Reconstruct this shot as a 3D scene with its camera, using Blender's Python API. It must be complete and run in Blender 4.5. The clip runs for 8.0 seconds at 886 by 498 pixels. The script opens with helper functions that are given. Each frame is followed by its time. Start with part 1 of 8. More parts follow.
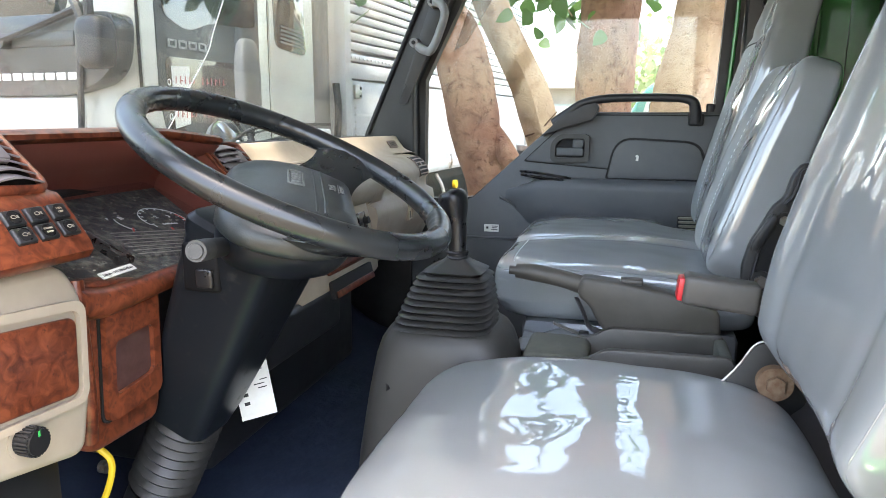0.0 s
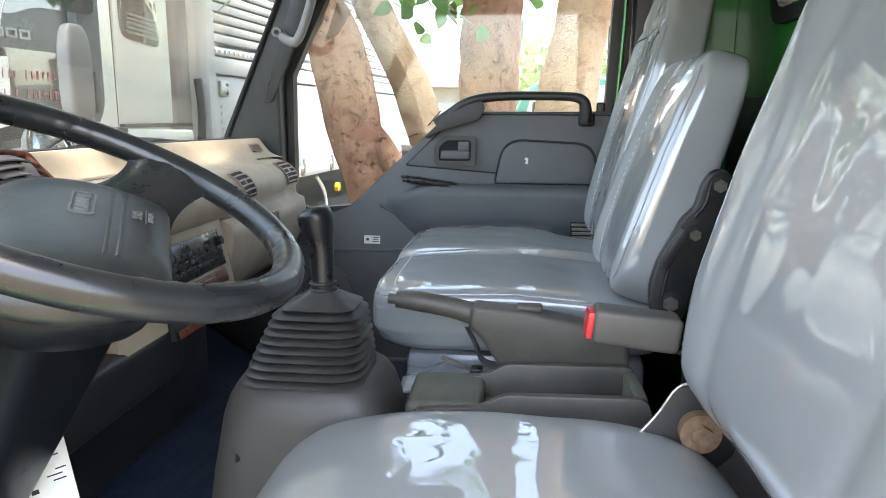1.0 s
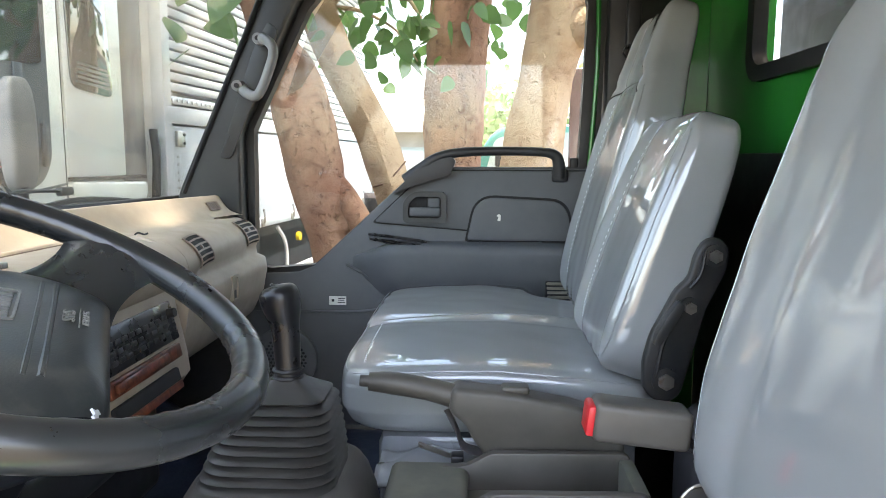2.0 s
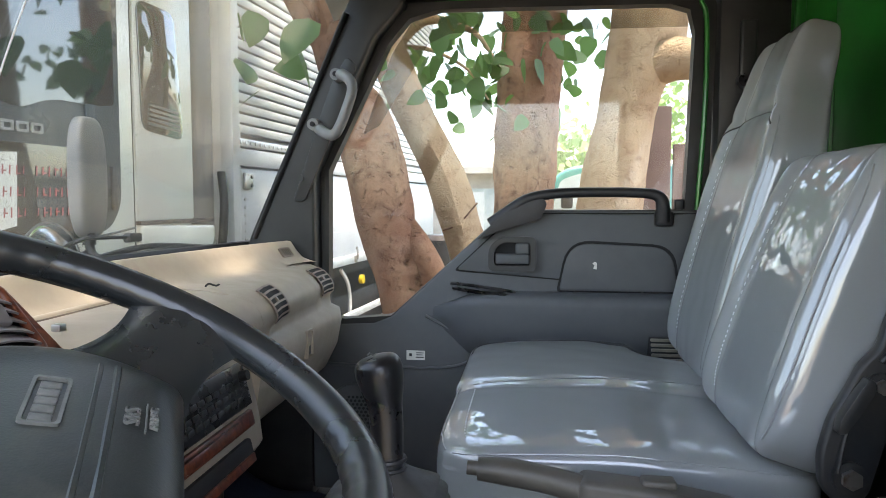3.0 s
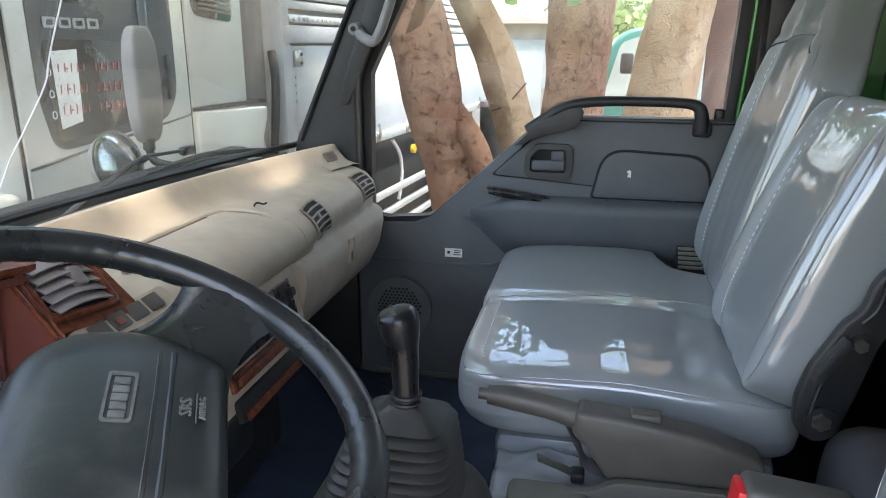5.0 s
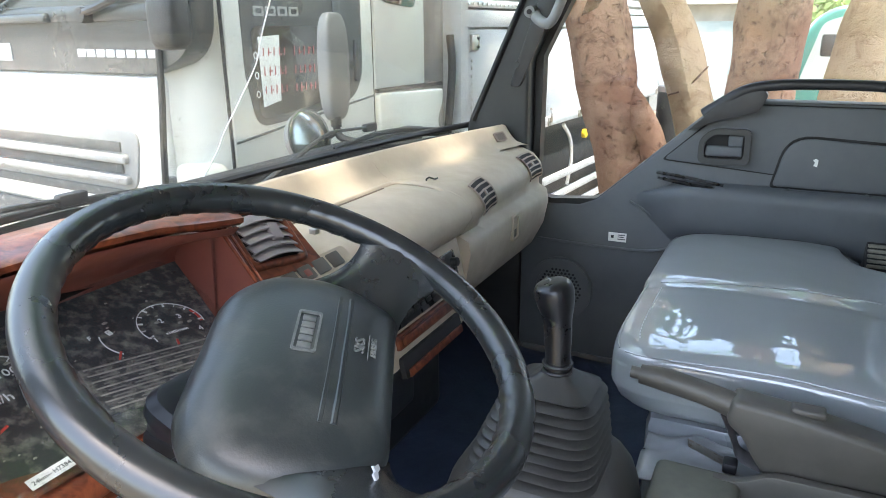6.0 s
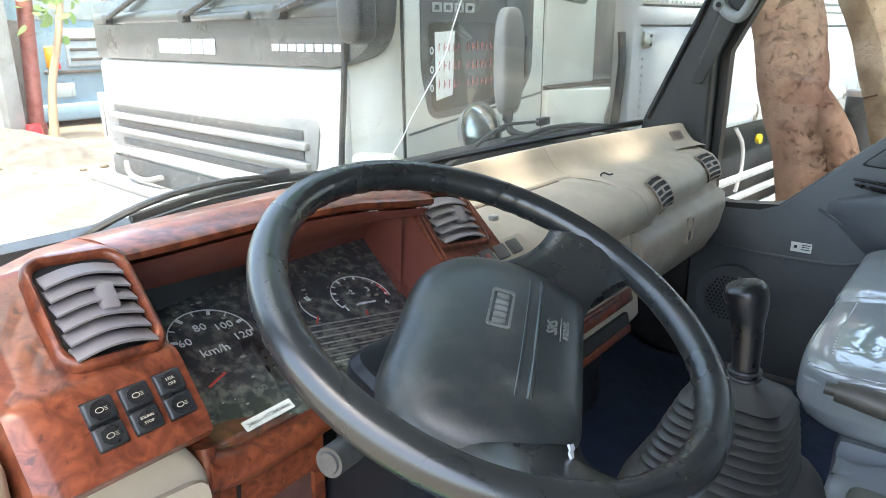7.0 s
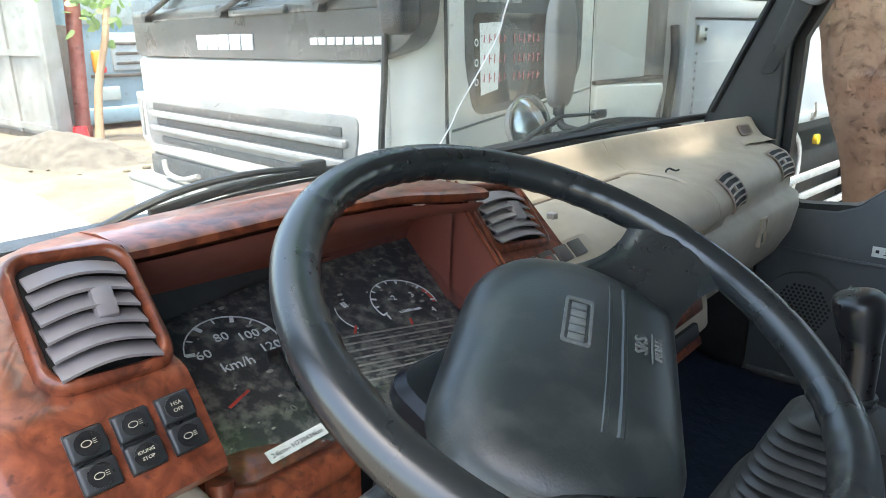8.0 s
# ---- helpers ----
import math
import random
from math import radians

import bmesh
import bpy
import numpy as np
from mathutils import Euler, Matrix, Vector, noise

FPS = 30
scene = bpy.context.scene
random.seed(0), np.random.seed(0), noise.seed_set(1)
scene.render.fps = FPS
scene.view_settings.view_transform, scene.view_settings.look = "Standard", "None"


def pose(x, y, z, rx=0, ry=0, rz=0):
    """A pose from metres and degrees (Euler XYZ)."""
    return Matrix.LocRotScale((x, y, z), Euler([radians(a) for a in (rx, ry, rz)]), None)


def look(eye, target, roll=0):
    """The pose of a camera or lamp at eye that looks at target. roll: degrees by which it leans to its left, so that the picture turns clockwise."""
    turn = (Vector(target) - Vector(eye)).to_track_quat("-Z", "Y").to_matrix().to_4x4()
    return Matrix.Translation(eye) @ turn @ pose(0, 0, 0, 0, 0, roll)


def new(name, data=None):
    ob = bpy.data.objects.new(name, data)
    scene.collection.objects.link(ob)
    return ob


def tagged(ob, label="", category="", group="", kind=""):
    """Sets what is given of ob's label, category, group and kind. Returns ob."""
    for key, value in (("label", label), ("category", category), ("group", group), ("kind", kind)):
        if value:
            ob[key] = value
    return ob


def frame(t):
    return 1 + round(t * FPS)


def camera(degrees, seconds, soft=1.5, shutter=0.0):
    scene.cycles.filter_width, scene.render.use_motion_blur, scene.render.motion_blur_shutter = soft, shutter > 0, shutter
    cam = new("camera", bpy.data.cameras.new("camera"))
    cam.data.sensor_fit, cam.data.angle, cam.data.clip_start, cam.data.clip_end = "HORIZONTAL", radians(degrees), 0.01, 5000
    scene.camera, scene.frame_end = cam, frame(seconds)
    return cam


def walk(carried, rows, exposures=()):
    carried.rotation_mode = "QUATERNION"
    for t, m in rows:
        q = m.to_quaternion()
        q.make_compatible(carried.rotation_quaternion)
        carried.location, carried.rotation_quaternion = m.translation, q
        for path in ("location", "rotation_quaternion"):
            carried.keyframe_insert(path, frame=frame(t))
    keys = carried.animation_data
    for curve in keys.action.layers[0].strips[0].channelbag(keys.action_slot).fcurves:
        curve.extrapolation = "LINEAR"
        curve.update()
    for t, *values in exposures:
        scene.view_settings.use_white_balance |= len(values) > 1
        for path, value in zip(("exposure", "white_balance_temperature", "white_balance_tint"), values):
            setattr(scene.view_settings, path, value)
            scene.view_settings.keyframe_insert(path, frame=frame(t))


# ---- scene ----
cam = camera(64.8, 8.0, soft=0.65)
PATH = [
    (0, (0.328, -1.272, 0.896), (-0.188, 0.624, 0.522), 0.3),
    (0.5, (0.299, -1.151, 0.895), (-0.125, 0.767, 0.516), 0.3),
    (1, (0.311, -1.06, 0.899), (0.104, 0.893, 0.523), 0.3),
    (1.5, (0.295, -1.071, 0.919), (0.195, 0.89, 0.541), 0.3),
    (1.7, (0.294, -1.039, 0.931), (0.197, 0.93, 0.593), 0.2),
    (2.8, (0.197, -0.831, 0.931), (0.082, 1.161, 0.792), 0.1),
    (3, (0.187, -0.816, 0.934), (-0.066, 1.163, 0.793), 0.0),
    (3.5, (0.195, -0.79, 0.983), (-0.198, 1.165, 0.84), 0.2),
    (4, (0.206, -0.766, 1.074), (-0.182, 1.19, 0.922), 0.3),
    (4.5, (0.217, -0.808, 1.084), (-0.157, 1.112, 0.668), 0.6),
    (4.7, (0.238, -0.833, 1.08), (-0.135, 1.065, 0.573), 0.4),
    (5.8, (0.252, -0.9, 1.07), (-0.467, 0.867, 0.47), -0.5),
    (6, (0.264, -0.904, 1.07), (-0.576, 0.81, 0.471), -0.5),
    (6.5, (0.27, -0.915, 1.061), (-0.658, 0.755, 0.47), -0.4),
    (7, (0.229, -0.938, 1.055), (-0.96, 0.558, 0.462), -0.5),
    (7.5, (0.169, -0.888, 1.027), (-1.1, 0.539, 0.433), -0.9),
    (8, (0.149, -0.871, 1.02), (-1.121, 0.56, 0.438), -0.9),
]
walk(cam, [(t, look(eye, target, roll)) for t, eye, target, roll in PATH], exposures=[(0.0, 3.55, 7550, 12), (1.5, 3.68, 7700, 12), (3.0, 3.15, 7600, 13), (4.5, 3.05, 7350, 13), (6.0, 3.6, 7300, 10), (6.6, 3.6, 7250, 9), (7.5, 3.3, 7000, 5), (8.0, 3.25, 7000, 5)])

# ---- light ----
SUN_AZ, SUN_EL = (0.55, -0.835), 78.5
world = bpy.data.worlds.new("sky")
scene.world = world
world.use_nodes = True
wn = world.node_tree.nodes
sky = wn.new("ShaderNodeTexSky")
sky.sky_type, sky.sun_disc = "NISHITA", False
sky.sun_elevation = radians(SUN_EL)
sky.sun_rotation = math.atan2(SUN_AZ[0], SUN_AZ[1])
sky.air_density, sky.dust_density = 1.0, 3.0
wn["Background"].inputs["Strength"].default_value = 0.15
world.node_tree.links.new(sky.outputs[0], wn["Background"].inputs["Color"])
sun = new("sun", bpy.data.lights.new("sun", "SUN"))
sun.data.energy, sun.data.angle, sun.data.color = 1.7, radians(4.0), (1.0, 0.95, 0.87)
ce = math.cos(radians(SUN_EL))
sun.matrix_world = look((SUN_AZ[0] * ce * 20, SUN_AZ[1] * ce * 20, math.sin(radians(SUN_EL)) * 20), (0, 0, 0))


# ---- materials ----
def mat(name, color, rough=0.5, metal=0.0, color2=None, scale=20.0, detail=4.0, mix=(0.35, 0.65), bump=0.0, bump_scale=200.0,
        coat=0.0, spec=0.5, rough2=None, vary=0.0, stretch=None, emit=None, alpha=1.0, trans=0.0, sub=0.0):
    m = bpy.data.materials.new(name)
    m.use_nodes = True
    nt = m.node_tree
    b = nt.nodes["Principled BSDF"]
    b.inputs["Base Color"].default_value = (*color, 1)
    b.inputs["Roughness"].default_value = rough
    b.inputs["Metallic"].default_value = metal
    b.inputs["Coat Weight"].default_value = coat
    b.inputs["Coat Roughness"].default_value = 0.04
    b.inputs["Specular IOR Level"].default_value = spec
    b.inputs["Transmission Weight"].default_value = trans
    b.inputs["Alpha"].default_value = alpha
    tc = nt.nodes.new("ShaderNodeTexCoord")
    src = tc.outputs["Object"]
    if stretch:
        mp = nt.nodes.new("ShaderNodeMapping")
        mp.inputs["Scale"].default_value = stretch
        nt.links.new(src, mp.inputs["Vector"])
        src = mp.outputs["Vector"]
    if color2 or rough2 is not None:
        n = nt.nodes.new("ShaderNodeTexNoise")
        n.inputs["Scale"].default_value, n.inputs["Detail"].default_value = scale, detail
        n.inputs["Roughness"].default_value = 0.62
        nt.links.new(src, n.inputs["Vector"])
        r = nt.nodes.new("ShaderNodeMapRange")
        r.inputs["From Min"].default_value, r.inputs["From Max"].default_value = mix
        nt.links.new(n.outputs["Fac"], r.inputs["Value"])
        if color2:
            c = nt.nodes.new("ShaderNodeMix")
            c.data_type = "RGBA"
            c.inputs["A"].default_value, c.inputs["B"].default_value = (*color, 1), (*color2, 1)
            nt.links.new(r.outputs["Result"], c.inputs["Factor"])
            out = c.outputs["Result"]
            if vary:
                oi = nt.nodes.new("ShaderNodeObjectInfo")
                hv = nt.nodes.new("ShaderNodeHueSaturation")
                vr = nt.nodes.new("ShaderNodeMapRange")
                vr.inputs["To Min"].default_value, vr.inputs["To Max"].default_value = 1 - vary, 1 + vary
                nt.links.new(oi.outputs["Random"], vr.inputs["Value"])
                nt.links.new(vr.outputs["Result"], hv.inputs["Value"])
                nt.links.new(out, hv.inputs["Color"])
                out = hv.outputs["Color"]
            nt.links.new(out, b.inputs["Base Color"])
        if rough2 is not None:
            r2 = nt.nodes.new("ShaderNodeMapRange")
            r2.inputs["To Min"].default_value, r2.inputs["To Max"].default_value = rough, rough2
            nt.links.new(r.outputs["Result"], r2.inputs["Value"])
            nt.links.new(r2.outputs["Result"], b.inputs["Roughness"])
    if bump:
        n = nt.nodes.new("ShaderNodeTexNoise")
        n.inputs["Scale"].default_value, n.inputs["Detail"].default_value = bump_scale, 3.0
        nt.links.new(src, n.inputs["Vector"])
        bm = nt.nodes.new("ShaderNodeBump")
        bm.inputs["Strength"].default_value, bm.inputs["Distance"].default_value = bump, 0.3 / bump_scale
        nt.links.new(n.outputs["Fac"], bm.inputs["Height"])
        nt.links.new(bm.outputs["Normal"], b.inputs["Normal"])
    if emit:
        b.inputs["Emission Color"].default_value, b.inputs["Emission Strength"].default_value = (*color, 1), emit
    return m


M = {
    "trim": mat("door_trim_plastic", (0.074, 0.080, 0.086), 0.44, color2=(0.097, 0.102, 0.106), scale=9, detail=9, bump=0.4, bump_scale=800, rough2=0.68),
    "pillar": mat("pillar_plastic", (0.018, 0.021, 0.022), 0.46, color2=(0.028, 0.031, 0.031), scale=8, bump=0.2, bump_scale=700),
    "black": mat("black_plastic", (0.010, 0.011, 0.012), 0.38, color2=(0.022, 0.022, 0.024), scale=15, rough2=0.5, bump=0.08, bump_scale=600),
    "gloss_black": mat("glossy_black_plastic", (0.012, 0.012, 0.013), 0.22, rough2=0.36, scale=30, coat=0.12),
    "wheel": mat("steering_wheel_leather", (0.011, 0.014, 0.016), 0.20, color2=(0.024, 0.026, 0.025), scale=9, detail=6, rough2=0.40, bump=0.05, bump_scale=600, mix=(0.30, 0.85), spec=0.7),
    "shroud": mat("dusty_black_shroud", (0.009, 0.011, 0.014), 0.32, color2=(0.040, 0.039, 0.035), scale=45, detail=9, mix=(0.60, 0.86), rough2=0.7, spec=0.2, bump=0.08, bump_scale=600),
    "pad": mat("airbag_pad_vinyl", (0.020, 0.025, 0.025), 0.36, color2=(0.066, 0.067, 0.056), scale=21, detail=13, mix=(0.50, 0.80), rough2=0.6, bump=0.28, bump_scale=520, spec=0.6),
    "grip_grey": mat("brown_grey_plastic", (0.060, 0.055, 0.047), 0.4, color2=(0.082, 0.075, 0.064), scale=12, rough2=0.55, bump=0.15, bump_scale=700),
    "console_grey": mat("dark_grey_console_plastic", (0.040, 0.039, 0.037), 0.42, color2=(0.054, 0.052, 0.049), scale=9, detail=7, rough2=0.58, bump=0.15, bump_scale=700),
    "knob_black": mat("polished_black_knob", (0.008, 0.008, 0.009), 0.26, color2=(0.012, 0.012, 0.013), scale=30, rough2=0.34, spec=0.4),
    "boot": mat("rubber_boot", (0.020, 0.020, 0.020), 0.36, color2=(0.034, 0.033, 0.031), scale=25, rough2=0.6, bump=0.1, bump_scale=300),
    "beige": mat("beige_dash_plastic", (0.42, 0.352, 0.272), 0.5, color2=(0.365, 0.304, 0.234), scale=9, detail=6, rough2=0.7, bump=0.2, bump_scale=800),
    "vinyl_dark": mat("dark_grey_vinyl_under_clear_cover", (0.19, 0.205, 0.22), 0.24, color2=(0.225, 0.24, 0.255), scale=5, rough2=0.5, coat=1.0, bump=0.1, bump_scale=22),
    "stitch": mat("pale_thread", (0.55, 0.58, 0.6), 0.7),
    "steel_dark": mat("dark_painted_steel", (0.02, 0.022, 0.024), 0.4, metal=0.3, color2=(0.035, 0.033, 0.03), scale=30, rough2=0.55),
    "steel": mat("worn_steel", (0.45, 0.43, 0.40), 0.35, metal=1.0, color2=(0.22, 0.14, 0.09), scale=60, mix=(0.5, 0.75), rough2=0.6),
    "rust": mat("rusty_steel", (0.17, 0.09, 0.05), 0.75, metal=0.2, color2=(0.24, 0.16, 0.10), scale=90, bump=0.4, bump_scale=300),
    "green": mat("green_cab_paint", (0.009, 0.18, 0.024), 0.28, color2=(0.014, 0.215, 0.032), scale=10, coat=0.6),
    "teal": mat("teal_paint", (0.02, 0.14, 0.125), 0.3, color2=(0.03, 0.17, 0.15), scale=5, coat=0.4),
    "headliner": mat("headliner_cloth", (0.40, 0.385, 0.35), 0.9, color2=(0.34, 0.325, 0.295), scale=30, bump=0.3, bump_scale=900),
    "mat_blue": mat("blue_floor_mat", (0.016, 0.028, 0.060), 0.85, color2=(0.026, 0.04, 0.08), scale=12, bump=0.5, bump_scale=40),
    "floor": mat("floor_rubber", (0.02, 0.022, 0.025), 0.8, color2=(0.035, 0.033, 0.03), scale=15, bump=0.3, bump_scale=120),
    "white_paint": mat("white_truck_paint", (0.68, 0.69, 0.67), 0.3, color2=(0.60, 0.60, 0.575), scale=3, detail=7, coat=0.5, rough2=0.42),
    # white truck paint, darkened: the sides' shade is put into the colour
    "cream_paint": mat("white_truck_paint_shaded", (0.50, 0.51, 0.47), 0.34, color2=(0.43, 0.435, 0.40), scale=2.5, detail=7, coat=0.4, rough2=0.46),
    "box_white": mat("white_box_panel", (0.62, 0.64, 0.65), 0.4, color2=(0.52, 0.54, 0.54), scale=4, detail=7, rough2=0.55),
    "dark_garnish": mat("dark_garnish", (0.026, 0.034, 0.038), 0.22, color2=(0.05, 0.058, 0.06), scale=6, rough2=0.5, coat=0.3),
    "chrome": mat("chrome", (0.75, 0.76, 0.77), 0.12, metal=1.0, rough2=0.25, scale=30),
    "alu": mat("aluminium_rail", (0.72, 0.73, 0.74), 0.35, metal=0.6, color2=(0.6, 0.6, 0.6), scale=20, rough2=0.5),
    "lens": mat("amber_lens", (0.8, 0.28, 0.03), 0.2, coat=0.6),
    "red": mat("red_plastic", (0.55, 0.02, 0.025), 0.3),
    "white": mat("white_print", (0.75, 0.76, 0.75), 0.55),
    "paper": mat("white_paper", (0.74, 0.74, 0.70), 0.8, color2=(0.66, 0.65, 0.6), scale=30),
    "ink": mat("black_ink", (0.02, 0.02, 0.022), 0.7),
    "redink": mat("red_marker", (0.36, 0.09, 0.09), 0.6),
    "yellow": mat("yellow_plastic", (0.55, 0.38, 0.02), 0.4),
    "gold": mat("pale_gold_print", (0.36, 0.32, 0.24), 0.5),
    "needle": mat("red_needle", (0.6, 0.05, 0.03), 0.4),
    "grey_plastic": mat("grey_vent_plastic", (0.155, 0.134, 0.136), 0.42, color2=(0.20, 0.174, 0.174), scale=25, rough2=0.6),
    "belt": mat("seat_belt_web", (0.10, 0.095, 0.10), 0.75, bump=0.5, bump_scale=700),
    "olive": mat("dusty_olive_plastic", (0.085, 0.09, 0.072), 0.6, color2=(0.14, 0.14, 0.11), scale=18, rough2=0.75),
    "blue_paint": mat("light_blue_paint", (0.20, 0.30, 0.37), 0.35, color2=(0.16, 0.25, 0.31), scale=2, detail=6, coat=0.4),
    "wall_white": mat("white_painted_sheet", (0.29, 0.29, 0.275), 0.6, color2=(0.19, 0.19, 0.172), scale=2, detail=7),
    "redpole": mat("faded_red_paint", (0.22, 0.055, 0.045), 0.65, color2=(0.30, 0.12, 0.10), scale=8),
    "brown_board": mat("brown_board", (0.050, 0.027, 0.024), 0.7, color2=(0.068, 0.040, 0.034), scale=6),
    "concrete": mat("grey_concrete", (0.115, 0.104, 0.086), 0.9, color2=(0.055, 0.049, 0.040), scale=5, detail=8, bump=0.5, bump_scale=30),
    "leaf": mat("leaf_green", (0.05, 0.14, 0.03), 0.45, color2=(0.09, 0.21, 0.045), scale=9),
    "tyre": mat("tyre_rubber", (0.02, 0.02, 0.02), 0.8),
    "dark": mat("dark_cavity", (0.012, 0.012, 0.013), 0.8),
}


def wood():
    m = mat("burl_wood_lacquer", (0.20, 0.055, 0.022), 0.30, coat=0.35, rough2=0.42, scale=30, spec=0.3)
    nt = m.node_tree
    b = nt.nodes["Principled BSDF"]
    tc = nt.nodes.new("ShaderNodeTexCoord")
    n1 = nt.nodes.new("ShaderNodeTexNoise")
    n1.inputs["Scale"].default_value, n1.inputs["Detail"].default_value, n1.inputs["Distortion"].default_value = 55, 7, 1.0
    n2 = nt.nodes.new("ShaderNodeTexNoise")
    n2.inputs["Scale"].default_value, n2.inputs["Detail"].default_value = 110, 3
    for n in (n1, n2):
        nt.links.new(tc.outputs["Object"], n.inputs["Vector"])
    r = nt.nodes.new("ShaderNodeValToRGB")
    r.color_ramp.elements[0].position, r.color_ramp.elements[0].color = 0.34, (0.070, 0.017, 0.008, 1)
    r.color_ramp.elements[1].position, r.color_ramp.elements[1].color = 0.68, (0.215, 0.058, 0.026, 1)
    e = r.color_ramp.elements.new(0.5)
    e.color = (0.140, 0.035, 0.016, 1)
    nt.links.new(n1.outputs["Fac"], r.inputs["Fac"])
    mr = nt.nodes.new("ShaderNodeMapRange")
    mr.inputs["From Min"].default_value, mr.inputs["From Max"].default_value = 0.62, 0.72
    nt.links.new(n2.outputs["Fac"], mr.inputs["Value"])
    mx = nt.nodes.new("ShaderNodeMix")
    mx.data_type = "RGBA"
    mx.inputs["B"].default_value = (0.075, 0.022, 0.013, 1)
    nt.links.new(mr.outputs["Result"], mx.inputs["Factor"])
    nt.links.new(r.outputs["Color"], mx.inputs["A"])
    nt.links.new(mx.outputs["Result"], b.inputs["Base Color"])
    return m


def bark(name, a, c, d, pits=0.6):
    m = mat(name, a, 0.85, color2=c, scale=5, detail=8, mix=(0.38, 0.62), stretch=(1, 1, 0.45))
    nt = m.node_tree
    b = nt.nodes["Principled BSDF"]
    tc = nt.nodes.new("ShaderNodeTexCoord")
    v = nt.nodes.new("ShaderNodeTexNoise")
    v.inputs["Scale"].default_value, v.inputs["Detail"].default_value, v.inputs["Roughness"].default_value, v.inputs["Distortion"].default_value = 13, 10, 0.72, 0.6
    nt.links.new(tc.outputs["Object"], v.inputs["Vector"])
    mr = nt.nodes.new("ShaderNodeMapRange")
    mr.inputs["From Min"].default_value, mr.inputs["From Max"].default_value = 0.51, 0.70
    nt.links.new(v.outputs["Fac"], mr.inputs["Value"])
    mx = nt.nodes.new("ShaderNodeMix")
    mx.data_type = "RGBA"
    mx.inputs["B"].default_value = (*d, 1)
    nt.links.new(mr.outputs["Result"], mx.inputs["Factor"])
    nt.links.new(b.inputs["Base Color"].links[0].from_socket, mx.inputs["A"])
    nt.links.new(mx.outputs["Result"], b.inputs["Base Color"])
    s = nt.nodes.new("ShaderNodeTexNoise")
    s.inputs["Scale"].default_value, s.inputs["Detail"].default_value, s.inputs["Distortion"].default_value = 40, 6, 0.5
    nt.links.new(tc.outputs["Object"], s.inputs["Vector"])
    sr = nt.nodes.new("ShaderNodeMapRange")
    sr.inputs["From Min"].default_value, sr.inputs["From Max"].default_value, sr.inputs["To Max"].default_value = 0.57, 0.72, pits
    nt.links.new(s.outputs["Fac"], sr.inputs["Value"])
    pit = nt.nodes.new("ShaderNodeMix")
    pit.data_type = "RGBA"
    pit.inputs["B"].default_value = (d[0] * 0.45, d[1] * 0.42, d[2] * 0.42, 1)
    nt.links.new(sr.outputs["Result"], pit.inputs["Factor"])
    nt.links.new(mx.outputs["Result"], pit.inputs["A"])
    nt.links.new(pit.outputs["Result"], b.inputs["Base Color"])
    hs = nt.nodes.new("ShaderNodeMath")
    hs.operation = "SUBTRACT"
    nt.links.new(v.outputs["Fac"], hs.inputs[0])
    nt.links.new(sr.outputs["Result"], hs.inputs[1])
    bp = nt.nodes.new("ShaderNodeBump")
    bp.inputs["Strength"].default_value, bp.inputs["Distance"].default_value = 1.0, 0.022
    nt.links.new(hs.outputs[0], bp.inputs["Height"])
    nt.links.new(bp.outputs["Normal"], b.inputs["Normal"])
    return m


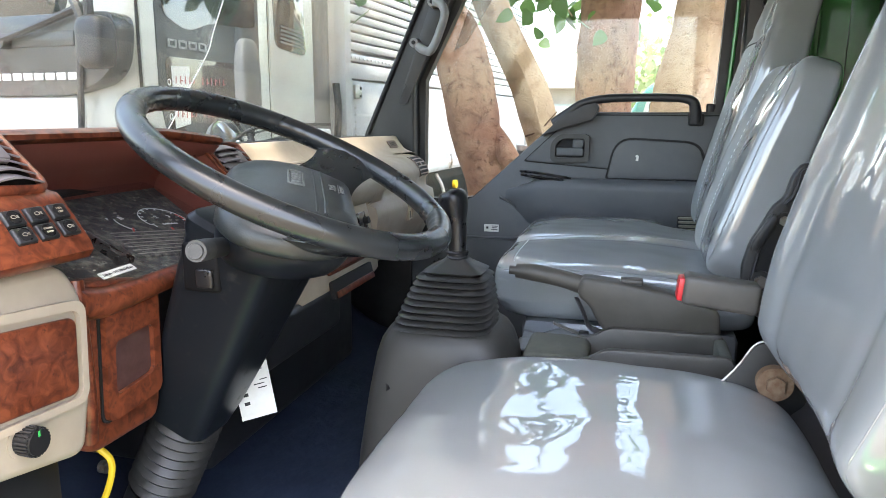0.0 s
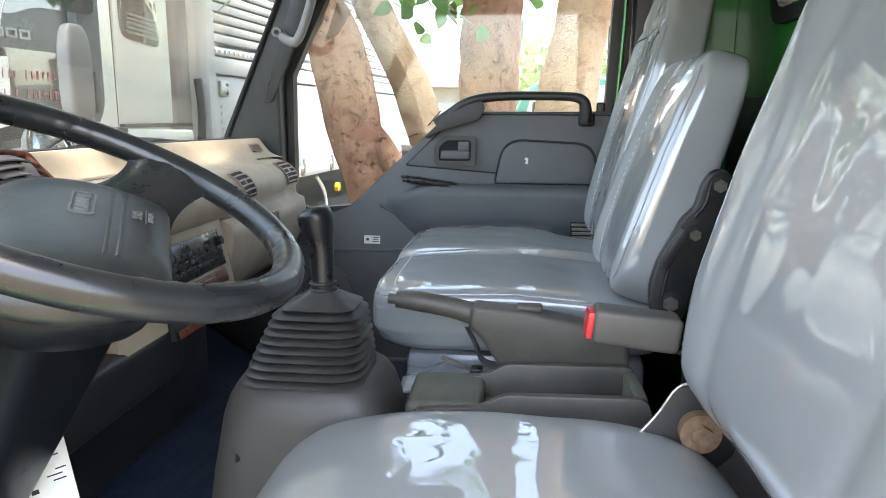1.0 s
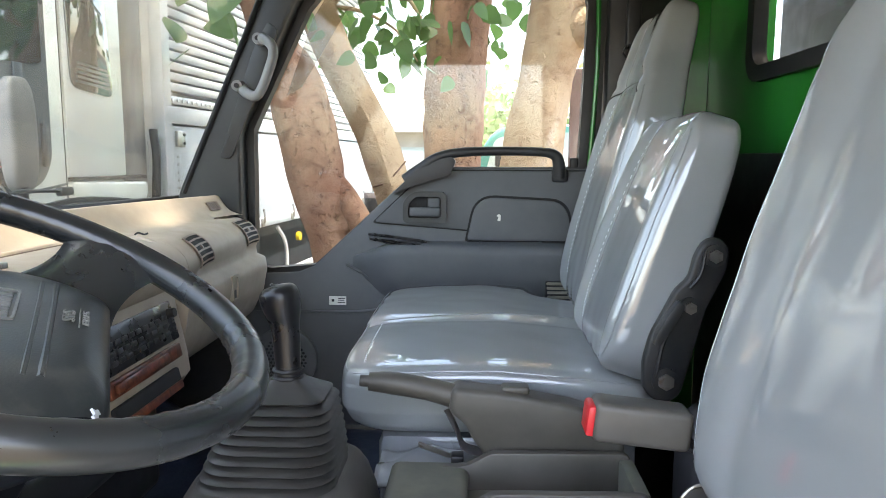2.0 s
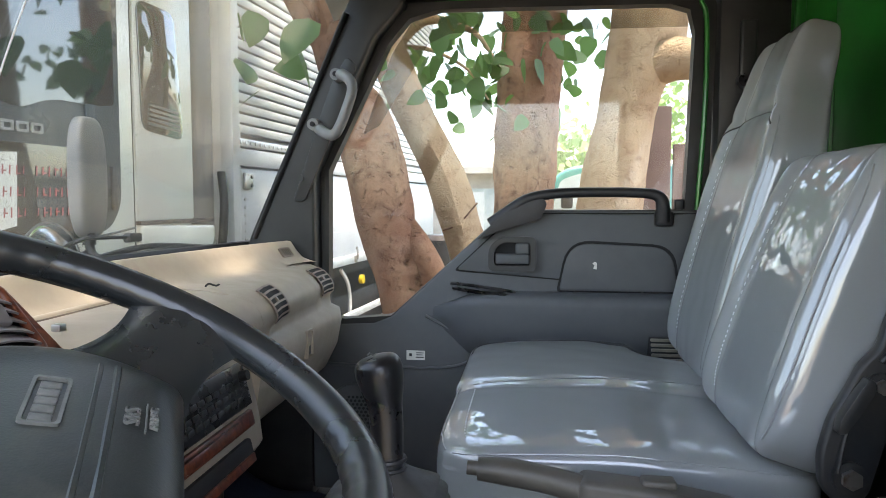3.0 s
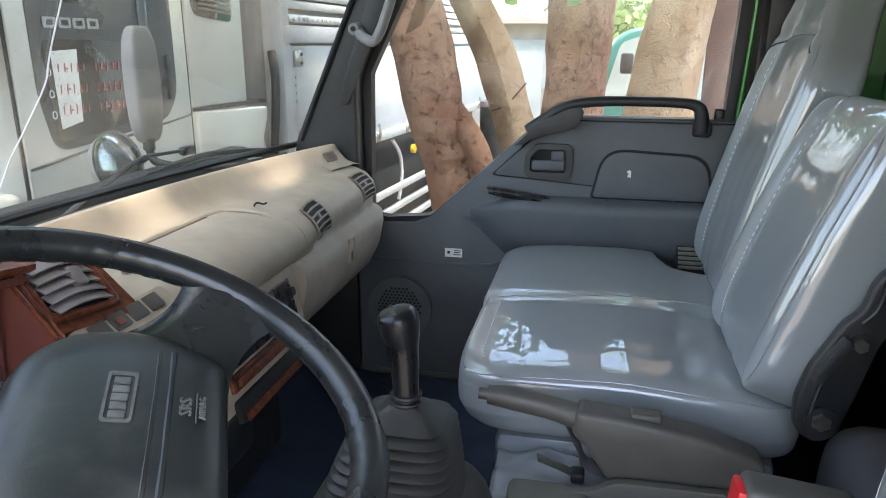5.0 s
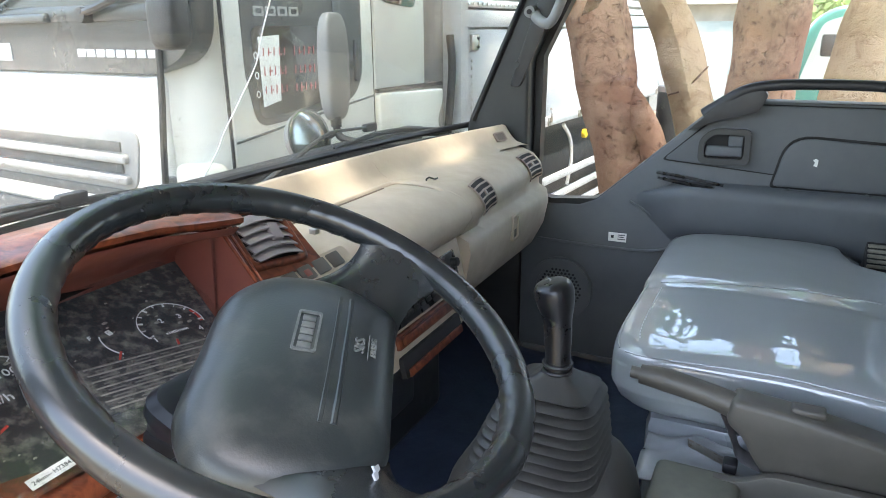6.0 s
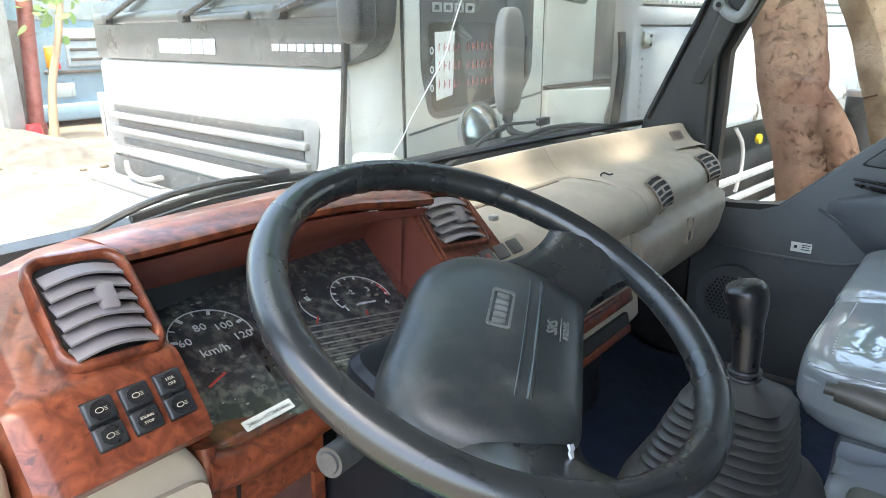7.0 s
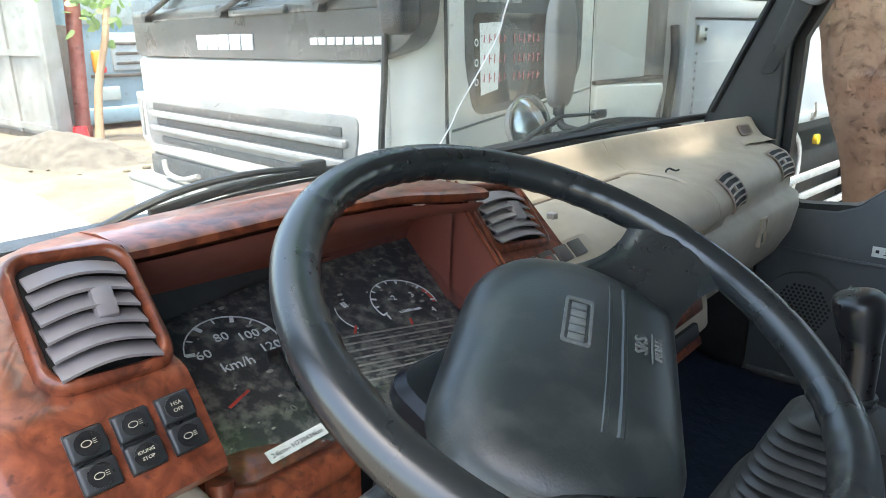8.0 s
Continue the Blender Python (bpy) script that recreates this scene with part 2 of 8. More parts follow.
def glass(name, tint=(1, 1, 1), dirt=0.0, gloss=0.08, edge=0.8):
    """A thin pane: clear, with a faint mirror and a film of dust."""
    m = bpy.data.materials.new(name)
    m.use_nodes = True
    nt = m.node_tree
    nt.nodes.remove(nt.nodes["Principled BSDF"])
    out = nt.nodes["Material Output"]
    tr = nt.nodes.new("ShaderNodeBsdfTransparent")
    tr.inputs["Color"].default_value = (*tint, 1)
    gl = nt.nodes.new("ShaderNodeBsdfGlossy")
    gl.inputs["Roughness"].default_value = 0.02
    lw = nt.nodes.new("ShaderNodeLayerWeight")
    lw.inputs["Blend"].default_value = 0.5
    fr = nt.nodes.new("ShaderNodeMath")
    fr.operation = "POWER"
    fr.inputs[1].default_value = 4.0
    nt.links.new(lw.outputs["Facing"], fr.inputs[0])
    fm = nt.nodes.new("ShaderNodeMath")
    fm.operation = "MULTIPLY_ADD"
    fm.inputs[1].default_value, fm.inputs[2].default_value = edge, gloss * 0.5
    nt.links.new(fr.outputs[0], fm.inputs[0])
    fr = fm
    mx = nt.nodes.new("ShaderNodeMixShader")
    nt.links.new(fr.outputs[0], mx.inputs[0])
    nt.links.new(tr.outputs[0], mx.inputs[1])
    nt.links.new(gl.outputs[0], mx.inputs[2])
    last = mx.outputs[0]
    if dirt:
        df = nt.nodes.new("ShaderNodeBsdfDiffuse")
        df.inputs["Color"].default_value = (0.62, 0.6, 0.55, 1)
        tc = nt.nodes.new("ShaderNodeTexCoord")
        n = nt.nodes.new("ShaderNodeTexNoise")
        n.inputs["Scale"].default_value, n.inputs["Detail"].default_value = 7, 10
        nt.links.new(tc.outputs["Object"], n.inputs["Vector"])
        n2 = nt.nodes.new("ShaderNodeTexNoise")
        n2.inputs["Scale"].default_value, n2.inputs["Detail"].default_value = 210, 2
        nt.links.new(tc.outputs["Object"], n2.inputs["Vector"])
        r2 = nt.nodes.new("ShaderNodeMapRange")
        r2.inputs["From Min"].default_value, r2.inputs["From Max"].default_value, r2.inputs["To Max"].default_value = 0.64, 0.72, 0.45
        nt.links.new(n2.outputs["Fac"], r2.inputs["Value"])
        r = nt.nodes.new("ShaderNodeMapRange")
        r.inputs["From Min"].default_value, r.inputs["From Max"].default_value = 0.3, 0.8
        r.inputs["To Min"].default_value, r.inputs["To Max"].default_value = dirt * 0.4, dirt * 1.5
        nt.links.new(n.outputs["Fac"], r.inputs["Value"])
        ad = nt.nodes.new("ShaderNodeMath")
        ad.operation = "MULTIPLY_ADD"
        nt.links.new(r2.outputs["Result"], ad.inputs[0])
        nt.links.new(n.outputs["Fac"], ad.inputs[1])
        nt.links.new(r.outputs["Result"], ad.inputs[2])
        m2 = nt.nodes.new("ShaderNodeMixShader")
        nt.links.new(ad.outputs[0], m2.inputs[0])
        nt.links.new(last, m2.inputs[1])
        nt.links.new(df.outputs[0], m2.inputs[2])
        last = m2.outputs[0]
    nt.links.new(last, out.inputs["Surface"])
    return m


def covered_vinyl(name, a, b):
    """Grey vinyl under a loose, clear, glossy film whose creases bend the mirror image."""
    m = mat(name, a, 0.42, color2=b, scale=4, detail=6, rough2=0.52, coat=1.0)
    nt = m.node_tree
    bs = nt.nodes["Principled BSDF"]
    bs.inputs["Coat IOR"].default_value, bs.inputs["Coat Roughness"].default_value = 1.95, 0.02
    tc = nt.nodes.new("ShaderNodeTexCoord")
    last = None
    for scale, detail, stretch, strength, dist in ((5, 2, (1, 1, 0.45), 0.11, 0.012), (26, 3, (1, 0.35, 1), 0.06, 0.004), (120, 2, (1, 1, 1), 0.012, 0.001)):
        mp = nt.nodes.new("ShaderNodeMapping")
        mp.inputs["Scale"].default_value = stretch
        nt.links.new(tc.outputs["Object"], mp.inputs["Vector"])
        n = nt.nodes.new("ShaderNodeTexNoise")
        n.inputs["Scale"].default_value, n.inputs["Detail"].default_value, n.inputs["Distortion"].default_value = scale, detail, 0.5
        nt.links.new(mp.outputs["Vector"], n.inputs["Vector"])
        bp = nt.nodes.new("ShaderNodeBump")
        bp.inputs["Strength"].default_value, bp.inputs["Distance"].default_value = strength, dist
        nt.links.new(n.outputs["Fac"], bp.inputs["Height"])
        if last:
            nt.links.new(last, bp.inputs["Normal"])
        last = bp.outputs["Normal"]
    nt.links.new(last, bs.inputs["Coat Normal"])
    return m


M["vinyl"] = covered_vinyl("grey_vinyl_under_clear_cover", (0.235, 0.250, 0.254), (0.262, 0.276, 0.279))
M["red_brown"] = mat("plain_red_brown_plastic", (0.185, 0.050, 0.036), 0.38, color2=(0.225, 0.072, 0.053), scale=9, detail=8, rough2=0.5, bump=0.1, bump_scale=700)
M["wood"] = wood()
M["bark_red"] = bark("reddish_bark", (0.235, 0.108, 0.068), (0.33, 0.19, 0.125), (0.115, 0.046, 0.028))
M["bark_tan"] = bark("tan_bark", (0.40, 0.265, 0.165), (0.48, 0.35, 0.235), (0.27, 0.155, 0.09), 0.25)
M["glass"] = glass("window_glass", (0.95, 0.965, 0.955))
M["windshield"] = glass("dusty_windshield_glass", (0.94, 0.96, 0.95), dirt=0.075)
M["cluster_glass"] = glass("clear_cluster_lens", (0.95, 0.96, 0.96), dirt=0.008, gloss=0.03, edge=0.05)


# ---- mesh helpers ----
def mesh_of(bm, name, material, smooth=True, angle=40):
    bmesh.ops.recalc_face_normals(bm, faces=bm.faces)
    me = bpy.data.meshes.new(name)
    bm.to_mesh(me)
    bm.free()
    for mt in material if isinstance(material, (list, tuple)) else [material]:
        me.materials.append(M[mt] if isinstance(mt, str) else mt)
    if smooth:
        me.shade_smooth()
        me.set_sharp_from_angle(angle=radians(angle))
    return me


def thing(name, label, category, at=(0, 0, 0), group="", kind=""):
    ob = new(name)
    ob.empty_display_size = 0.05
    ob.matrix_basis = pose(*at) if len(at) == 3 else pose(*at)
    return tagged(ob, label, category, group, kind)


def part(name, bm, material, parent=None, label="", smooth=True, angle=40):
    """Links a bmesh, given in world places, as one mesh under a thing or a part."""
    ob = new(name, mesh_of(bm, name, material, smooth, angle))
    if parent:
        ob.parent = parent
        if not parent.parent:
            ob.matrix_parent_inverse = parent.matrix_basis.inverted()
    return tagged(ob, label)


def structure(name, bm, material, label, category, smooth=True):
    ob = new(name, mesh_of(bm, name, material, smooth))
    return tagged(ob, label, category, kind="structure")


def add_box(bm, lo, hi, bevel=0.0, seg=2, m=None):
    r = bmesh.ops.create_cube(bm, size=1)
    vs = r["verts"]
    lo, hi = Vector(lo), Vector(hi)
    for v in vs:
        v.co = Vector(((lo[i] + hi[i]) / 2 + v.co[i] * (hi[i] - lo[i]) for i in range(3)))
    if bevel:
        es = list({e for v in vs for e in v.link_edges})
        out = bmesh.ops.bevel(bm, geom=es + vs, offset=bevel, segments=seg, profile=0.5, affect="EDGES", clamp_overlap=True)
        vs = list({v for f in out["faces"] for v in f.verts} | {v for v in vs if v.is_valid})
    if m is not None:
        for v in vs:
            v.co = m @ v.co
    return vs


def box(lo, hi, bevel=0.0, seg=2, m=None):
    bm = bmesh.new()
    add_box(bm, lo, hi, bevel, seg, m)
    return bm


def add_cyl(bm, a, b, r1, r2=None, n=20, caps=True):
    a, b = Vector(a), Vector(b)
    q = (b - a).to_track_quat("Z", "Y").to_matrix().to_4x4()
    bmesh.ops.create_cone(bm, cap_ends=caps, segments=n, radius1=r1, radius2=r1 if r2 is None else r2, depth=(b - a).length,
                          matrix=Matrix.Translation((a + b) / 2) @ q)
    return bm


def cyl(a, b, r1, r2=None, n=20, caps=True):
    return add_cyl(bmesh.new(), a, b, r1, r2, n, caps)


def smooth_path(pts, n=8):
    """Catmull-Rom through the points."""
    p = [Vector(q) for q in pts]
    p = [2 * p[0] - p[1]] + p + [2 * p[-1] - p[-2]]
    out = []
    for i in range(1, len(p) - 2):
        for k in range(n):
            t = k / n
            out.append(0.5 * (2 * p[i] + (p[i + 1] - p[i - 1]) * t + (2 * p[i - 1] - 5 * p[i] + 4 * p[i + 1] - p[i + 2]) * t * t
                              + (3 * p[i] - p[i - 1] - 3 * p[i + 1] + p[i + 2]) * t ** 3))
    return out + [p[-2]]


def add_loft(bm, rings, closed=True, caps=True, loop=False):
    """Skin over rings of equally many points; closed: each ring is closed; loop: the last ring joins the first."""
    vs = [[bm.verts.new(p) for p in ring] for ring in rings]
    n = len(vs[0])
    pairs = list(zip(vs, vs[1:])) + ([(vs[-1], vs[0])] if loop else [])
    for a, b in pairs:
        for i in range(n if closed else n - 1):
            j = (i + 1) % n
            bm.faces.new((a[i], a[j], b[j], b[i]))
    if caps and closed and not loop:
        bm.faces.new(vs[0])
        bm.faces.new(vs[-1])
    return vs


def tube(pts, r, n=12, smooth=8, flat=1.0, bm=None, loop=False, up=None):
    """A round (or flattened) bar along a path; r: one radius or one per point."""
    bm = bm or bmesh.new()
    path = smooth_path(pts, smooth) if smooth else [Vector(p) for p in pts]
    rr = r if isinstance(r, (list, tuple)) else [r] * len(pts)
    k = max(1, smooth)
    rings = []
    ref = Vector(up) if up else None
    for i, p in enumerate(path):
        d = (path[min(i + 1, len(path) - 1)] - path[max(i - 1, 0)]).normalized()
        if ref is None:
            ref = Vector((0, 0, 1)) if abs(d.z) < 0.9 else Vector((1, 0, 0))
        s = d.cross(ref).normalized()
        u = s.cross(d)
        ref = u
        f = i / k
        j = min(int(f), len(rr) - 2)
        rad = rr[j] + (rr[j + 1] - rr[j]) * (f - j)
        rings.append([p + s * math.cos(a) * rad + u * math.sin(a) * rad * flat for a in (2 * math.pi * q / n for q in range(n))])
    add_loft(bm, rings, loop=loop)
    return bm


def plate(outline, axis, a, b, bevel=0.0, seg=2):
    """A flat outline in the plane across an axis (0, 1, 2), from a to b along it."""
    bm = bmesh.new()
    def at(p, v):
        q = list(p)
        q.insert(axis, v)
        return q
    f = bm.faces.new([bm.verts.new(at(p, a)) for p in outline])
    r = bmesh.ops.extrude_face_region(bm, geom=[f])
    for v in r["geom"]:
        if isinstance(v, bmesh.types.BMVert):
            v.co[axis] = b
    if bevel:
        bmesh.ops.recalc_face_normals(bm, faces=bm.faces)
        es = [e for e in bm.edges if len(e.link_faces) == 2 and e.calc_face_angle(0) > 0.6]
        bmesh.ops.bevel(bm, geom=es, offset=bevel, segments=seg, profile=0.5, affect="EDGES", clamp_overlap=True)
    return bm


def rounded(pts, r, n=5):
    """A 2D polygon with its corners rounded; r: one radius or one per corner."""
    out = []
    k = len(pts)
    for i, p in enumerate(pts):
        p0, p1, p2 = Vector(pts[i - 1]), Vector(p), Vector(pts[(i + 1) % k])
        rad = r[i] if isinstance(r, (list, tuple)) else r
        a, b = (p0 - p1), (p2 - p1)
        d = min(rad, a.length * 0.45, b.length * 0.45)
        if d < 1e-5:
            out.append(tuple(p1))
            continue
        s, e = p1 + a.normalized() * d, p1 + b.normalized() * d
        for q in range(n + 1):
            t = q / n
            out.append(tuple(s * (1 - t) ** 2 + p1 * 2 * t * (1 - t) + e * t * t))
    return out


def ring_plate(outer, inner, axis, a, b):
    """A flat frame between two outlines of equally many points."""
    bm = bmesh.new()
    def at(p, v):
        q = list(p)
        q.insert(axis, v)
        return Vector(q)
    add_loft(bm, [[at(p, a) for p in outer], [at(p, b) for p in outer], [at(p, b) for p in inner], [at(p, a) for p in inner]], loop=True, caps=False)
    return bm


def place(bm, m):
    bmesh.ops.transform(bm, matrix=m, verts=bm.verts)
    return bm


def pillow(size, cuts=10, power=4.0, fn=None):
    """A soft block: a cube blown into a rounded shape, then bent by fn(u, v, w), all in -1..1."""
    bm = bmesh.new()
    bmesh.ops.create_cube(bm, size=2)
    bmesh.ops.subdivide_edges(bm, edges=bm.edges, cuts=cuts, use_grid_fill=True)
    for v in bm.verts:
        x, y, z = v.co
        n = (abs(x) ** power + abs(y) ** power + abs(z) ** power) ** (1 / power)
        p = v.co / n
        v.co = Vector(fn(*p)) if fn else Vector((p[i] * size[i] for i in range(3)))
    return bm


def on_pillow(pts, power, fn, lift=0.0, n=10):
    """A path over the skin of a pillow; pts lie on the cube's faces."""
    out = []
    for p in smooth_path(pts, n):
        k = (abs(p.x) ** power + abs(p.y) ** power + abs(p.z) ** power) ** (1 / power)
        out.append(Vector(fn(*(p / k * (1 + lift)))))
    return out


def text_mesh(txt, size, m, material, parent=None, name="lettering", depth=0.0004):
    cu = bpy.data.curves.new(name, "FONT")
    cu.body, cu.size, cu.extrude, cu.align_x, cu.align_y = txt, size, depth, "CENTER", "CENTER"
    cu.resolution_u = 2
    tmp = bpy.data.objects.new("tmp", cu)
    scene.collection.objects.link(tmp)
    me = bpy.data.meshes.new_from_object(tmp.evaluated_get(bpy.context.evaluated_depsgraph_get()))
    bpy.data.objects.remove(tmp)
    bm = bmesh.new()
    bm.from_mesh(me)
    place(bm, m)
    return part(name, bm, material, parent, smooth=False)


def frame_of(o, ex, ey):
    """A pose with its origin at o, x along ex and y near ey."""
    ex = Vector(ex).normalized()
    ez = ex.cross(Vector(ey)).normalized()
    ey = ez.cross(ex)
    m = Matrix((ex, ey, ez)).transposed().to_4x4()
    m.translation = Vector(o)
    return m


# ---- the cab: shell ----
FLOOR, GROUND = 0.18, -0.75


def windshield_x(y, z):
    return -0.60 + 0.09 * (y / 0.85) ** 2 + 0.49 * (z - 0.83)


def build_shell():
    structure("cab_floor", box((-0.75, -0.90, FLOOR - 0.05), (0.90, 0.93, FLOOR)), "floor", "dark rubber covered cab floor", "floor")
    # front bulkhead below the windshield
    structure("wall_front", box((-0.75, -0.90, FLOOR), (-0.70, 0.93, 0.80)), "black", "dark front bulkhead under the dashboard", "wall")
    for s in (1, -1):
        a, b = sorted((s * 0.862, s * 0.93))
        structure("footwell_side", box((-0.75, a, FLOOR - 0.05), (-0.362, b, 0.745), 0.006), "black", "black footwell side lining ahead of the door", "wall")
    # rear wall with a window opening
    bm = bmesh.new()
    for lo, hi in (((0.86, -0.93, FLOOR), (0.90, 0.93, 1.10)), ((0.86, -0.93, 1.38), (0.90, 0.93, 1.50)),
                   ((0.86, -0.93, 1.10), (0.90, -0.58, 1.38)), ((0.86, 0.58, 1.10), (0.90, 0.93, 1.38))):
        add_box(bm, lo, hi)
    wall = structure("wall_rear", bm, "green", "bright green painted rear cab wall", "wall")
    part("lower_lining", box((0.845, -0.83, FLOOR), (0.859, 0.83, 0.945), 0.004), "black", wall, "black lower lining")
    win = thing("window_rear", "rear cab window in a black rubber seal", "window", (0.87, 0, 1.24), kind="structure")
    o = rounded([(-0.59, 1.09), (0.59, 1.09), (0.59, 1.39), (-0.59, 1.39)], 0.07)
    i = rounded([(-0.555, 1.122), (0.555, 1.122), (0.555, 1.36), (-0.555, 1.36)], 0.05)
    part("seal", ring_plate(o, i, 0, 0.845, 0.875), "black", win, "black rubber seal")
    part("pane", plate(i, 0, 0.872, 0.876), "glass", win)
    # unseen wall added behind the rear window to keep light out
    structure("rear_light_block", box((1.08, -1.0, -0.2), (1.13, 1.0, 1.95), 0.01), "steel_dark", "unseen dark wall added behind the cab to block light", "wall")
    # headliner and roof
    bm = bmesh.new()
    rings = []
    for y in (-0.92, -0.86, -0.7, -0.4, 0, 0.4, 0.7, 0.86, 0.92):
        e = max(0, abs(y) - 0.6) / 0.32
        z = 1.50 - 0.075 * e * e
        rings.append([(-0.31, y, z - 0.045), (-0.18, y, z - 0.01), (0.2, y, z), (0.8, y, z), (0.90, y, z - 0.03),
                      (0.90, y, z + 0.05), (0.2, y, z + 0.07), (-0.31, y, z + 0.01)])
    add_loft(bm, rings)
    structure("ceiling", bm, "headliner", "grey-beige cloth headliner of the cab roof", "ceiling")
    # pillars: front and rear, both sides
    for s in (1, -1):
        o = rounded([(-0.52, 0.72), (-0.335, 0.72), (-0.335, 1.0), (-0.185, 1.315), (-0.11, 1.40), (-0.15, 1.47), (-0.215, 1.47), (-0.50, 0.84)], 0.012, 2)
        a, b = (0.815, 0.905) if s > 0 else (-0.905, -0.83)
        ob = structure("pillar_front", plate(o, 1, a, b, 0.012, 3), "pillar", "dark grey plastic windshield pillar trim", "pillar")
        if s > 0:
            bm = tube([(-0.485, 0.822, 0.84), (-0.37, 0.818, 1.10), (-0.25, 0.812, 1.37)], 0.014, 10, 6, 0.5)
            part("pillar_edge", bm, "black", ob, "black rubber edge")
            o2 = rounded([(-0.385, 0.93), (-0.355, 0.93), (-0.255, 1.16), (-0.225, 1.25), (-0.25, 1.27), (-0.29, 1.20)], 0.01, 3)
            part("recess_panel", plate(o2, 1, 0.808, 0.816, 0.003), "pillar", ob)
            part("screw_cover", cyl((-0.365, 0.806, 0.985), (-0.365, 0.816, 0.985), 0.008, 0.009, 16), "pillar", ob)
        o = rounded([(0.60, FLOOR), (0.752, FLOOR), (0.752, 1.47), (0.60, 1.47)], 0.01, 2)
        a, b = (0.84, 0.925) if s > 0 else (-0.925, -0.84)
        ob = structure("pillar_rear", plate(o, 1, a, b, 0.01, 2), "black", "black plastic rear door pillar", "pillar")
        a, b = (0.875, 0.925) if s > 0 else (-0.925, -0.875)
        q = structure("quarter_panel", plate(rounded([(0.754, FLOOR), (0.858, FLOOR), (0.858, 1.47), (0.754, 1.47)], 0.01, 2), 1, a, b), "green", "green painted quarter panel behind the door", "wall")
        if s > 0:
            part("pressed_rib", plate(rounded([(0.762, 0.95), (0.785, 0.95), (0.79, 1.40), (0.767, 1.41)], 0.012, 4), 1, 0.862, 0.874, 0.005, 3), "green", q)
    for s in (1, -1):
        a, b = sorted((s * 0.925, s * 0.84))
        structure("roof_rail", box((-0.22, a, 1.405), (0.86, b, 1.50), 0.015), "black", "black roof rail above the door", "trim")
    structure("door_sill", box((-0.45, -0.93, FLOOR - 0.1), (0.62, -0.84, FLOOR + 0.03), 0.01), "green", "green painted door sill", "trim")
    # windshield
    bm = bmesh.new()
    rings = []
    for k in range(19):
        y = -0.86 + 1.72 * k / 18
        rings.append([(windshield_x(y, z), y, z) for z in (0.79, 1.0, 1.2, 1.46)] + [(windshield_x(y, z) - 0.006, y, z) for z in (1.46, 1.2, 1.0, 0.79)])
    add_loft(bm, rings)
    ws = structure("windshield", bm, "windshield", "dusty cracked windshield glass", "window")
    ws.visible_shadow = False
    bm = tube([(windshield_x(y, 0.825) + 0.004, y, 0.825) for y in (-0.86, -0.5, 0, 0.5, 0.86)], 0.008, 8, 6)
    part("rubber_seal", bm, "black", ws, "black rubber seal")
    pts = [(y, z) for y, z in ((-0.015, 1.46), (-0.012, 1.34), (-0.017, 1.225), (-0.017, 1.145), (-0.012, 1.06), (-0.006, 1.02), (-0.022, 0.96), (-0.036, 0.915), (-0.040, 0.885), (-0.056, 0.842))]
    bm = tube([(windshield_x(y, z) + 0.003, y, z) for y, z in pts], 0.0012, 6, 4)
    part("crack", bm, "white", ws, "long pale crack")


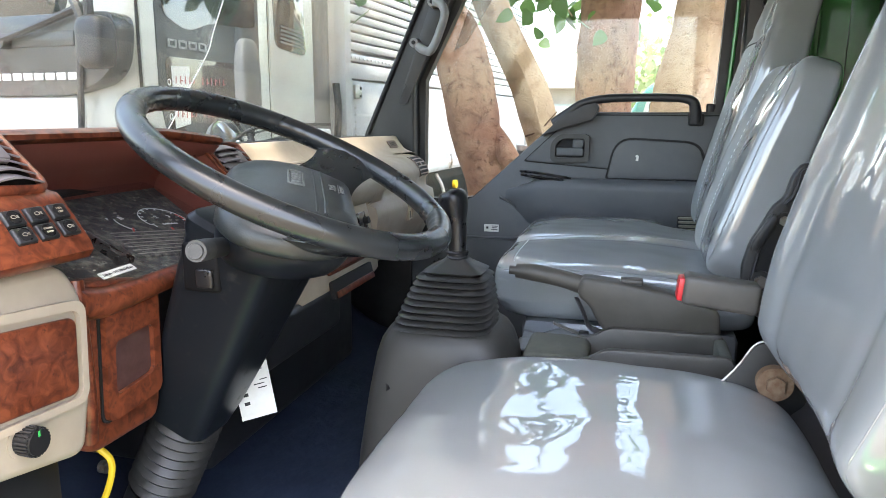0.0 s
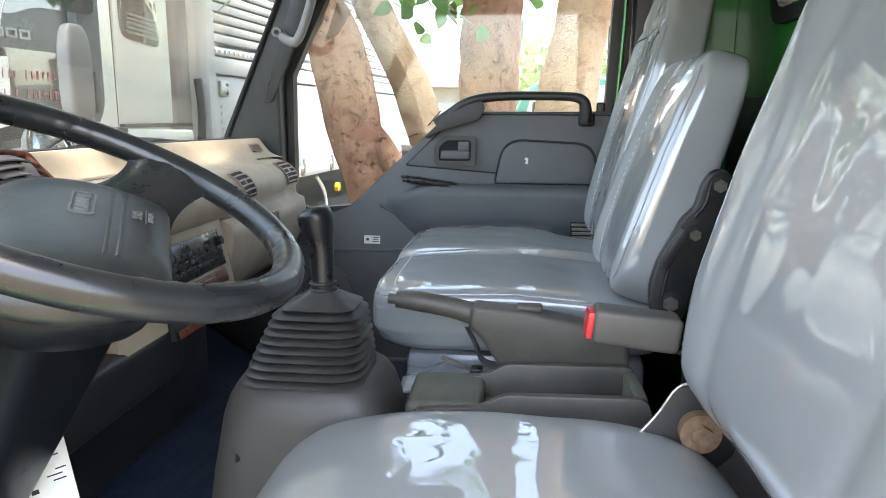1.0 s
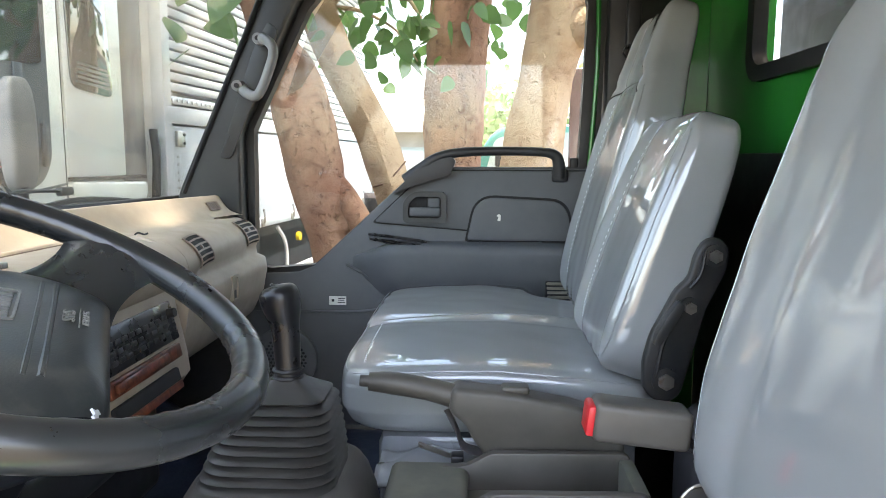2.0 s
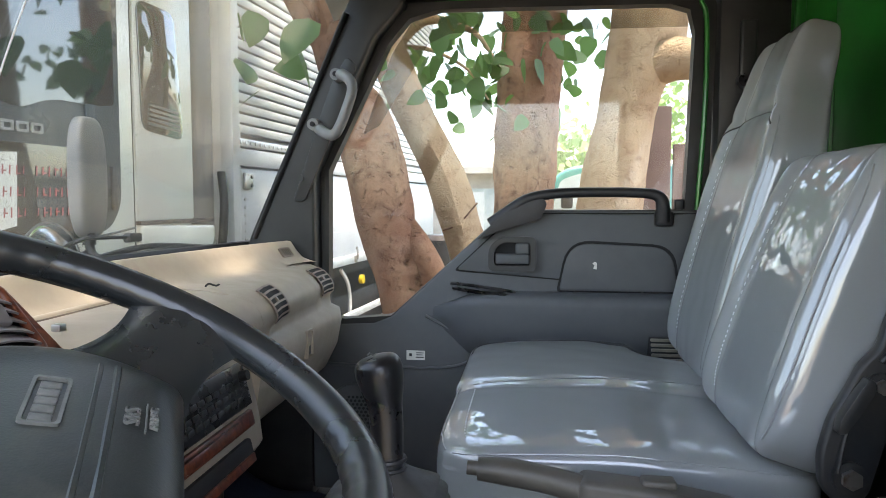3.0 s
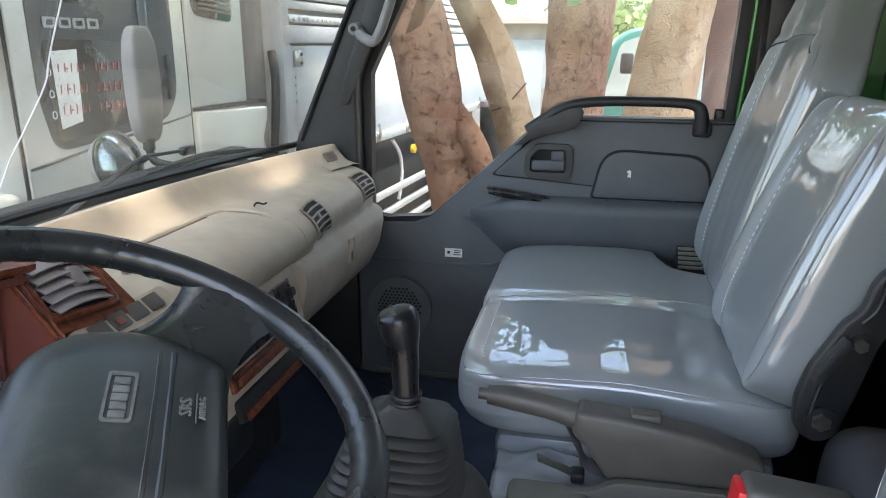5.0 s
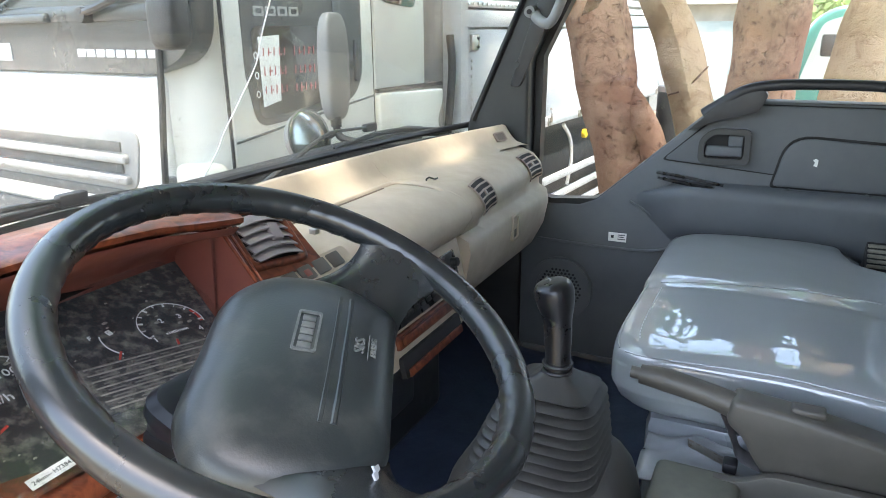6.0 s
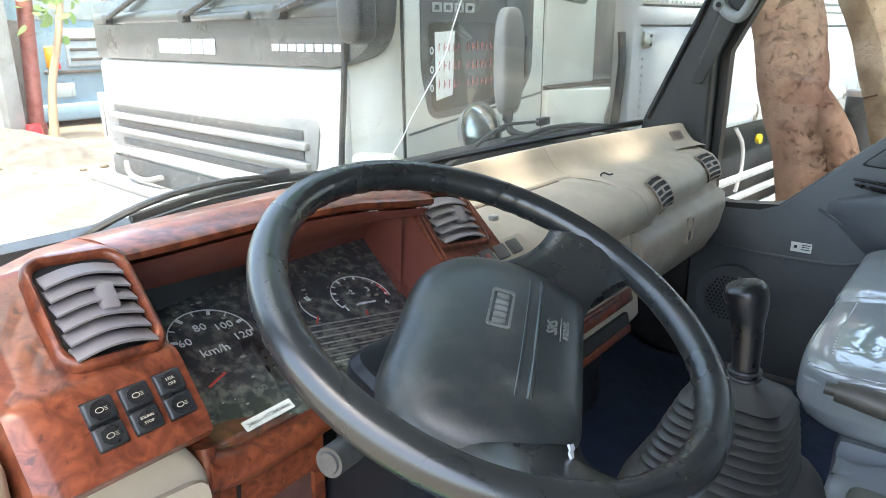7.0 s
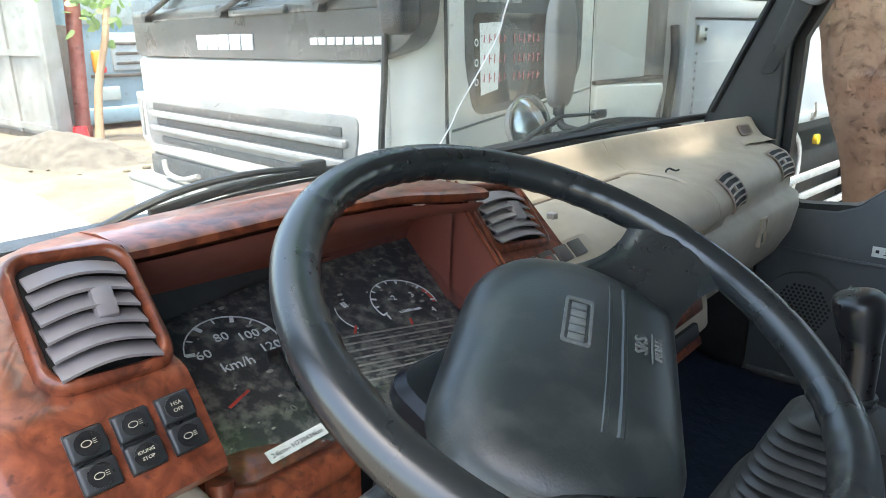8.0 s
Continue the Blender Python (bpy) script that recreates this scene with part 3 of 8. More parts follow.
def build_passenger_door():
    d = thing("door_1", "dark grey plastic lined passenger door, shut, window closed", "door", (0.12, 0.9, FLOOR), kind="structure")
    o = [(-0.36, 0.20), (-0.36, 0.60), (-0.33, 0.628), (-0.279, 0.628), (-0.20, 0.632), (-0.155, 0.65), (0.045, 0.835), (0.10, 0.885), (0.15, 0.905),
         (0.20, 0.91), (0.60, 0.91), (0.60, 0.20)]
    part("lining", plate(o, 1, 0.862, 0.93, 0.008, 3), "trim", d)
    # armrest: a long swelling with a slanted nose
    bm = bmesh.new()
    rings = []
    for k in range(25):
        x = -0.075 + 0.66 * k / 24
        f = min(1, max(0, (x + 0.075) / 0.16))
        f = f * f * (3 - 2 * f)
        top, bot = 0.672 + 0.043 * f, 0.632 - 0.082 * min(1, f * 1.15) + 0.02 * max(0, x - 0.1)
        out = -0.002 + 0.064 * f
        rings.append([(x, 0.864, top), (x, 0.864 - out * 0.75, top - 0.001), (x, 0.864 - out * 0.97, top - 0.012), (x, 0.864 - out, top - 0.03),
                      (x, 0.864 - out * 0.9, (top + bot) / 2), (x, 0.864 - out * 0.45, bot + 0.02), (x, 0.864, bot)])
    add_loft(bm, rings)
    part("armrest", bm, "trim", d, angle=60)
    # upper raised panel round the inner handle
    o = rounded([(0.005, 0.765), (0.40, 0.735), (0.585, 0.735), (0.585, 0.90), (0.19, 0.90), (0.115, 0.868)], 0.012, 3)
    part("panel_groove", plate(rounded([(-0.002, 0.7615), (0.40, 0.7315), (0.589, 0.7315), (0.589, 0.903), (0.188, 0.903), (0.112, 0.871)], 0.012, 3), 1, 0.8605, 0.866), "dark", d, "dark groove round the raised panel")
    part("upper_panel", plate(o, 1, 0.854, 0.866, 0.004, 3), "trim", d)
    part("insert_ledge", tube([(0.285, 0.842, 0.716), (0.30, 0.838, 0.712), (0.43, 0.838, 0.712), (0.445, 0.842, 0.716)], 0.006, 10, 5, 0.6), "trim", d, "finger ledge under the insert")
    o = rounded([(0.245, 0.715), (0.53, 0.715), (0.515, 0.828), (0.27, 0.84)], [0.01, 0.01, 0.05, 0.06], 6)
    i = rounded([(0.251, 0.719), (0.524, 0.719), (0.509, 0.822), (0.275, 0.834)], [0.01, 0.01, 0.05, 0.06], 6)
    part("insert_groove", ring_plate(o, i, 1, 0.8535, 0.858), "dark", d, "dark groove round the insert")
    part("insert", plate(i, 1, 0.8515, 0.859, 0.0025, 3), "trim", d, "plain grey insert with a small worn mark")
    part("worn_mark", plate([(0.33, 0.772), (0.338, 0.770), (0.339, 0.785), (0.334, 0.789), (0.328, 0.784), (0.333, 0.78)], 1, 0.8498, 0.8518), "paper", d)
    # inner door handle in its bezel
    o = rounded([(0.084, 0.764), (0.197, 0.764), (0.197, 0.846), (0.110, 0.846), (0.084, 0.820)], 0.016, 5)
    i = rounded([(0.097, 0.777), (0.184, 0.777), (0.184, 0.833), (0.116, 0.833), (0.097, 0.813)], 0.011, 5)
    part("handle_bezel", ring_plate(o, i, 1, 0.838, 0.858), "pillar", d)
    part("handle_cup", plate(i, 1, 0.8525, 0.8556), "dark", d, "dark handle recess")
    part("door_handle", box((0.10, 0.840, 0.781), (0.182, 0.852, 0.806), 0.005, 3), "trim", d, "grey pull lever")
    part("lock_lever", box((0.148, 0.841, 0.805), (0.181, 0.852, 0.831), 0.004, 3), "trim", d)
    # grab bar over the belt line
    bm = tube([(0.09, 0.85, 0.875), (0.13, 0.845, 0.905), (0.175, 0.84, 0.935), (0.24, 0.838, 0.948), (0.34, 0.838, 0.951), (0.44, 0.838, 0.949),
               (0.475, 0.839, 0.94), (0.485, 0.842, 0.915), (0.486, 0.848, 0.885)], [0.017, 0.015, 0.0125, 0.0120, 0.0115, 0.0115, 0.0140, 0.0165, 0.0180], 12, 6)
    part("grab_bar", bm, "black", d, "black moulded grab bar")
    part("grab_base", plate(rounded([(0.055, 0.838), (0.115, 0.862), (0.205, 0.888), (0.222, 0.925), (0.205, 0.944), (0.165, 0.936), (0.11, 0.892)], 0.008, 3), 1, 0.830, 0.868, 0.007, 3), "black", d, "wedge-shaped foot of the grab bar")
    part("grab_foot", box((0.468, 0.838, 0.872), (0.510, 0.866, 0.908), 0.008, 3), "black", d)
    part("lock_knob", box((0.516, 0.868, 0.905), (0.538, 0.885, 0.935), 0.005, 3), "black", d)
    # rest cup with black tool in it
    bm = tube([(0.0, 0.825, 0.724), (0.05, 0.822, 0.717), (0.13, 0.82, 0.709), (0.155, 0.822, 0.707)], [0.006, 0.009, 0.008, 0.004], 8, 5, 0.6)
    part("window_crank_arm", bm, "gloss_black", d, "black crank lying in the armrest")
    bm = tube([(-0.005, 0.83, 0.735), (0.05, 0.828, 0.73), (0.15, 0.826, 0.716)], 0.004, 8, 4)
    part("crank_spring", bm, "gloss_black", d)
    # sticker
    st = part("sticker", box((-0.118, 0.8585, 0.540), (-0.072, 0.8612, 0.563)), "paper", d, "small white sticker with grey print")
    bm = bmesh.new()
    for k, (u, w, z) in enumerate(((-0.093, 0.018, 0.558), (-0.093, 0.016, 0.553), (-0.095, 0.02, 0.547))):
        add_box(bm, (u, 0.8578, z - 0.001), (u + w, 0.8586, z + 0.001))
    add_box(bm, (-0.111, 0.8578, 0.549), (-0.104, 0.8586, 0.556))
    part("print", bm, "ink", st)
    # lower crease and speaker
    bm = tube([(-0.34, 0.862, 0.525), (-0.15, 0.862, 0.520), (0.0, 0.862, 0.526), (0.05, 0.862, 0.56), (0.0, 0.862, 0.61), (-0.07, 0.86, 0.65)], 0.006, 8, 6, 0.7)
    part("crease", bm, "trim", d)
    sp = part("speaker_ring", ring_plate([(-0.24 + 0.088 * math.cos(a), 0.39 + 0.088 * math.sin(a)) for a in np.linspace(0, 2 * math.pi, 40)[:-1]],
                                         [(-0.24 + 0.066 * math.cos(a), 0.39 + 0.066 * math.sin(a)) for a in np.linspace(0, 2 * math.pi, 40)[:-1]], 1, 0.842, 0.864), "trim", d, "round speaker surround")
    bm = bmesh.new()
    for r in range(-7, 8):
        for c in range(-7, 8):
            x, z = -0.24 + 0.0105 * (c + 0.5 * (r % 2)), 0.39 + 0.0092 * r
            if math.hypot(x + 0.24, z - 0.39) < 0.062:
                add_cyl(bm, (x, 0.8445, z), (x, 0.8475, z), 0.0036, n=6)
    part("speaker_holes", bm, "dark", sp, "grid of dark holes")
    part("speaker_grille", cyl((-0.24, 0.846, 0.39), (-0.24, 0.862, 0.39), 0.067, n=36), "trim", sp)
    # window: frame, seal and pane
    inner = [(-0.322, 0.638), (-0.317, 1.0), (-0.165, 1.315), (-0.115, 1.372), (-0.04, 1.392), (0.50, 1.386), (0.545, 1.372), (0.557, 1.32), (0.543, 0.906),
             (0.206, 0.90), (0.082, 0.862), (-0.163, 0.642), (-0.279, 0.632)]
    cx, cz = 0.12, 1.0
    def grow(ps, k):
        return [(x + k * (1 if x > cx else -1), z + k * (1 if z > cz else -1)) for x, z in ps]
    part("window_frame", ring_plate(grow(inner, 0.045), inner, 1, 0.872, 0.915), "black", d, "black window frame")
    part("frame_edge", tube([(0.566, 0.868, 0.91), (0.578, 0.868, 1.15), (0.577, 0.868, 1.33), (0.565, 0.868, 1.38), (0.53, 0.868, 1.40), (0.2, 0.868, 1.405), (-0.05, 0.868, 1.41)], 0.006, 8, 5), "green", d, "thin green painted edge")
    part("seal", ring_plate(grow(inner, 0.012), grow(inner, -0.006), 1, 0.864, 0.90), "black", d, "black rubber window seal")
    g = part("pane", plate(grow(inner, 0.006), 1, 0.889, 0.893), "glass", d)
    g.visible_shadow = False
    # rain visor outside along the top
    o = [(-0.165, 1.30), (-0.115, 1.375), (-0.04, 1.395), (0.55, 1.388), (0.55, 1.345), (-0.02, 1.345), (-0.075, 1.32), (-0.20, 1.12), (-0.24, 1.10)]
    part("rain_visor", plate(o, 1, 0.935, 0.938), M_VISOR, d, "smoky clear rain visor")
    return d


M_VISOR = glass("smoky_visor", (0.72, 0.70, 0.66))
build_shell()
build_passenger_door()


# ---- dashboard ----
def dash_ring(y):
    xb = -0.492 + 0.105 * (y / 0.83) ** 2
    s = min(1, max(0, (y - 0.335) / 0.07))
    s = s * s * (3 - 2 * s)
    n = max(0, 1 - abs(y - 0.375) / 0.05)
    n2 = max(0, 1 - abs(y - 0.705) / 0.045)
    b = 0.034 * (1 - s) + 0.012 * s - 0.008 * max(n, n2)
    e = min(1, max(0, (y - 0.74) / 0.10)) ** 2
    d = -0.05 * e
    q = 0.028
    xb = min(xb, -0.440 + d) if y > 0.83 else xb
    r = 1 - min(1, max(0, (y - 0.795) / 0.025))
    return [(xb, y, 0.790 + 0.046 * r), (xb + 0.009, y, 0.789 + 0.045 * r), (xb + 0.020, y, 0.788 + 0.029 * r), (xb + 0.034, y, 0.786 + 0.013 * r), (xb + 0.058, y, 0.784 + 0.003 * r), (-0.362 + d, y, 0.783), (-0.330 + b + d, y, 0.778), (-0.303 + b + d, y, 0.767),
            (-0.287 + b + d, y, 0.749), (-0.282 + b + d, y, 0.730), (-0.289 + b * 0.8 + d, y, 0.710), (-0.297 + b * 0.4 + q * 0.5 + d, y, 0.697),
            (-0.296 + q * 0.7 + d, y, 0.689), (-0.284 + q + d, y, 0.680), (-0.280 + q + d, y, 0.655), (-0.290 + q + d * 1.2, y, 0.60), (-0.318 + q + d * 1.4, y, 0.545), (-0.365 + q + d, y, 0.505), (-0.45, y, 0.49), (-0.56, y, 0.50), (-0.60, y, 0.78)]


def build_dashboard():
    d = thing("dashboard", "beige plastic dashboard with a soft sunlit top, dusty", "dashboard", (-0.45, 0.3, 0.49))
    bm = bmesh.new()
    ys = [0.27, 0.285, 0.31, 0.325, 0.335, 0.345, 0.355, 0.365, 0.375, 0.385, 0.395, 0.405, 0.415, 0.425, 0.44, 0.475, 0.5, 0.55, 0.6, 0.65, 0.66, 0.675, 0.69, 0.705, 0.72, 0.735, 0.75, 0.765, 0.78, 0.795, 0.80, 0.81, 0.82, 0.838]
    add_loft(bm, [dash_ring(y) for y in ys])
    part("passenger_pad", bm, "beige", d, angle=70)
    bm = bmesh.new()
    ys = [-0.172, -0.1, 0.0, 0.1, 0.2, 0.238, 0.250, 0.269]
    def mid(y):
        r = dash_ring(y)
        k = 0.005 if y < 0.245 else 0.0
        r = r[:5] + [(-0.408, y, 0.7845), (-0.400, y, 0.7845 + k), (-0.330, y, 0.783 + k)] + r[6:]
        return r[:14] + [(-0.32, y, 0.692), (-0.40, y, 0.69), (-0.56, y, 0.69), (-0.60, y, 0.78)]
    add_loft(bm, [mid(y) for y in ys])
    part("centre_pad", bm, "beige", d, angle=70)
    bm = bmesh.new()
    add_loft(bm, [[(-0.490 + 0.105 * (y / 0.83) ** 2, y, 0.824 - 0.05 * min(1, max(0, (y - 0.74) / 0.05))), (windshield_x(y, 0.80), y, 0.800), (windshield_x(y, 0.80), y, 0.780), (-0.48 + 0.105 * (y / 0.83) ** 2, y, 0.780)] for y in np.linspace(-0.84, 0.838, 20)])
    part("demister_ledge", bm, "black", d, "black ledge under the windshield")
    # shallow tray let into the top
    bm = tube([(-0.296, 0.262, 0.771), (-0.325, 0.26, 0.784), (-0.365, 0.255, 0.789), (-0.395, 0.24, 0.790), (-0.404, 0.20, 0.790), (-0.404, 0.0, 0.790), (-0.404, -0.14, 0.790)], 0.0075, 10, 6, 0.6)
    part("tray_lip", bm, "beige", d)
    # the groove's shade is drawn as a thin brown strip
    part("tray_groove", tube([(-0.3955, -0.14, 0.7893), (-0.3955, 0.05, 0.7893), (-0.3955, 0.19, 0.7893)], 0.0030, 8, 4, 0.5), "brown_groove", d, "brown strip along the tray, standing for shade in its groove")
    # lower centre stack
    bm = bmesh.new()
    rings = []
    for y, e in ((-0.16, 0.008), (-0.15, 0), (0.0, 0), (0.232, 0), (0.252, 0.004), (0.266, 0.013), (0.274, 0.026), (0.277, 0.042)):
        rings.append([(-0.272 - e, y, 0.70), (-0.262 - e, y, 0.66), (-0.246 - e, y, 0.58), (-0.242 - e, y, 0.545), (-0.262 - e * 0.6, y, 0.518 + e * 0.3), (-0.30, y, 0.507 + e * 0.3), (-0.45, y, 0.52 + e), (-0.50, y, 0.695), (-0.32, y, 0.705)])
    add_loft(bm, rings)
    part("centre_fascia", bm, "beige", d)
    return d


# beige darkened to brown for the shade along the tray
M["brown_groove"] = mat("brown_groove", (0.12, 0.085, 0.06), 0.7, color2=(0.16, 0.12, 0.09), scale=40)
build_dashboard()


# ---- seats ----
def crease(x, y, z, k=1.0):
    """Small folds of the loose cover."""
    return 0.45 * k * (0.0022 * noise.noise(Vector((x * 9, y * 9, z * 5))) + 0.0016 * noise.noise(Vector((x * 14 + y * 9, y * 22, z * 26))))


def seam(parent, path, r=0.0022, material="vinyl"):
    part("seam", tube([tuple(p) for p in path], r, 8, 0), material, parent)


def stitches(parent, path, material="stitch"):
    for k in range(0, len(path) - 1, 2):
        part("stitch", tube([tuple(path[k]), tuple(path[k].lerp(path[k + 1], 0.9))], 0.0011, 5, 0), material, parent)


def build_passenger_seat():
    s = thing("passenger_bench_seat", "grey vinyl two-place passenger seat under clear plastic cover", "seat", (0.33, 0.44, 0.45))
    def f(u, v, w):
        x = 0.317 + 0.262 * u
        y = 0.455 + 0.368 * v
        split = math.exp(-((y - 0.405) / 0.012) ** 2)
        far = 1 / (1 + math.exp(-(y - 0.405) / 0.012))
        top = 0.606 + 0.006 * math.cos(u * 2.2) - 0.014 * max(0.0, u) - 0.42 * max(0, u - 0.30) * max(0, v - 0.50)
        top += 0.010 * far * (1 - 0.9 * max(0, v - 0.5)) - 0.006 * split
        z = 0.545 + (top - 0.545) * w if w > 0 else 0.545 + 0.062 * w
        z += crease(x, y, z, 1.3)
        tuck = 0.020 * max(0.0, -w - 0.25)
        bulge = 0.008 * (1 - w * w) * (1 if u < -0.9 else 0) + 0.004 * split * (1 if u < -0.9 else 0) * -1
        return (x - bulge + tuck * (1 if u < 0 else 0), y + tuck * (1 if v < 0 else 0), z)
    cu = part("cushion", pillow((1, 1, 1), 46, 8.5, f), "vinyl", s, angle=80)
    seam(cu, on_pillow([(-1, -0.97, 0.80), (-1, -0.5, 0.84), (-1, 0.3, 0.84), (-1, 0.97, 0.80)], 8.5, f, 0.0008), 0.0013)
    seam(cu, on_pillow([(-0.97, -1, 0.80), (0, -1, 0.84), (0.97, -1, 0.80)], 8.5, f, 0.0008), 0.0013)
    stitches(cu, on_pillow([(-0.90, -0.90, 1), (-0.90, -0.5, 1), (-0.90, -0.18, 1)], 8.5, f, 0.002, 22))
    part("film_edge", tube([tuple(p) for p in on_pillow([(-0.93, -0.12, 1), (-0.5, -0.10, 1), (0.2, -0.07, 1), (0.85, -0.02, 1)], 8.5, f, 0.0004)], 0.0012, 6, 0), "vinyl", cu, "raised edge of the clear cover")
    part("seat_base", box((0.12, 0.11, FLOOR), (0.54, 0.82, 0.488), 0.02), "vinyl_dark", s, "grey vinyl covered seat box")
    def back(x0, z0, x1, z1, ya, yb, th, head):
        ax = Vector((x1 - x0, 0, z1 - z0))
        L = ax.length
        ax.normalize()
        nr = Vector((-ax.z, 0, ax.x))
        def g(u, v, w):
            t = (w + 1) / 2
            p = Vector((x0, 0, z0)) + ax * (L * t)
            k = 1.0
            if head and t > 0.60:
                q = min(1, (t - 0.60) / 0.26)
                k = 1 - 0.33 * q * q * (3 - 2 * q)
            elif not head:
                k = 1 - 0.06 * t
            if t < 0.16:
                k *= 1 - 0.10 * (1 - t / 0.16) ** 2
            thick = th * (1 - 0.35 * t)
            front = 1 if u < -0.3 else 0
            y = (ya + yb) / 2 + (yb - ya) / 2 * v * k
            off = 0.010 * math.sin(t * 3) + 0.016 * math.exp(-((abs(v) - 0.86) / 0.15) ** 2) - 0.004 * math.exp(-((abs(v) - 0.66) / 0.07) ** 2) + 1.6 * crease(p.x, y, p.z)
            if head:
                off -= 0.006 * math.exp(-((t - 0.745) / 0.016) ** 2)
            p = p - nr * (-thick * (1 - u) * 0.5 + thick * 0.5) + nr * (off * front)
            return (p.x, y, p.z)
        return g
    for (x0, z0, x1, z1, ya, yb, th, head, pw), label in (((0.512, 0.590, 0.642, 1.000, 0.040, 0.392, 0.105, False, 6), "folding middle backrest"),
                                                    ((0.530, 0.590, 0.700, 1.255, 0.408, 0.800, 0.105, True, 6), "tall outer backrest with built-in headrest")):
        g = back(x0, z0, x1, z1, ya, yb, th, head)
        b = part("backrest", pillow((1, 1, 1), 46, pw, g), "vinyl", s, label, angle=80)
        top = 0.40 if head else 0.86
        for sv in (-1, 1):
            seam(b, on_pillow([(-0.86, sv * 1.0, -0.95), (-0.86, sv, 0.0), (-0.86, sv, top + 0.05)], pw, g, 0.001), 0.0016)
        stitches(b, on_pillow([(-1, -0.70, -0.9), (-1, -0.70, -0.3), (-1, -0.70, top)], pw, g, 0.003, 34))
        stitches(b, on_pillow([(-1, 0.70, -0.9), (-1, 0.70, -0.3), (-1, 0.70, top)], pw, g, 0.003, 34))
        if head:
            seam(b, on_pillow([(-1, -0.97, 0.42), (-1, -0.5, 0.48), (-1, 0, 0.49), (-1, 0.5, 0.48), (-1, 0.97, 0.42)], pw, g), 0.0018, "boot")
    return s


def build_driver_seat():
    s = thing("driver_seat", "grey vinyl driver seat under glossy clear plastic cover", "seat", (0.3, -0.47, 0.30))
    def f(u, v, w):
        x = 0.30 + 0.265 * u
        y = -0.475 + 0.265 * v
        z = 0.455 + 0.07 * w + (0.012 * math.cos(u * 1.8) + 0.010 * abs(v) ** 3 if w > 0 else 0)
        z += 2.0 * crease(x, y, 0.3) * (1 if w > 0 else 0)
        return (x, y, z)
    cu = part("cushion", pillow((1, 1, 1), 40, 5, f), "vinyl", s, angle=80)
    seam(cu, on_pillow([(-0.95, -0.95, 0.35), (-1, -0.5, 0.38), (-1, 0.5, 0.38), (-0.95, 0.95, 0.35)], 5, f, 0.004), 0.003)
    seam(cu, on_pillow([(-0.95, 0.98, 0.5), (0, 1, 0.5), (0.8, 1, 0.5)], 5, f, 0.003), 0.003)
    part("seat_base", box((0.10, -0.68, FLOOR), (0.52, -0.26, 0.40), 0.02), "black", s, "black seat riser")
    ax = Vector((0.17, 0, 0.66)).normalized()
    nr = Vector((-ax.z, 0, ax.x))
    def g(u, v, w):
        t = (w + 1) / 2
        p = Vector((0.487 - 0.012 * math.sin(t * 5) + 0.13 * max(0, 1 - t / 0.17) ** 1.5, 0, 0.50)) + ax * (0.76 * t)
        thick = 0.15 * (1 - 0.3 * t)
        k = 1.0 if t < 0.74 else 1 - 0.4 * min(1, (t - 0.74) / 0.12) ** 1.5
        y = -0.488 + 0.25 * v * k * (1 - 0.36 * max(0, 1 - t / 0.28) ** 1.3)
        off = 0.03 * abs(v) ** 3 - 0.003 * math.exp(-((abs(v) - 0.60) / 0.07) ** 2) + 1.3 * crease(p.x, y, p.z)
        p = p - nr * (thick * 0.5 * (1 + u) * 1.0) + nr * (off if u < -0.3 else 1.5 * crease(p.x, y, p.z))
        return (p.x, y, p.z)
    b = part("backrest", pillow((1, 1, 1), 48, 6, g), "vinyl", s, "broad backrest with side bolsters", angle=80)
    for sv in (-1, 1):
        seam(b, on_pillow([(-0.80, sv, -0.8), (-0.80, sv, -0.2), (-0.80, sv, 0.42)], 6, g), 0.0009)
    return s


build_passenger_seat()
build_driver_seat()


# ---- steering ----
M["emblem_grey"] = mat("worn_grey_emblem", (0.10, 0.106, 0.10), 0.5, color2=(0.16, 0.16, 0.145), scale=60)
HUB = Vector((-0.084, -0.465, 0.831))
TILT = radians(25.5)
W_IN = Vector((math.cos(TILT), 0, -math.sin(TILT)))      # towards the driver
W_UP = Vector((math.sin(TILT), 0, math.cos(TILT)))       # out of the wheel
W_RT = Vector((0, 1, 0))


def wp(r, u, h=0.0):
    """A place by the wheel: r to the driver's right, u away from the driver, h out of its plane."""
    return HUB + W_RT * r - W_IN * u + W_UP * h


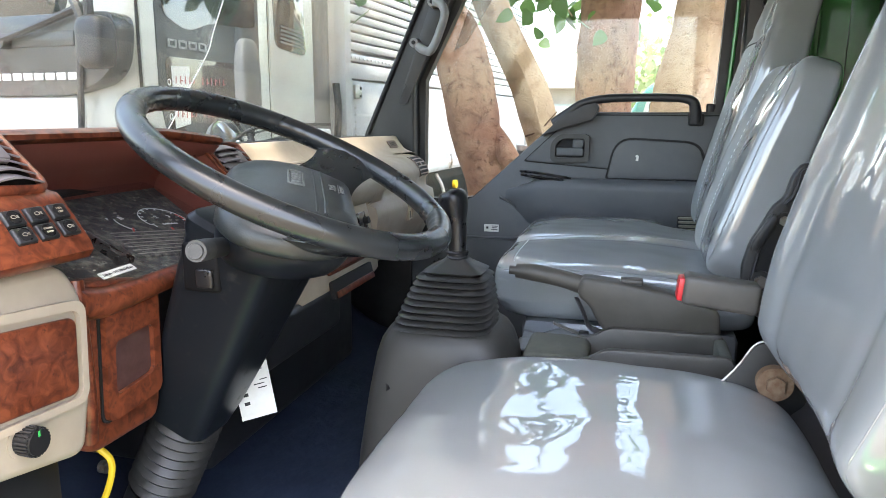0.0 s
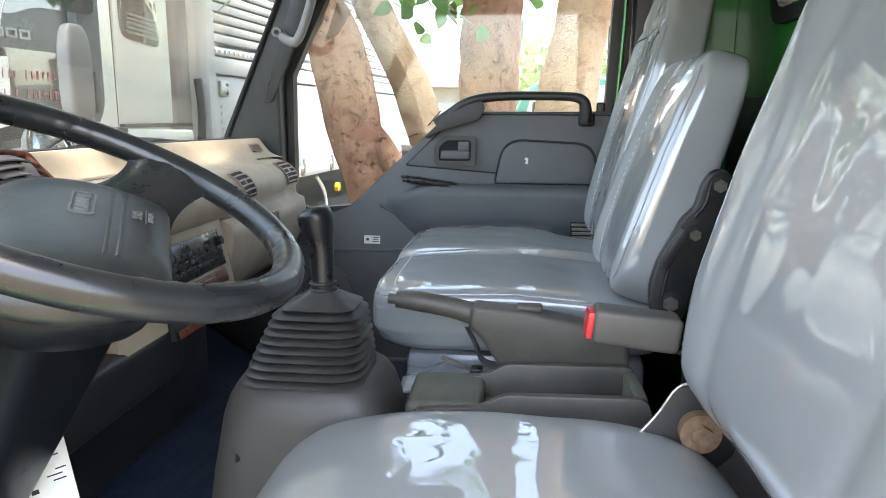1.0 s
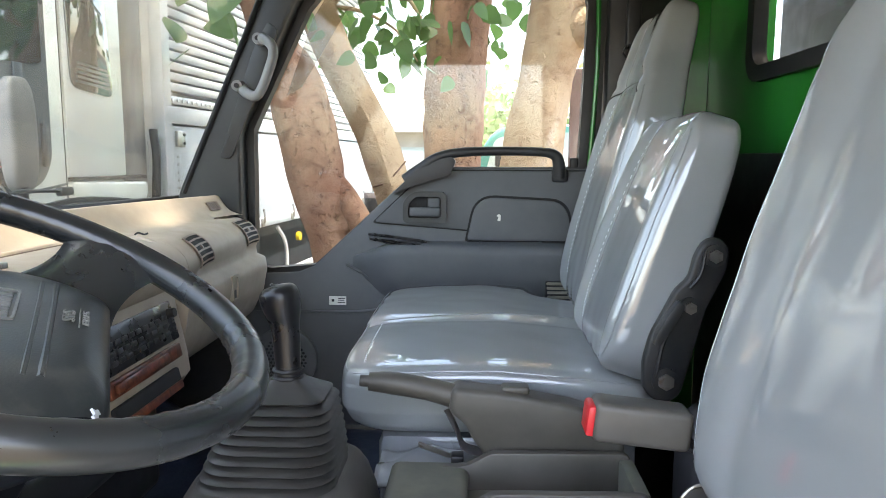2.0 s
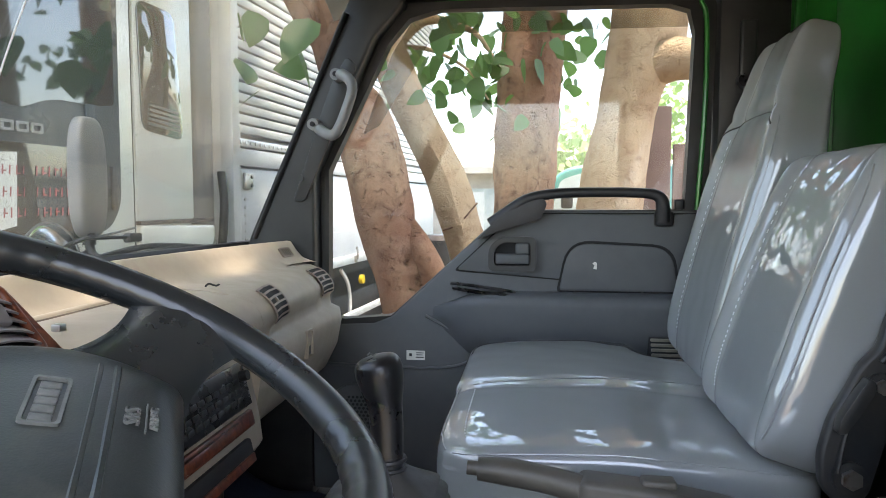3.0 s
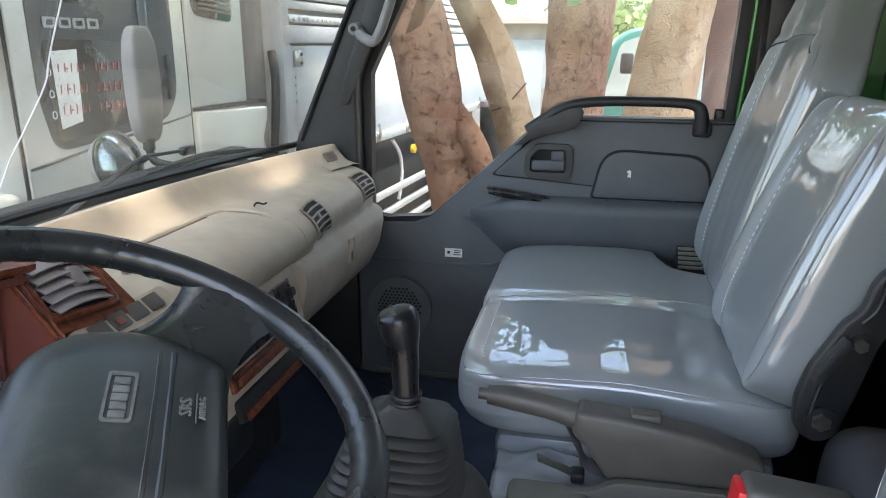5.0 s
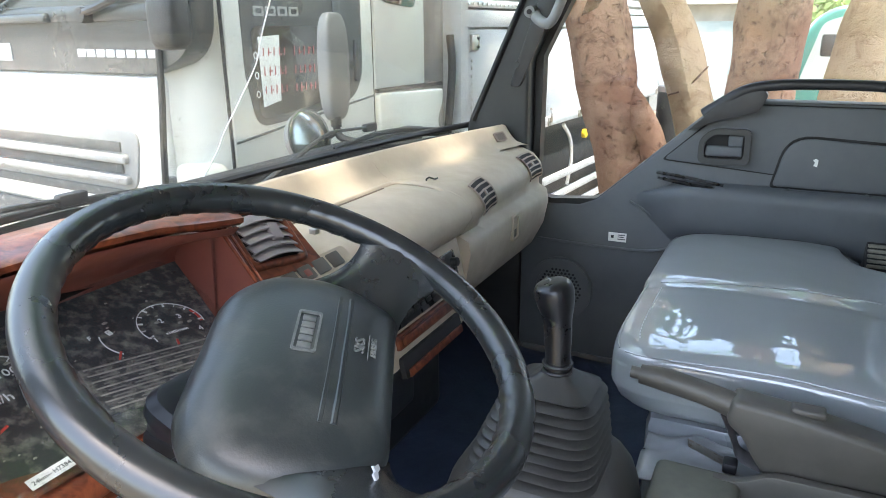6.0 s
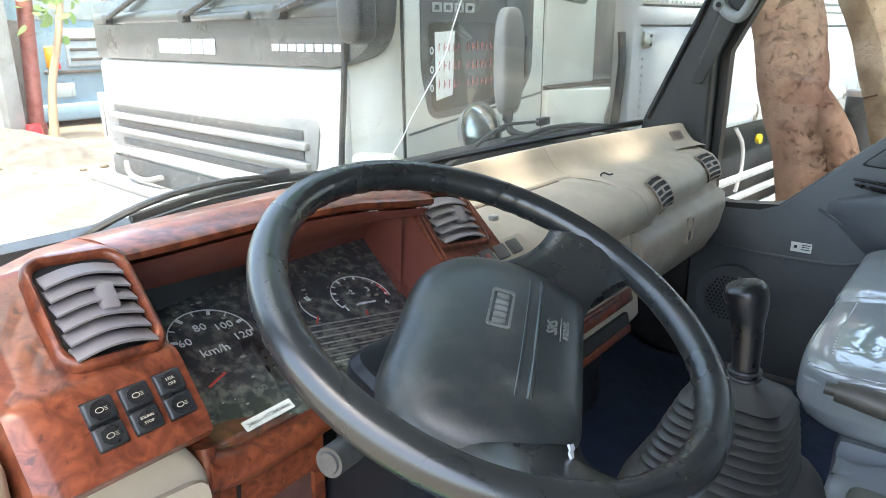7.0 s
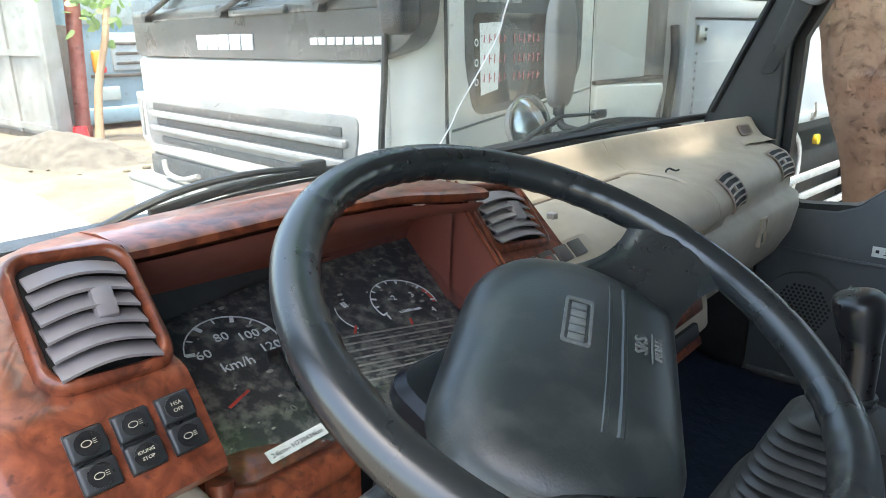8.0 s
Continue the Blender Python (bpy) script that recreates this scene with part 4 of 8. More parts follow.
def build_steering_wheel():
    s = thing("steering_wheel", "worn dark blue-grey two-spoke steering wheel with airbag pad", "steering wheel", tuple(HUB))
    bm = bmesh.new()
    R, n = 0.2, 180
    rings = []
    for i in range(n):
        a = 2 * math.pi * i / n
        c, q = math.cos(a), math.sin(a)
        w = 0.0006 * math.sin(a * 56) * (1 if 0.25 < (a % math.pi) / math.pi < 0.75 or q > 0 else 0)
        ring = []
        for k in range(14):
            b = 2 * math.pi * k / 14
            rr = 0.0158 + (w if math.cos(b) < -0.3 else 0)
            ring.append(wp((R + rr * math.cos(b)) * c, (R + rr * math.cos(b)) * q, rr * math.sin(b)))
        rings.append(ring)
    add_loft(bm, rings, loop=True, caps=False)
    part("rim", bm, "wheel", s, "thick grip rim, polished by use")
    ca, sa = math.cos(radians(30)), math.sin(radians(30))
    def wq(t, p, h):
        return wp(t * ca - p * sa, t * sa + p * ca, h)
    def bez(a, b, c, k):
        return [a[i] * (1 - k) ** 2 + 2 * b[i] * k * (1 - k) + c[i] * k * k for i in range(2)]
    for sg in (1, -1):
        rings = []
        for k in np.linspace(0, 1, 15):
            t1, p1 = bez((0.135, 0.004), (0.162, -0.046), (0.194, -0.040), k)
            t2, p2 = bez((0.080, -0.098), (0.132, -0.098), (0.143, -0.138), k)
            h0 = -0.033 + 0.043 * k ** 1.2
            th = 0.026 - 0.004 * k
            ring = []
            for q in range(13):
                v = q / 12
                ring.append(wq(sg * (t1 + (t2 - t1) * v), p1 + (p2 - p1) * v, h0 - th * 0.5 * abs(2 * v - 1) ** 3.5))
            for q in range(1, 12):
                v = 1 - q / 12
                ring.append(wq(sg * (t1 + (t2 - t1) * v), p1 + (p2 - p1) * v, h0 - th * (1 - 0.5 * abs(2 * v - 1) ** 3.5)))
            rings.append(ring)
        bm = bmesh.new()
        add_loft(bm, rings)
        part("spoke", bm, "wheel", s, "broad moulded spoke", angle=60)
    fm = frame_of(tuple(wq(-0.119, -0.0785, -0.0190)), tuple(wq(1, 0, 0) - wq(0, 0, 0)), tuple(wq(0, 0.802, 0.597) - wq(0, 0, 0)))
    part("paint_flake", place(plate([(-0.008, -0.001), (-0.004, -0.004), (0.001, -0.0025), (0.006, -0.005), (0.0085, -0.002), (0.004, 0.001), (0.002, 0.0045), (-0.001, 0.001), (-0.005, 0.003)], 2, -0.001, 0.0008), fm), "stitch", s, "small white flake stuck on the spoke")
    o = rounded([(-0.094, -0.095), (0.094, -0.095), (0.128, -0.055), (0.143, -0.008), (0.130, 0.046), (0.082, 0.076), (-0.082, 0.076), (-0.130, 0.046), (-0.143, -0.008), (-0.128, -0.055)], [0.012, 0.012, 0.03, 0.03, 0.03, 0.03, 0.03, 0.03, 0.03, 0.03], 5)
    bm = bmesh.new()
    rings = []
    for k, h in ((0.94, -0.056), (0.985, -0.052), (1.0, -0.045), (0.99, -0.036), (0.96, -0.028), (0.91, -0.0215), (0.84, -0.016), (0.76, -0.012), (0.66, -0.009), (0.54, -0.0072), (0.40, -0.006), (0.26, -0.0055), (0.12, -0.005), (0.02, -0.005)):
        rings.append([wq(t * k, p * k, h - 0.0065 - 0.16 * (p * k + 0.05)) for t, p in o])
    add_loft(bm, rings)
    pad = part("airbag_pad", bm, "pad", s, "scuffed airbag pad with raised emblem frame", angle=60)
    em = frame_of(tuple(wq(0.019, -0.006, -0.0184)), tuple(wq(1, 0, 0) - wq(0, 0, 0)), tuple(wq(0, 1, -0.16) - wq(0, 0, 0)))
    part("emblem_frame", place(ring_plate(rounded([(-0.029, -0.011), (0.029, -0.011), (0.029, 0.011), (-0.029, 0.011)], 0.004, 4), rounded([(-0.0268, -0.0088), (0.0268, -0.0088), (0.0268, 0.0088), (-0.0268, 0.0088)], 0.003, 4), 2, -0.001, 0.0016), em), "emblem_grey", pad)
    for k in range(5):
        x = -0.0245 + 0.0099 * k
        part("emblem_bar", place(box((x, -0.006, -0.001), (x + 0.0075, 0.006, 0.0013), 0.0008), em), "emblem_grey", pad, "raised emblem block")
    for p0 in (-0.031, -0.042):
        part("pad_crease", tube([tuple(wq(t, p0, -0.0146 - 0.16 * (p0 + 0.05) - h)) for t, h in ((-0.085, 0.0034), (-0.06, 0.0010), (0.0, 0.0), (0.06, 0.0010), (0.085, 0.0034))], 0.0032, 8, 5), "pad", pad)
    es = frame_of(tuple(wq(0.012, -0.058, -0.0116)), tuple(wq(1, 0, 0) - wq(0, 0, 0)), tuple(wq(0, 1, -0.10) - wq(0, 0, 0)))
    text_mesh("SRS", 0.0135, es @ pose(0, 0.004, 0.0005), "emblem_grey", pad, "lettering", 0.001)
    text_mesh("AIRBAG", 0.0075, es @ pose(0, -0.0085, 0.0005), "emblem_grey", pad, "lettering", 0.001)
    part("underline", place(box((-0.017, -0.0042, -0.001), (0.017, -0.0034, 0.001)), es), "emblem_grey", pad)
    rings = [[wq(t * k, p * k, h - 0.0065 - 0.16 * (p * k + 0.05)) for t, p in o] for k, h in ((0.50, -0.104), (0.66, -0.101), (0.80, -0.092), (0.88, -0.078), (0.92, -0.064), (0.93, -0.052), (0.90, -0.048))]
    bm = bmesh.new()
    add_loft(bm, rings)
    hc = part("hub_cover", bm, "shroud", s, "black cover behind the pad", angle=60)
    part("cover_screw", cyl(tuple(wp(0.0, -0.068, -0.080)), tuple(wp(0.0, -0.058, -0.080)), 0.006, n=12), "dark", hc)
    return s


def build_column():
    c = thing("steering_column", "black plastic steering column shroud with rubber gaiter", "steering column", (-0.28, -0.465, FLOOR))
    rings = []
    for h, w, u in ((-0.084, 0.072, 0.054), (-0.088, 0.082, 0.063), (-0.096, 0.0875, 0.068), (-0.108, 0.0875, 0.068), (-0.118, 0.083, 0.065), (-0.25, 0.068, 0.058), (-0.36, 0.054, 0.05), (-0.40, 0.046, 0.045)):
        rings.append([wp(p, q + 0.01, h) for p, q in rounded([(-w, -u), (w, -u), (w, u), (-w, u)], 0.024, 6)])
    bm = bmesh.new()
    add_loft(bm, rings)
    part("shroud", bm, "shroud", c, "dusty black shroud", angle=30)
    rings = []
    for k in range(17):
        h = -0.40 - 0.008 * k
        r = 0.05 if k % 2 else 0.043
        rings.append([wp(r * math.cos(a), 0.01 + r * math.sin(a), h) for a in (2 * math.pi * q / 24 for q in range(24))])
    bm = bmesh.new()
    add_loft(bm, rings)
    part("gaiter", bm, "boot", c, "ribbed rubber gaiter", angle=30)
    part("lower_tube", cyl(tuple(wp(0, 0.01, -0.53)), tuple(wp(0, 0.01, -0.73)), 0.045, n=24), "black", c)
    return c


build_steering_wheel()
build_column()


# ---- centre console ----
def build_gear_lever():
    g = thing("gear_lever", "gear lever with glossy black knob and pleated rubber boot", "gear lever", (0.035, -0.16, 0.53))
    def square(cx, cy, z, r, k):
        return [(cx + p, cy + q, z) for p, q in rounded([(-r, -r * 0.92), (r, -r * 0.92), (r, r * 0.92), (-r, r * 0.92)], r * k, 6)]
    rings = []
    n = 9
    for k in range(n):
        for f, d in ((0.0, -0.007), (0.12, 0.004), (0.24, 0.0075), (0.42, 0.006), (0.90, -0.005), (0.97, -0.0085)):
            t = (k + f) / n
            r = 0.078 - 0.024 * t ** 1.25
            rings.append(square(0.033 + 0.006 * t, -0.160 + 0.040 * t, 0.548 + 0.085 * t, r + d * 0.8, 0.55))
    for t, r in ((0.0, 0.050), (0.10, 0.052), (0.55, 0.033), (0.85, 0.022), (1.0, 0.0185)):
        rings.append(square(0.040, -0.122 + 0.002 * t, 0.634 + 0.022 * t, r, 0.45))
    bm = bmesh.new()
    add_loft(bm, rings)
    part("boot", bm, "boot", g, "pleated black rubber boot", angle=30)
    base, tip = Vector((0.041, -0.121, 0.666)), Vector((0.033, -0.106, 0.771))
    km = Matrix.Translation(base) @ (tip - base).to_track_quat("Z", "Y").to_matrix().to_4x4()
    L = (tip - base).length
    prof = smooth_path([(0.0155, 0, 0), (0.0163, 0, 0.15), (0.0178, 0, 0.35), (0.0198, 0, 0.52), (0.0242, 0, 0.64), (0.0285, 0, 0.76), (0.0305, 0, 0.85), (0.0295, 0, 0.925), (0.0240, 0, 0.974), (0.013, 0, 0.994), (0.0008, 0, 1.0)], 5)
    bm = bmesh.new()
    def knob_at(r, a, f):
        k = max(0, f - 0.3) / 0.7
        return km @ Vector((r * math.cos(a), r * math.sin(a), f * L)) + Vector((-0.009 * k * k + r * math.cos(a) * 0.25 * k, 0, -0.16 * r * k * math.cos(a)))
    add_loft(bm, [[knob_at(p.x, a, p.z) for a in (2 * math.pi * q / 32 for q in range(32))] for p in prof])
    knob = part("knob", bm, "knob_black", g, "glossy black knob", angle=80)
    top = km @ Vector((0, 0, L)) + Vector((-0.009, 0, 0.0))
    pm = frame_of(tuple(top), (-1, 0, 0.13), (0, -1, 0))
    bm = bmesh.new()
    for x in (-0.007, 0, 0.007):
        add_box(bm, (x - 0.0005, -0.006, -0.001), (x + 0.0005, 0.006, 0.0006))
    add_box(bm, (-0.007, -0.0005, -0.001), (0.007, 0.0005, 0.0006))
    part("shift_pattern", place(bm, pm), "emblem_grey", knob, "worn shift pattern")
    for z in (0.657, 0.666):
        part("neck_ring", tube([(0.041 + 0.0172 * math.cos(a), -0.1215 + 0.0172 * math.sin(a), z) for a in np.linspace(0, 2 * math.pi, 17)], 0.0026, 6, 2), "black", g)
    part("collar", cyl((0.041, -0.122, 0.650), (0.041, -0.121, 0.670), 0.0145, 0.0155, 16), "black", g)
    return g


def build_console():
    c = thing("gear_console", "brown-grey plastic gear console with a finger hole", "console", (0.03, -0.16, FLOOR))
    rings = []
    for z, w, d in ((FLOOR, 0.152, 0.126), (0.33, 0.140, 0.116), (0.43, 0.126, 0.107), (0.50, 0.114, 0.099), (0.526, 0.106, 0.094), (0.543, 0.096, 0.087), (0.551, 0.086, 0.079)):
        rings.append([(0.034 + p, -0.142 + q, z) for p, q in rounded([(-w, -d), (w, -d), (w, d), (-w, d)], 0.055, 6)])
    bm = bmesh.new()
    add_loft(bm, rings)
    part("body", bm, "console_grey", c)
    part("finger_hole", place(cyl((0, 0, -0.004), (0, 0, 0.0025), 1.0, n=24), frame_of((-0.056, -0.2370, 0.455), (0.85, -0.53, 0.0), (0.05, 0.09, 1.0)) @ Matrix.Diagonal((0.017, 0.0085, 1, 1))), "dark", c, "dark oval finger hole")
    t = thing("console_tray", "olive-grey plastic storage tray beside the handbrake", "tray", (0.33, -0.08, 0.45))
    o = rounded([(0.175, 0.50), (0.27, 0.508), (0.30, 0.527), (0.49, 0.53), (0.50, 0.50), (0.48, 0.44), (0.19, 0.44)], 0.012, 3)
    part("near_wall", plate(o, 1, -0.165, -0.15, 0.005), "grip_grey", t)
    part("far_wall", plate(o, 1, -0.045, -0.03, 0.005), "grip_grey", t)
    part("bottom", box((0.18, -0.15, 0.44), (0.485, -0.045, 0.475), 0.004), "olive", t)
    part("end_wall", box((0.475, -0.15, 0.445), (0.495, -0.045, 0.525), 0.005), "olive", t)
    part("front_block", box((0.16, -0.15, 0.44), (0.27, -0.02, 0.505), 0.012, 3), "olive", t)


def build_handbrake():
    h = thing("handbrake_lever", "brown-grey handbrake lever with push button", "handbrake", (0.36, 0.0, 0.48))
    bm = tube([(0.125, 0.0, 0.612), (0.16, 0, 0.610), (0.21, 0, 0.602), (0.25, 0, 0.592)], [0.0135, 0.0165, 0.016, 0.0175], 16, 6)
    part("grip", bm, "grip_grey", h)
    part("button", cyl((0.112, 0, 0.613), (0.13, 0, 0.612), 0.0085, n=14), "grip_grey", h)
    o = rounded([(0.245, 0.612), (0.33, 0.604), (0.42, 0.588), (0.485, 0.565), (0.49, 0.515), (0.30, 0.50), (0.275, 0.535), (0.262, 0.56), (0.24, 0.575)], 0.012, 4)
    part("cover", plate(o, 1, -0.024, 0.024, 0.009, 3), "grip_grey", h)
    part("release_catch", box((0.315, -0.012, 0.600), (0.355, 0.012, 0.611), 0.004, 3), "grip_grey", h)
    b = thing("seat_belt_buckle", "grey seat belt buckle with a red release button", "seat belt buckle", (0.50, -0.23, 0.60))
    m = pose(0.40, -0.235, 0.656, 0, 6, 0)
    part("housing", place(box((0.004, -0.022, -0.022), (0.108, 0.022, 0.022), 0.008, 3), m), "grip_grey", b)
    part("release_button", place(box((-0.003, -0.017, -0.018), (0.008, 0.017, 0.016), 0.004, 2), m), "red", b, "red release button")
    part("stalk", tube([(0.50, -0.235, 0.632), (0.54, -0.235, 0.60), (0.55, -0.235, 0.52)], 0.012, 8, 5, 0.6), "black", b)


build_gear_lever()
build_console()
build_handbrake()


# ---- driver's side of the dashboard ----
def slat(a, b, w, th, up, n=6, bow=0.0):
    """A thin, slightly bowed vent blade from a to b; w: its depth along up."""
    a, b, up = Vector(a), Vector(b), Vector(up).normalized()
    nr = (b - a).cross(up).normalized()
    bm = bmesh.new()
    rings = []
    for k in range(n + 1):
        t = k / n
        p = a.lerp(b, t) + nr * bow * math.sin(t * math.pi)
        rings.append([p - up * w / 2 - nr * th / 2, p + up * w / 2 - nr * th / 2, p + up * w / 2 + nr * th / 2, p - up * w / 2 + nr * th / 2])
    add_loft(bm, rings)
    return bm


def vent_unit(parent, m, w, h, blades, frame_mat, blade_mat, frame_w=0.009, rnd=0.014, proud=0.011):
    """A vent in the plane of m (x across, y up, z out): frame, dark throat, bowed blades and a thumb tab."""
    def ring(k, n=6):
        q = k
        return rounded([(-w / 2 + q, -h / 2 + q), (w / 2 - q, -h / 2 + q), (w / 2 - q, h / 2 - q), (-w / 2 + q, h / 2 - q)], max(0.004, rnd - q * 0.6), n)
    bm = bmesh.new()
    prof = ((0.0, -0.004), (0.0, proud * 0.55), (frame_w * 0.25, proud * 0.9), (frame_w * 0.55, proud), (frame_w * 0.85, proud * 0.8), (frame_w, proud * 0.4), (frame_w, -0.004))
    add_loft(bm, [[(x, y, z) for x, y in ring(k)] for k, z in prof], loop=True, caps=False)
    part("vent_frame", place(bm, m), frame_mat, parent, angle=50)
    v = part("vent_throat", place(plate(ring(frame_w * 0.95), 2, 0.0006, 0.0016), m), "throat", parent, "dark vent throat")
    iw, ih = w - 2 * frame_w, h - 2 * frame_w
    for k in range(blades):
        y = -ih / 2 + ih * 0.90 * (k + 0.55) / blades
        bm = slat((-iw / 2 + 0.0025, y - 0.004, 0.0062), (iw / 2 - 0.0025, y - 0.002, 0.0062), ih / blades * 1.22, 0.0020, (0, 0.88, -0.47), n=10, bow=0.006)
        part("vent_blade", place(bm, m), blade_mat, v)
    part("thumb_tab", place(box((iw * 0.02, -0.014, 0.006), (iw * 0.24, 0.012, 0.0165), 0.003), m @ pose(0, 0, 0, 0, 0, -4)), blade_mat, v)


def build_instrument_panel():
    d = thing("instrument_panel", "glossy red-brown burl wood instrument panel of the driver's dashboard", "instrument panel", (-0.33, -0.5, 0.70))
    # hood with the recessed back wall
    def lip(y):
        ks = ((-0.80, -0.372), (-0.737, -0.362), (-0.65, -0.343), (-0.5, -0.341), (-0.41, -0.320), (-0.34, -0.305), (-0.28, -0.30))
        return float(np.interp(y, [k[0] for k in ks], [k[1] for k in ks]))
    def outer(y):
        return float(np.interp(y, [-0.80, -0.75, -0.70, -0.65, -0.5, -0.3], [-0.395, -0.42, -0.44, -0.452, -0.462, -0.462]))
    def zt(y):
        return 0.877 - 0.02 * max(0, (-0.72 - y) / 0.08) ** 2 - 0.012 * max(0, (y + 0.40) / 0.1)
    bm = bmesh.new()
    rings = []
    for y in np.linspace(-0.6595, -0.288, 18):
        z, l, o = zt(y), lip(y), outer(y)
        rings.append([(o - 0.03, y, z - 0.05), (o, y, z - 0.018), (o + 0.018, y, z - 0.003), ((o + l) / 2, y, z + 0.001), (l - 0.008, y, z), (l, y, z - 0.004), (l - 0.001, y, z - 0.010),
                      (l - 0.008, y, z - 0.014), (-0.425, y, 0.838), (-0.466, y, 0.802), (-0.482, y, 0.79)])
    add_loft(bm, rings)
    part("hood", bm, "wood", d, "burl wood hood", angle=50)
    # left end: panel that carries the side vent
    bm = bmesh.new()
    rings = []
    for y, k in ((-0.800, 0.25), (-0.795, 0.6), (-0.785, 0.85), (-0.77, 1), (-0.70, 1), (-0.685, 1), (-0.660, 1)):
        z, o = zt(y) - 0.03 * (1 - k), outer(y) + 0.03 * (1 - k)
        w = y - 0.011 if y == -0.660 else y
        l = lip(y) - 0.02 * (1 - k)
        rings.append([(-0.52, y, 0.70), (o - 0.03, y, z - 0.05), (o, y, z - 0.018), (o + 0.018, y, z - 0.003), (l - 0.012, y, z + 0.001), (l - 0.004, y, z - 0.003), (-0.277 - 0.01 * (1 - k), w, 0.822 - 0.004 * (1 - k)),
                      (-0.268 - 0.01 * (1 - k), w, 0.817 - 0.004 * (1 - k)), (-0.258 - 0.01 * (1 - k), w, 0.815 - 0.004 * (1 - k)), (-0.251 - 0.01 * (1 - k), w, 0.808), (-0.221 - 0.012 * (1 - k), w, 0.767),
                      (-0.217 - 0.012 * (1 - k), w, 0.757), (-0.224 - 0.01 * (1 - k), w, 0.748), (-0.27, w, 0.742), (-0.40, w, 0.70)])
    add_loft(bm, rings)
    part("end_panel", bm, "wood", d, "burl wood end panel", angle=50)
    # plain wall under the hood and the cheek beside the dials
    bm = bmesh.new()
    rings = []
    for y in np.linspace(-0.659, -0.289, 16):
        z, l = zt(y), lip(y)
        rings.append([(l - 0.006, y, z - 0.0155), (l - 0.018, y, z - 0.027), (-0.412, y, 0.8165), (-0.452, y, 0.790), (-0.466, y, 0.765), (-0.476, y, 0.785), (-0.424, y, 0.826), (l - 0.020, y, z - 0.022)])
    add_loft(bm, rings)
    part("hood_wall", bm, "red_brown", d, "plain red-brown wall under the hood", angle=60)
    bm = bmesh.new()
    add_loft(bm, [[(-0.405, y, 0.826), (-0.412, y, 0.8165), (-0.452, y, 0.790), (-0.466, y, 0.762), (-0.495, y, 0.780), (-0.440, y, 0.838)] for y in (-0.2895, -0.235)])
    part("hood_wall_end", bm, "red_brown", d, angle=60)
    bm = bmesh.new()
    vs = [(-0.338, -0.306, 0.866), (-0.352, -0.285, 0.864), (-0.272, -0.305, 0.790), (-0.262, -0.309, 0.765), (-0.27, -0.314, 0.70), (-0.35, -0.302, 0.70), (-0.472, -0.252, 0.755), (-0.466, -0.252, 0.795)]
    add_loft(bm, [[Vector(v) for v in vs], [Vector(v) + Vector((-0.02, 0.03, -0.02)) for v in vs]])
    part("cheek", bm, "red_brown", d, "plain red-brown cheek with pale scuffs", angle=30)
    # cluster housing and face
    O = Vector((-0.345, -0.465, 0.726))
    m = frame_of(O, (0, 1, 0), (-0.925, 0, 0.38))
    o = rounded([(-0.195, -0.102), (0.178, -0.102), (0.216, 0.145), (-0.195, 0.145)], 0.018, 4)
    c = part("dial_face", place(plate(o, 2, -0.02, 0.0), m), "dial", d, "black instrument face under mould and dust")
    def arc(cx, cy, r, a0, a1, w, n=30):
        bm = bmesh.new()
        rings = []
        for k in range(n + 1):
            a = radians(a0 + (a1 - a0) * k / n)
            u = Vector((math.cos(a), math.sin(a), 0))
            p = Vector((cx, cy, 0))
            rings.append([p + u * r + Vector((0, 0, 0.0004)), p + u * (r + w) + Vector((0, 0, 0.0004)), p + u * (r + w) + Vector((0, 0, 0.0012)), p + u * r + Vector((0, 0, 0.0012))])
        add_loft(bm, rings)
        return bm
    def gauge(cx, cy, r, a0, a1, step, tick, w, wide):
        part("scale_arc", place(arc(cx, cy, r, a0, a1, w), m), "print_white", c)
        bm = bmesh.new()
        k = a0
        big = True
        while k >= a1 - 0.1:
            q = pose(cx, cy, 0.0012, 0, 0, k)
            L, hw = (tick, wide) if big else (tick * 0.8, w * 0.5)
            add_box(bm, (r - L, -hw, -0.0006), (r, hw, 0.0004), m=q)
            big = not big
            k -= step
        part("scale_ticks", place(bm, m), "print_white", c)
    gauge(-0.0901, 0.050, 0.0449, 165, -15, 25.5, 0.008, 0.0013, 0.0019)
    for txt, x, y in (("60", -0.1195, 0.0555), ("80", -0.0935, 0.069), ("100", -0.0695, 0.060), ("120", -0.0600, 0.0375)):
        text_mesh(txt, 0.0150, m @ pose(x, y, 0.001, 0, 0, -6), "print_white", c, "number")
    text_mesh("km/h", 0.0160, m @ pose(-0.099, 0.0315, 0.001, 0, 0, -6), "print_white", c, "unit_lettering")
    text_mesh("160", 0.0115, m @ pose(-0.094, -0.039, 0.001, 0, 0, 8), "faint_print", c, "number")
    gauge(0.1118, 0.0263, 0.039, 190, -25, 21, 0.006, 0.0010, 0.0010)
    for txt, x, y in (("1", 0.0765, 0.014), ("2", 0.1045, 0.037), ("3", 0.1285, 0.032), ("4", 0.1330, 0.0005)):
        text_mesh(txt, 0.0115, m @ pose(x, y, 0.001, 0, 0, -8), "print_white", c, "number")
    part("red_zone", place(arc(0.1118, 0.0263, 0.035, 12, -25, 0.003), m), "needle", c)
    text_mesh("x1000r/min", 0.0062, m @ pose(0.107, 0.0125, 0.001, 0, 0, -12), "print_white", c, "unit_lettering")
    part("scale_arc", place(arc(0.062, 0.036, 0.034, 215, 150, 0.0011, 14), m), "print_white", c)
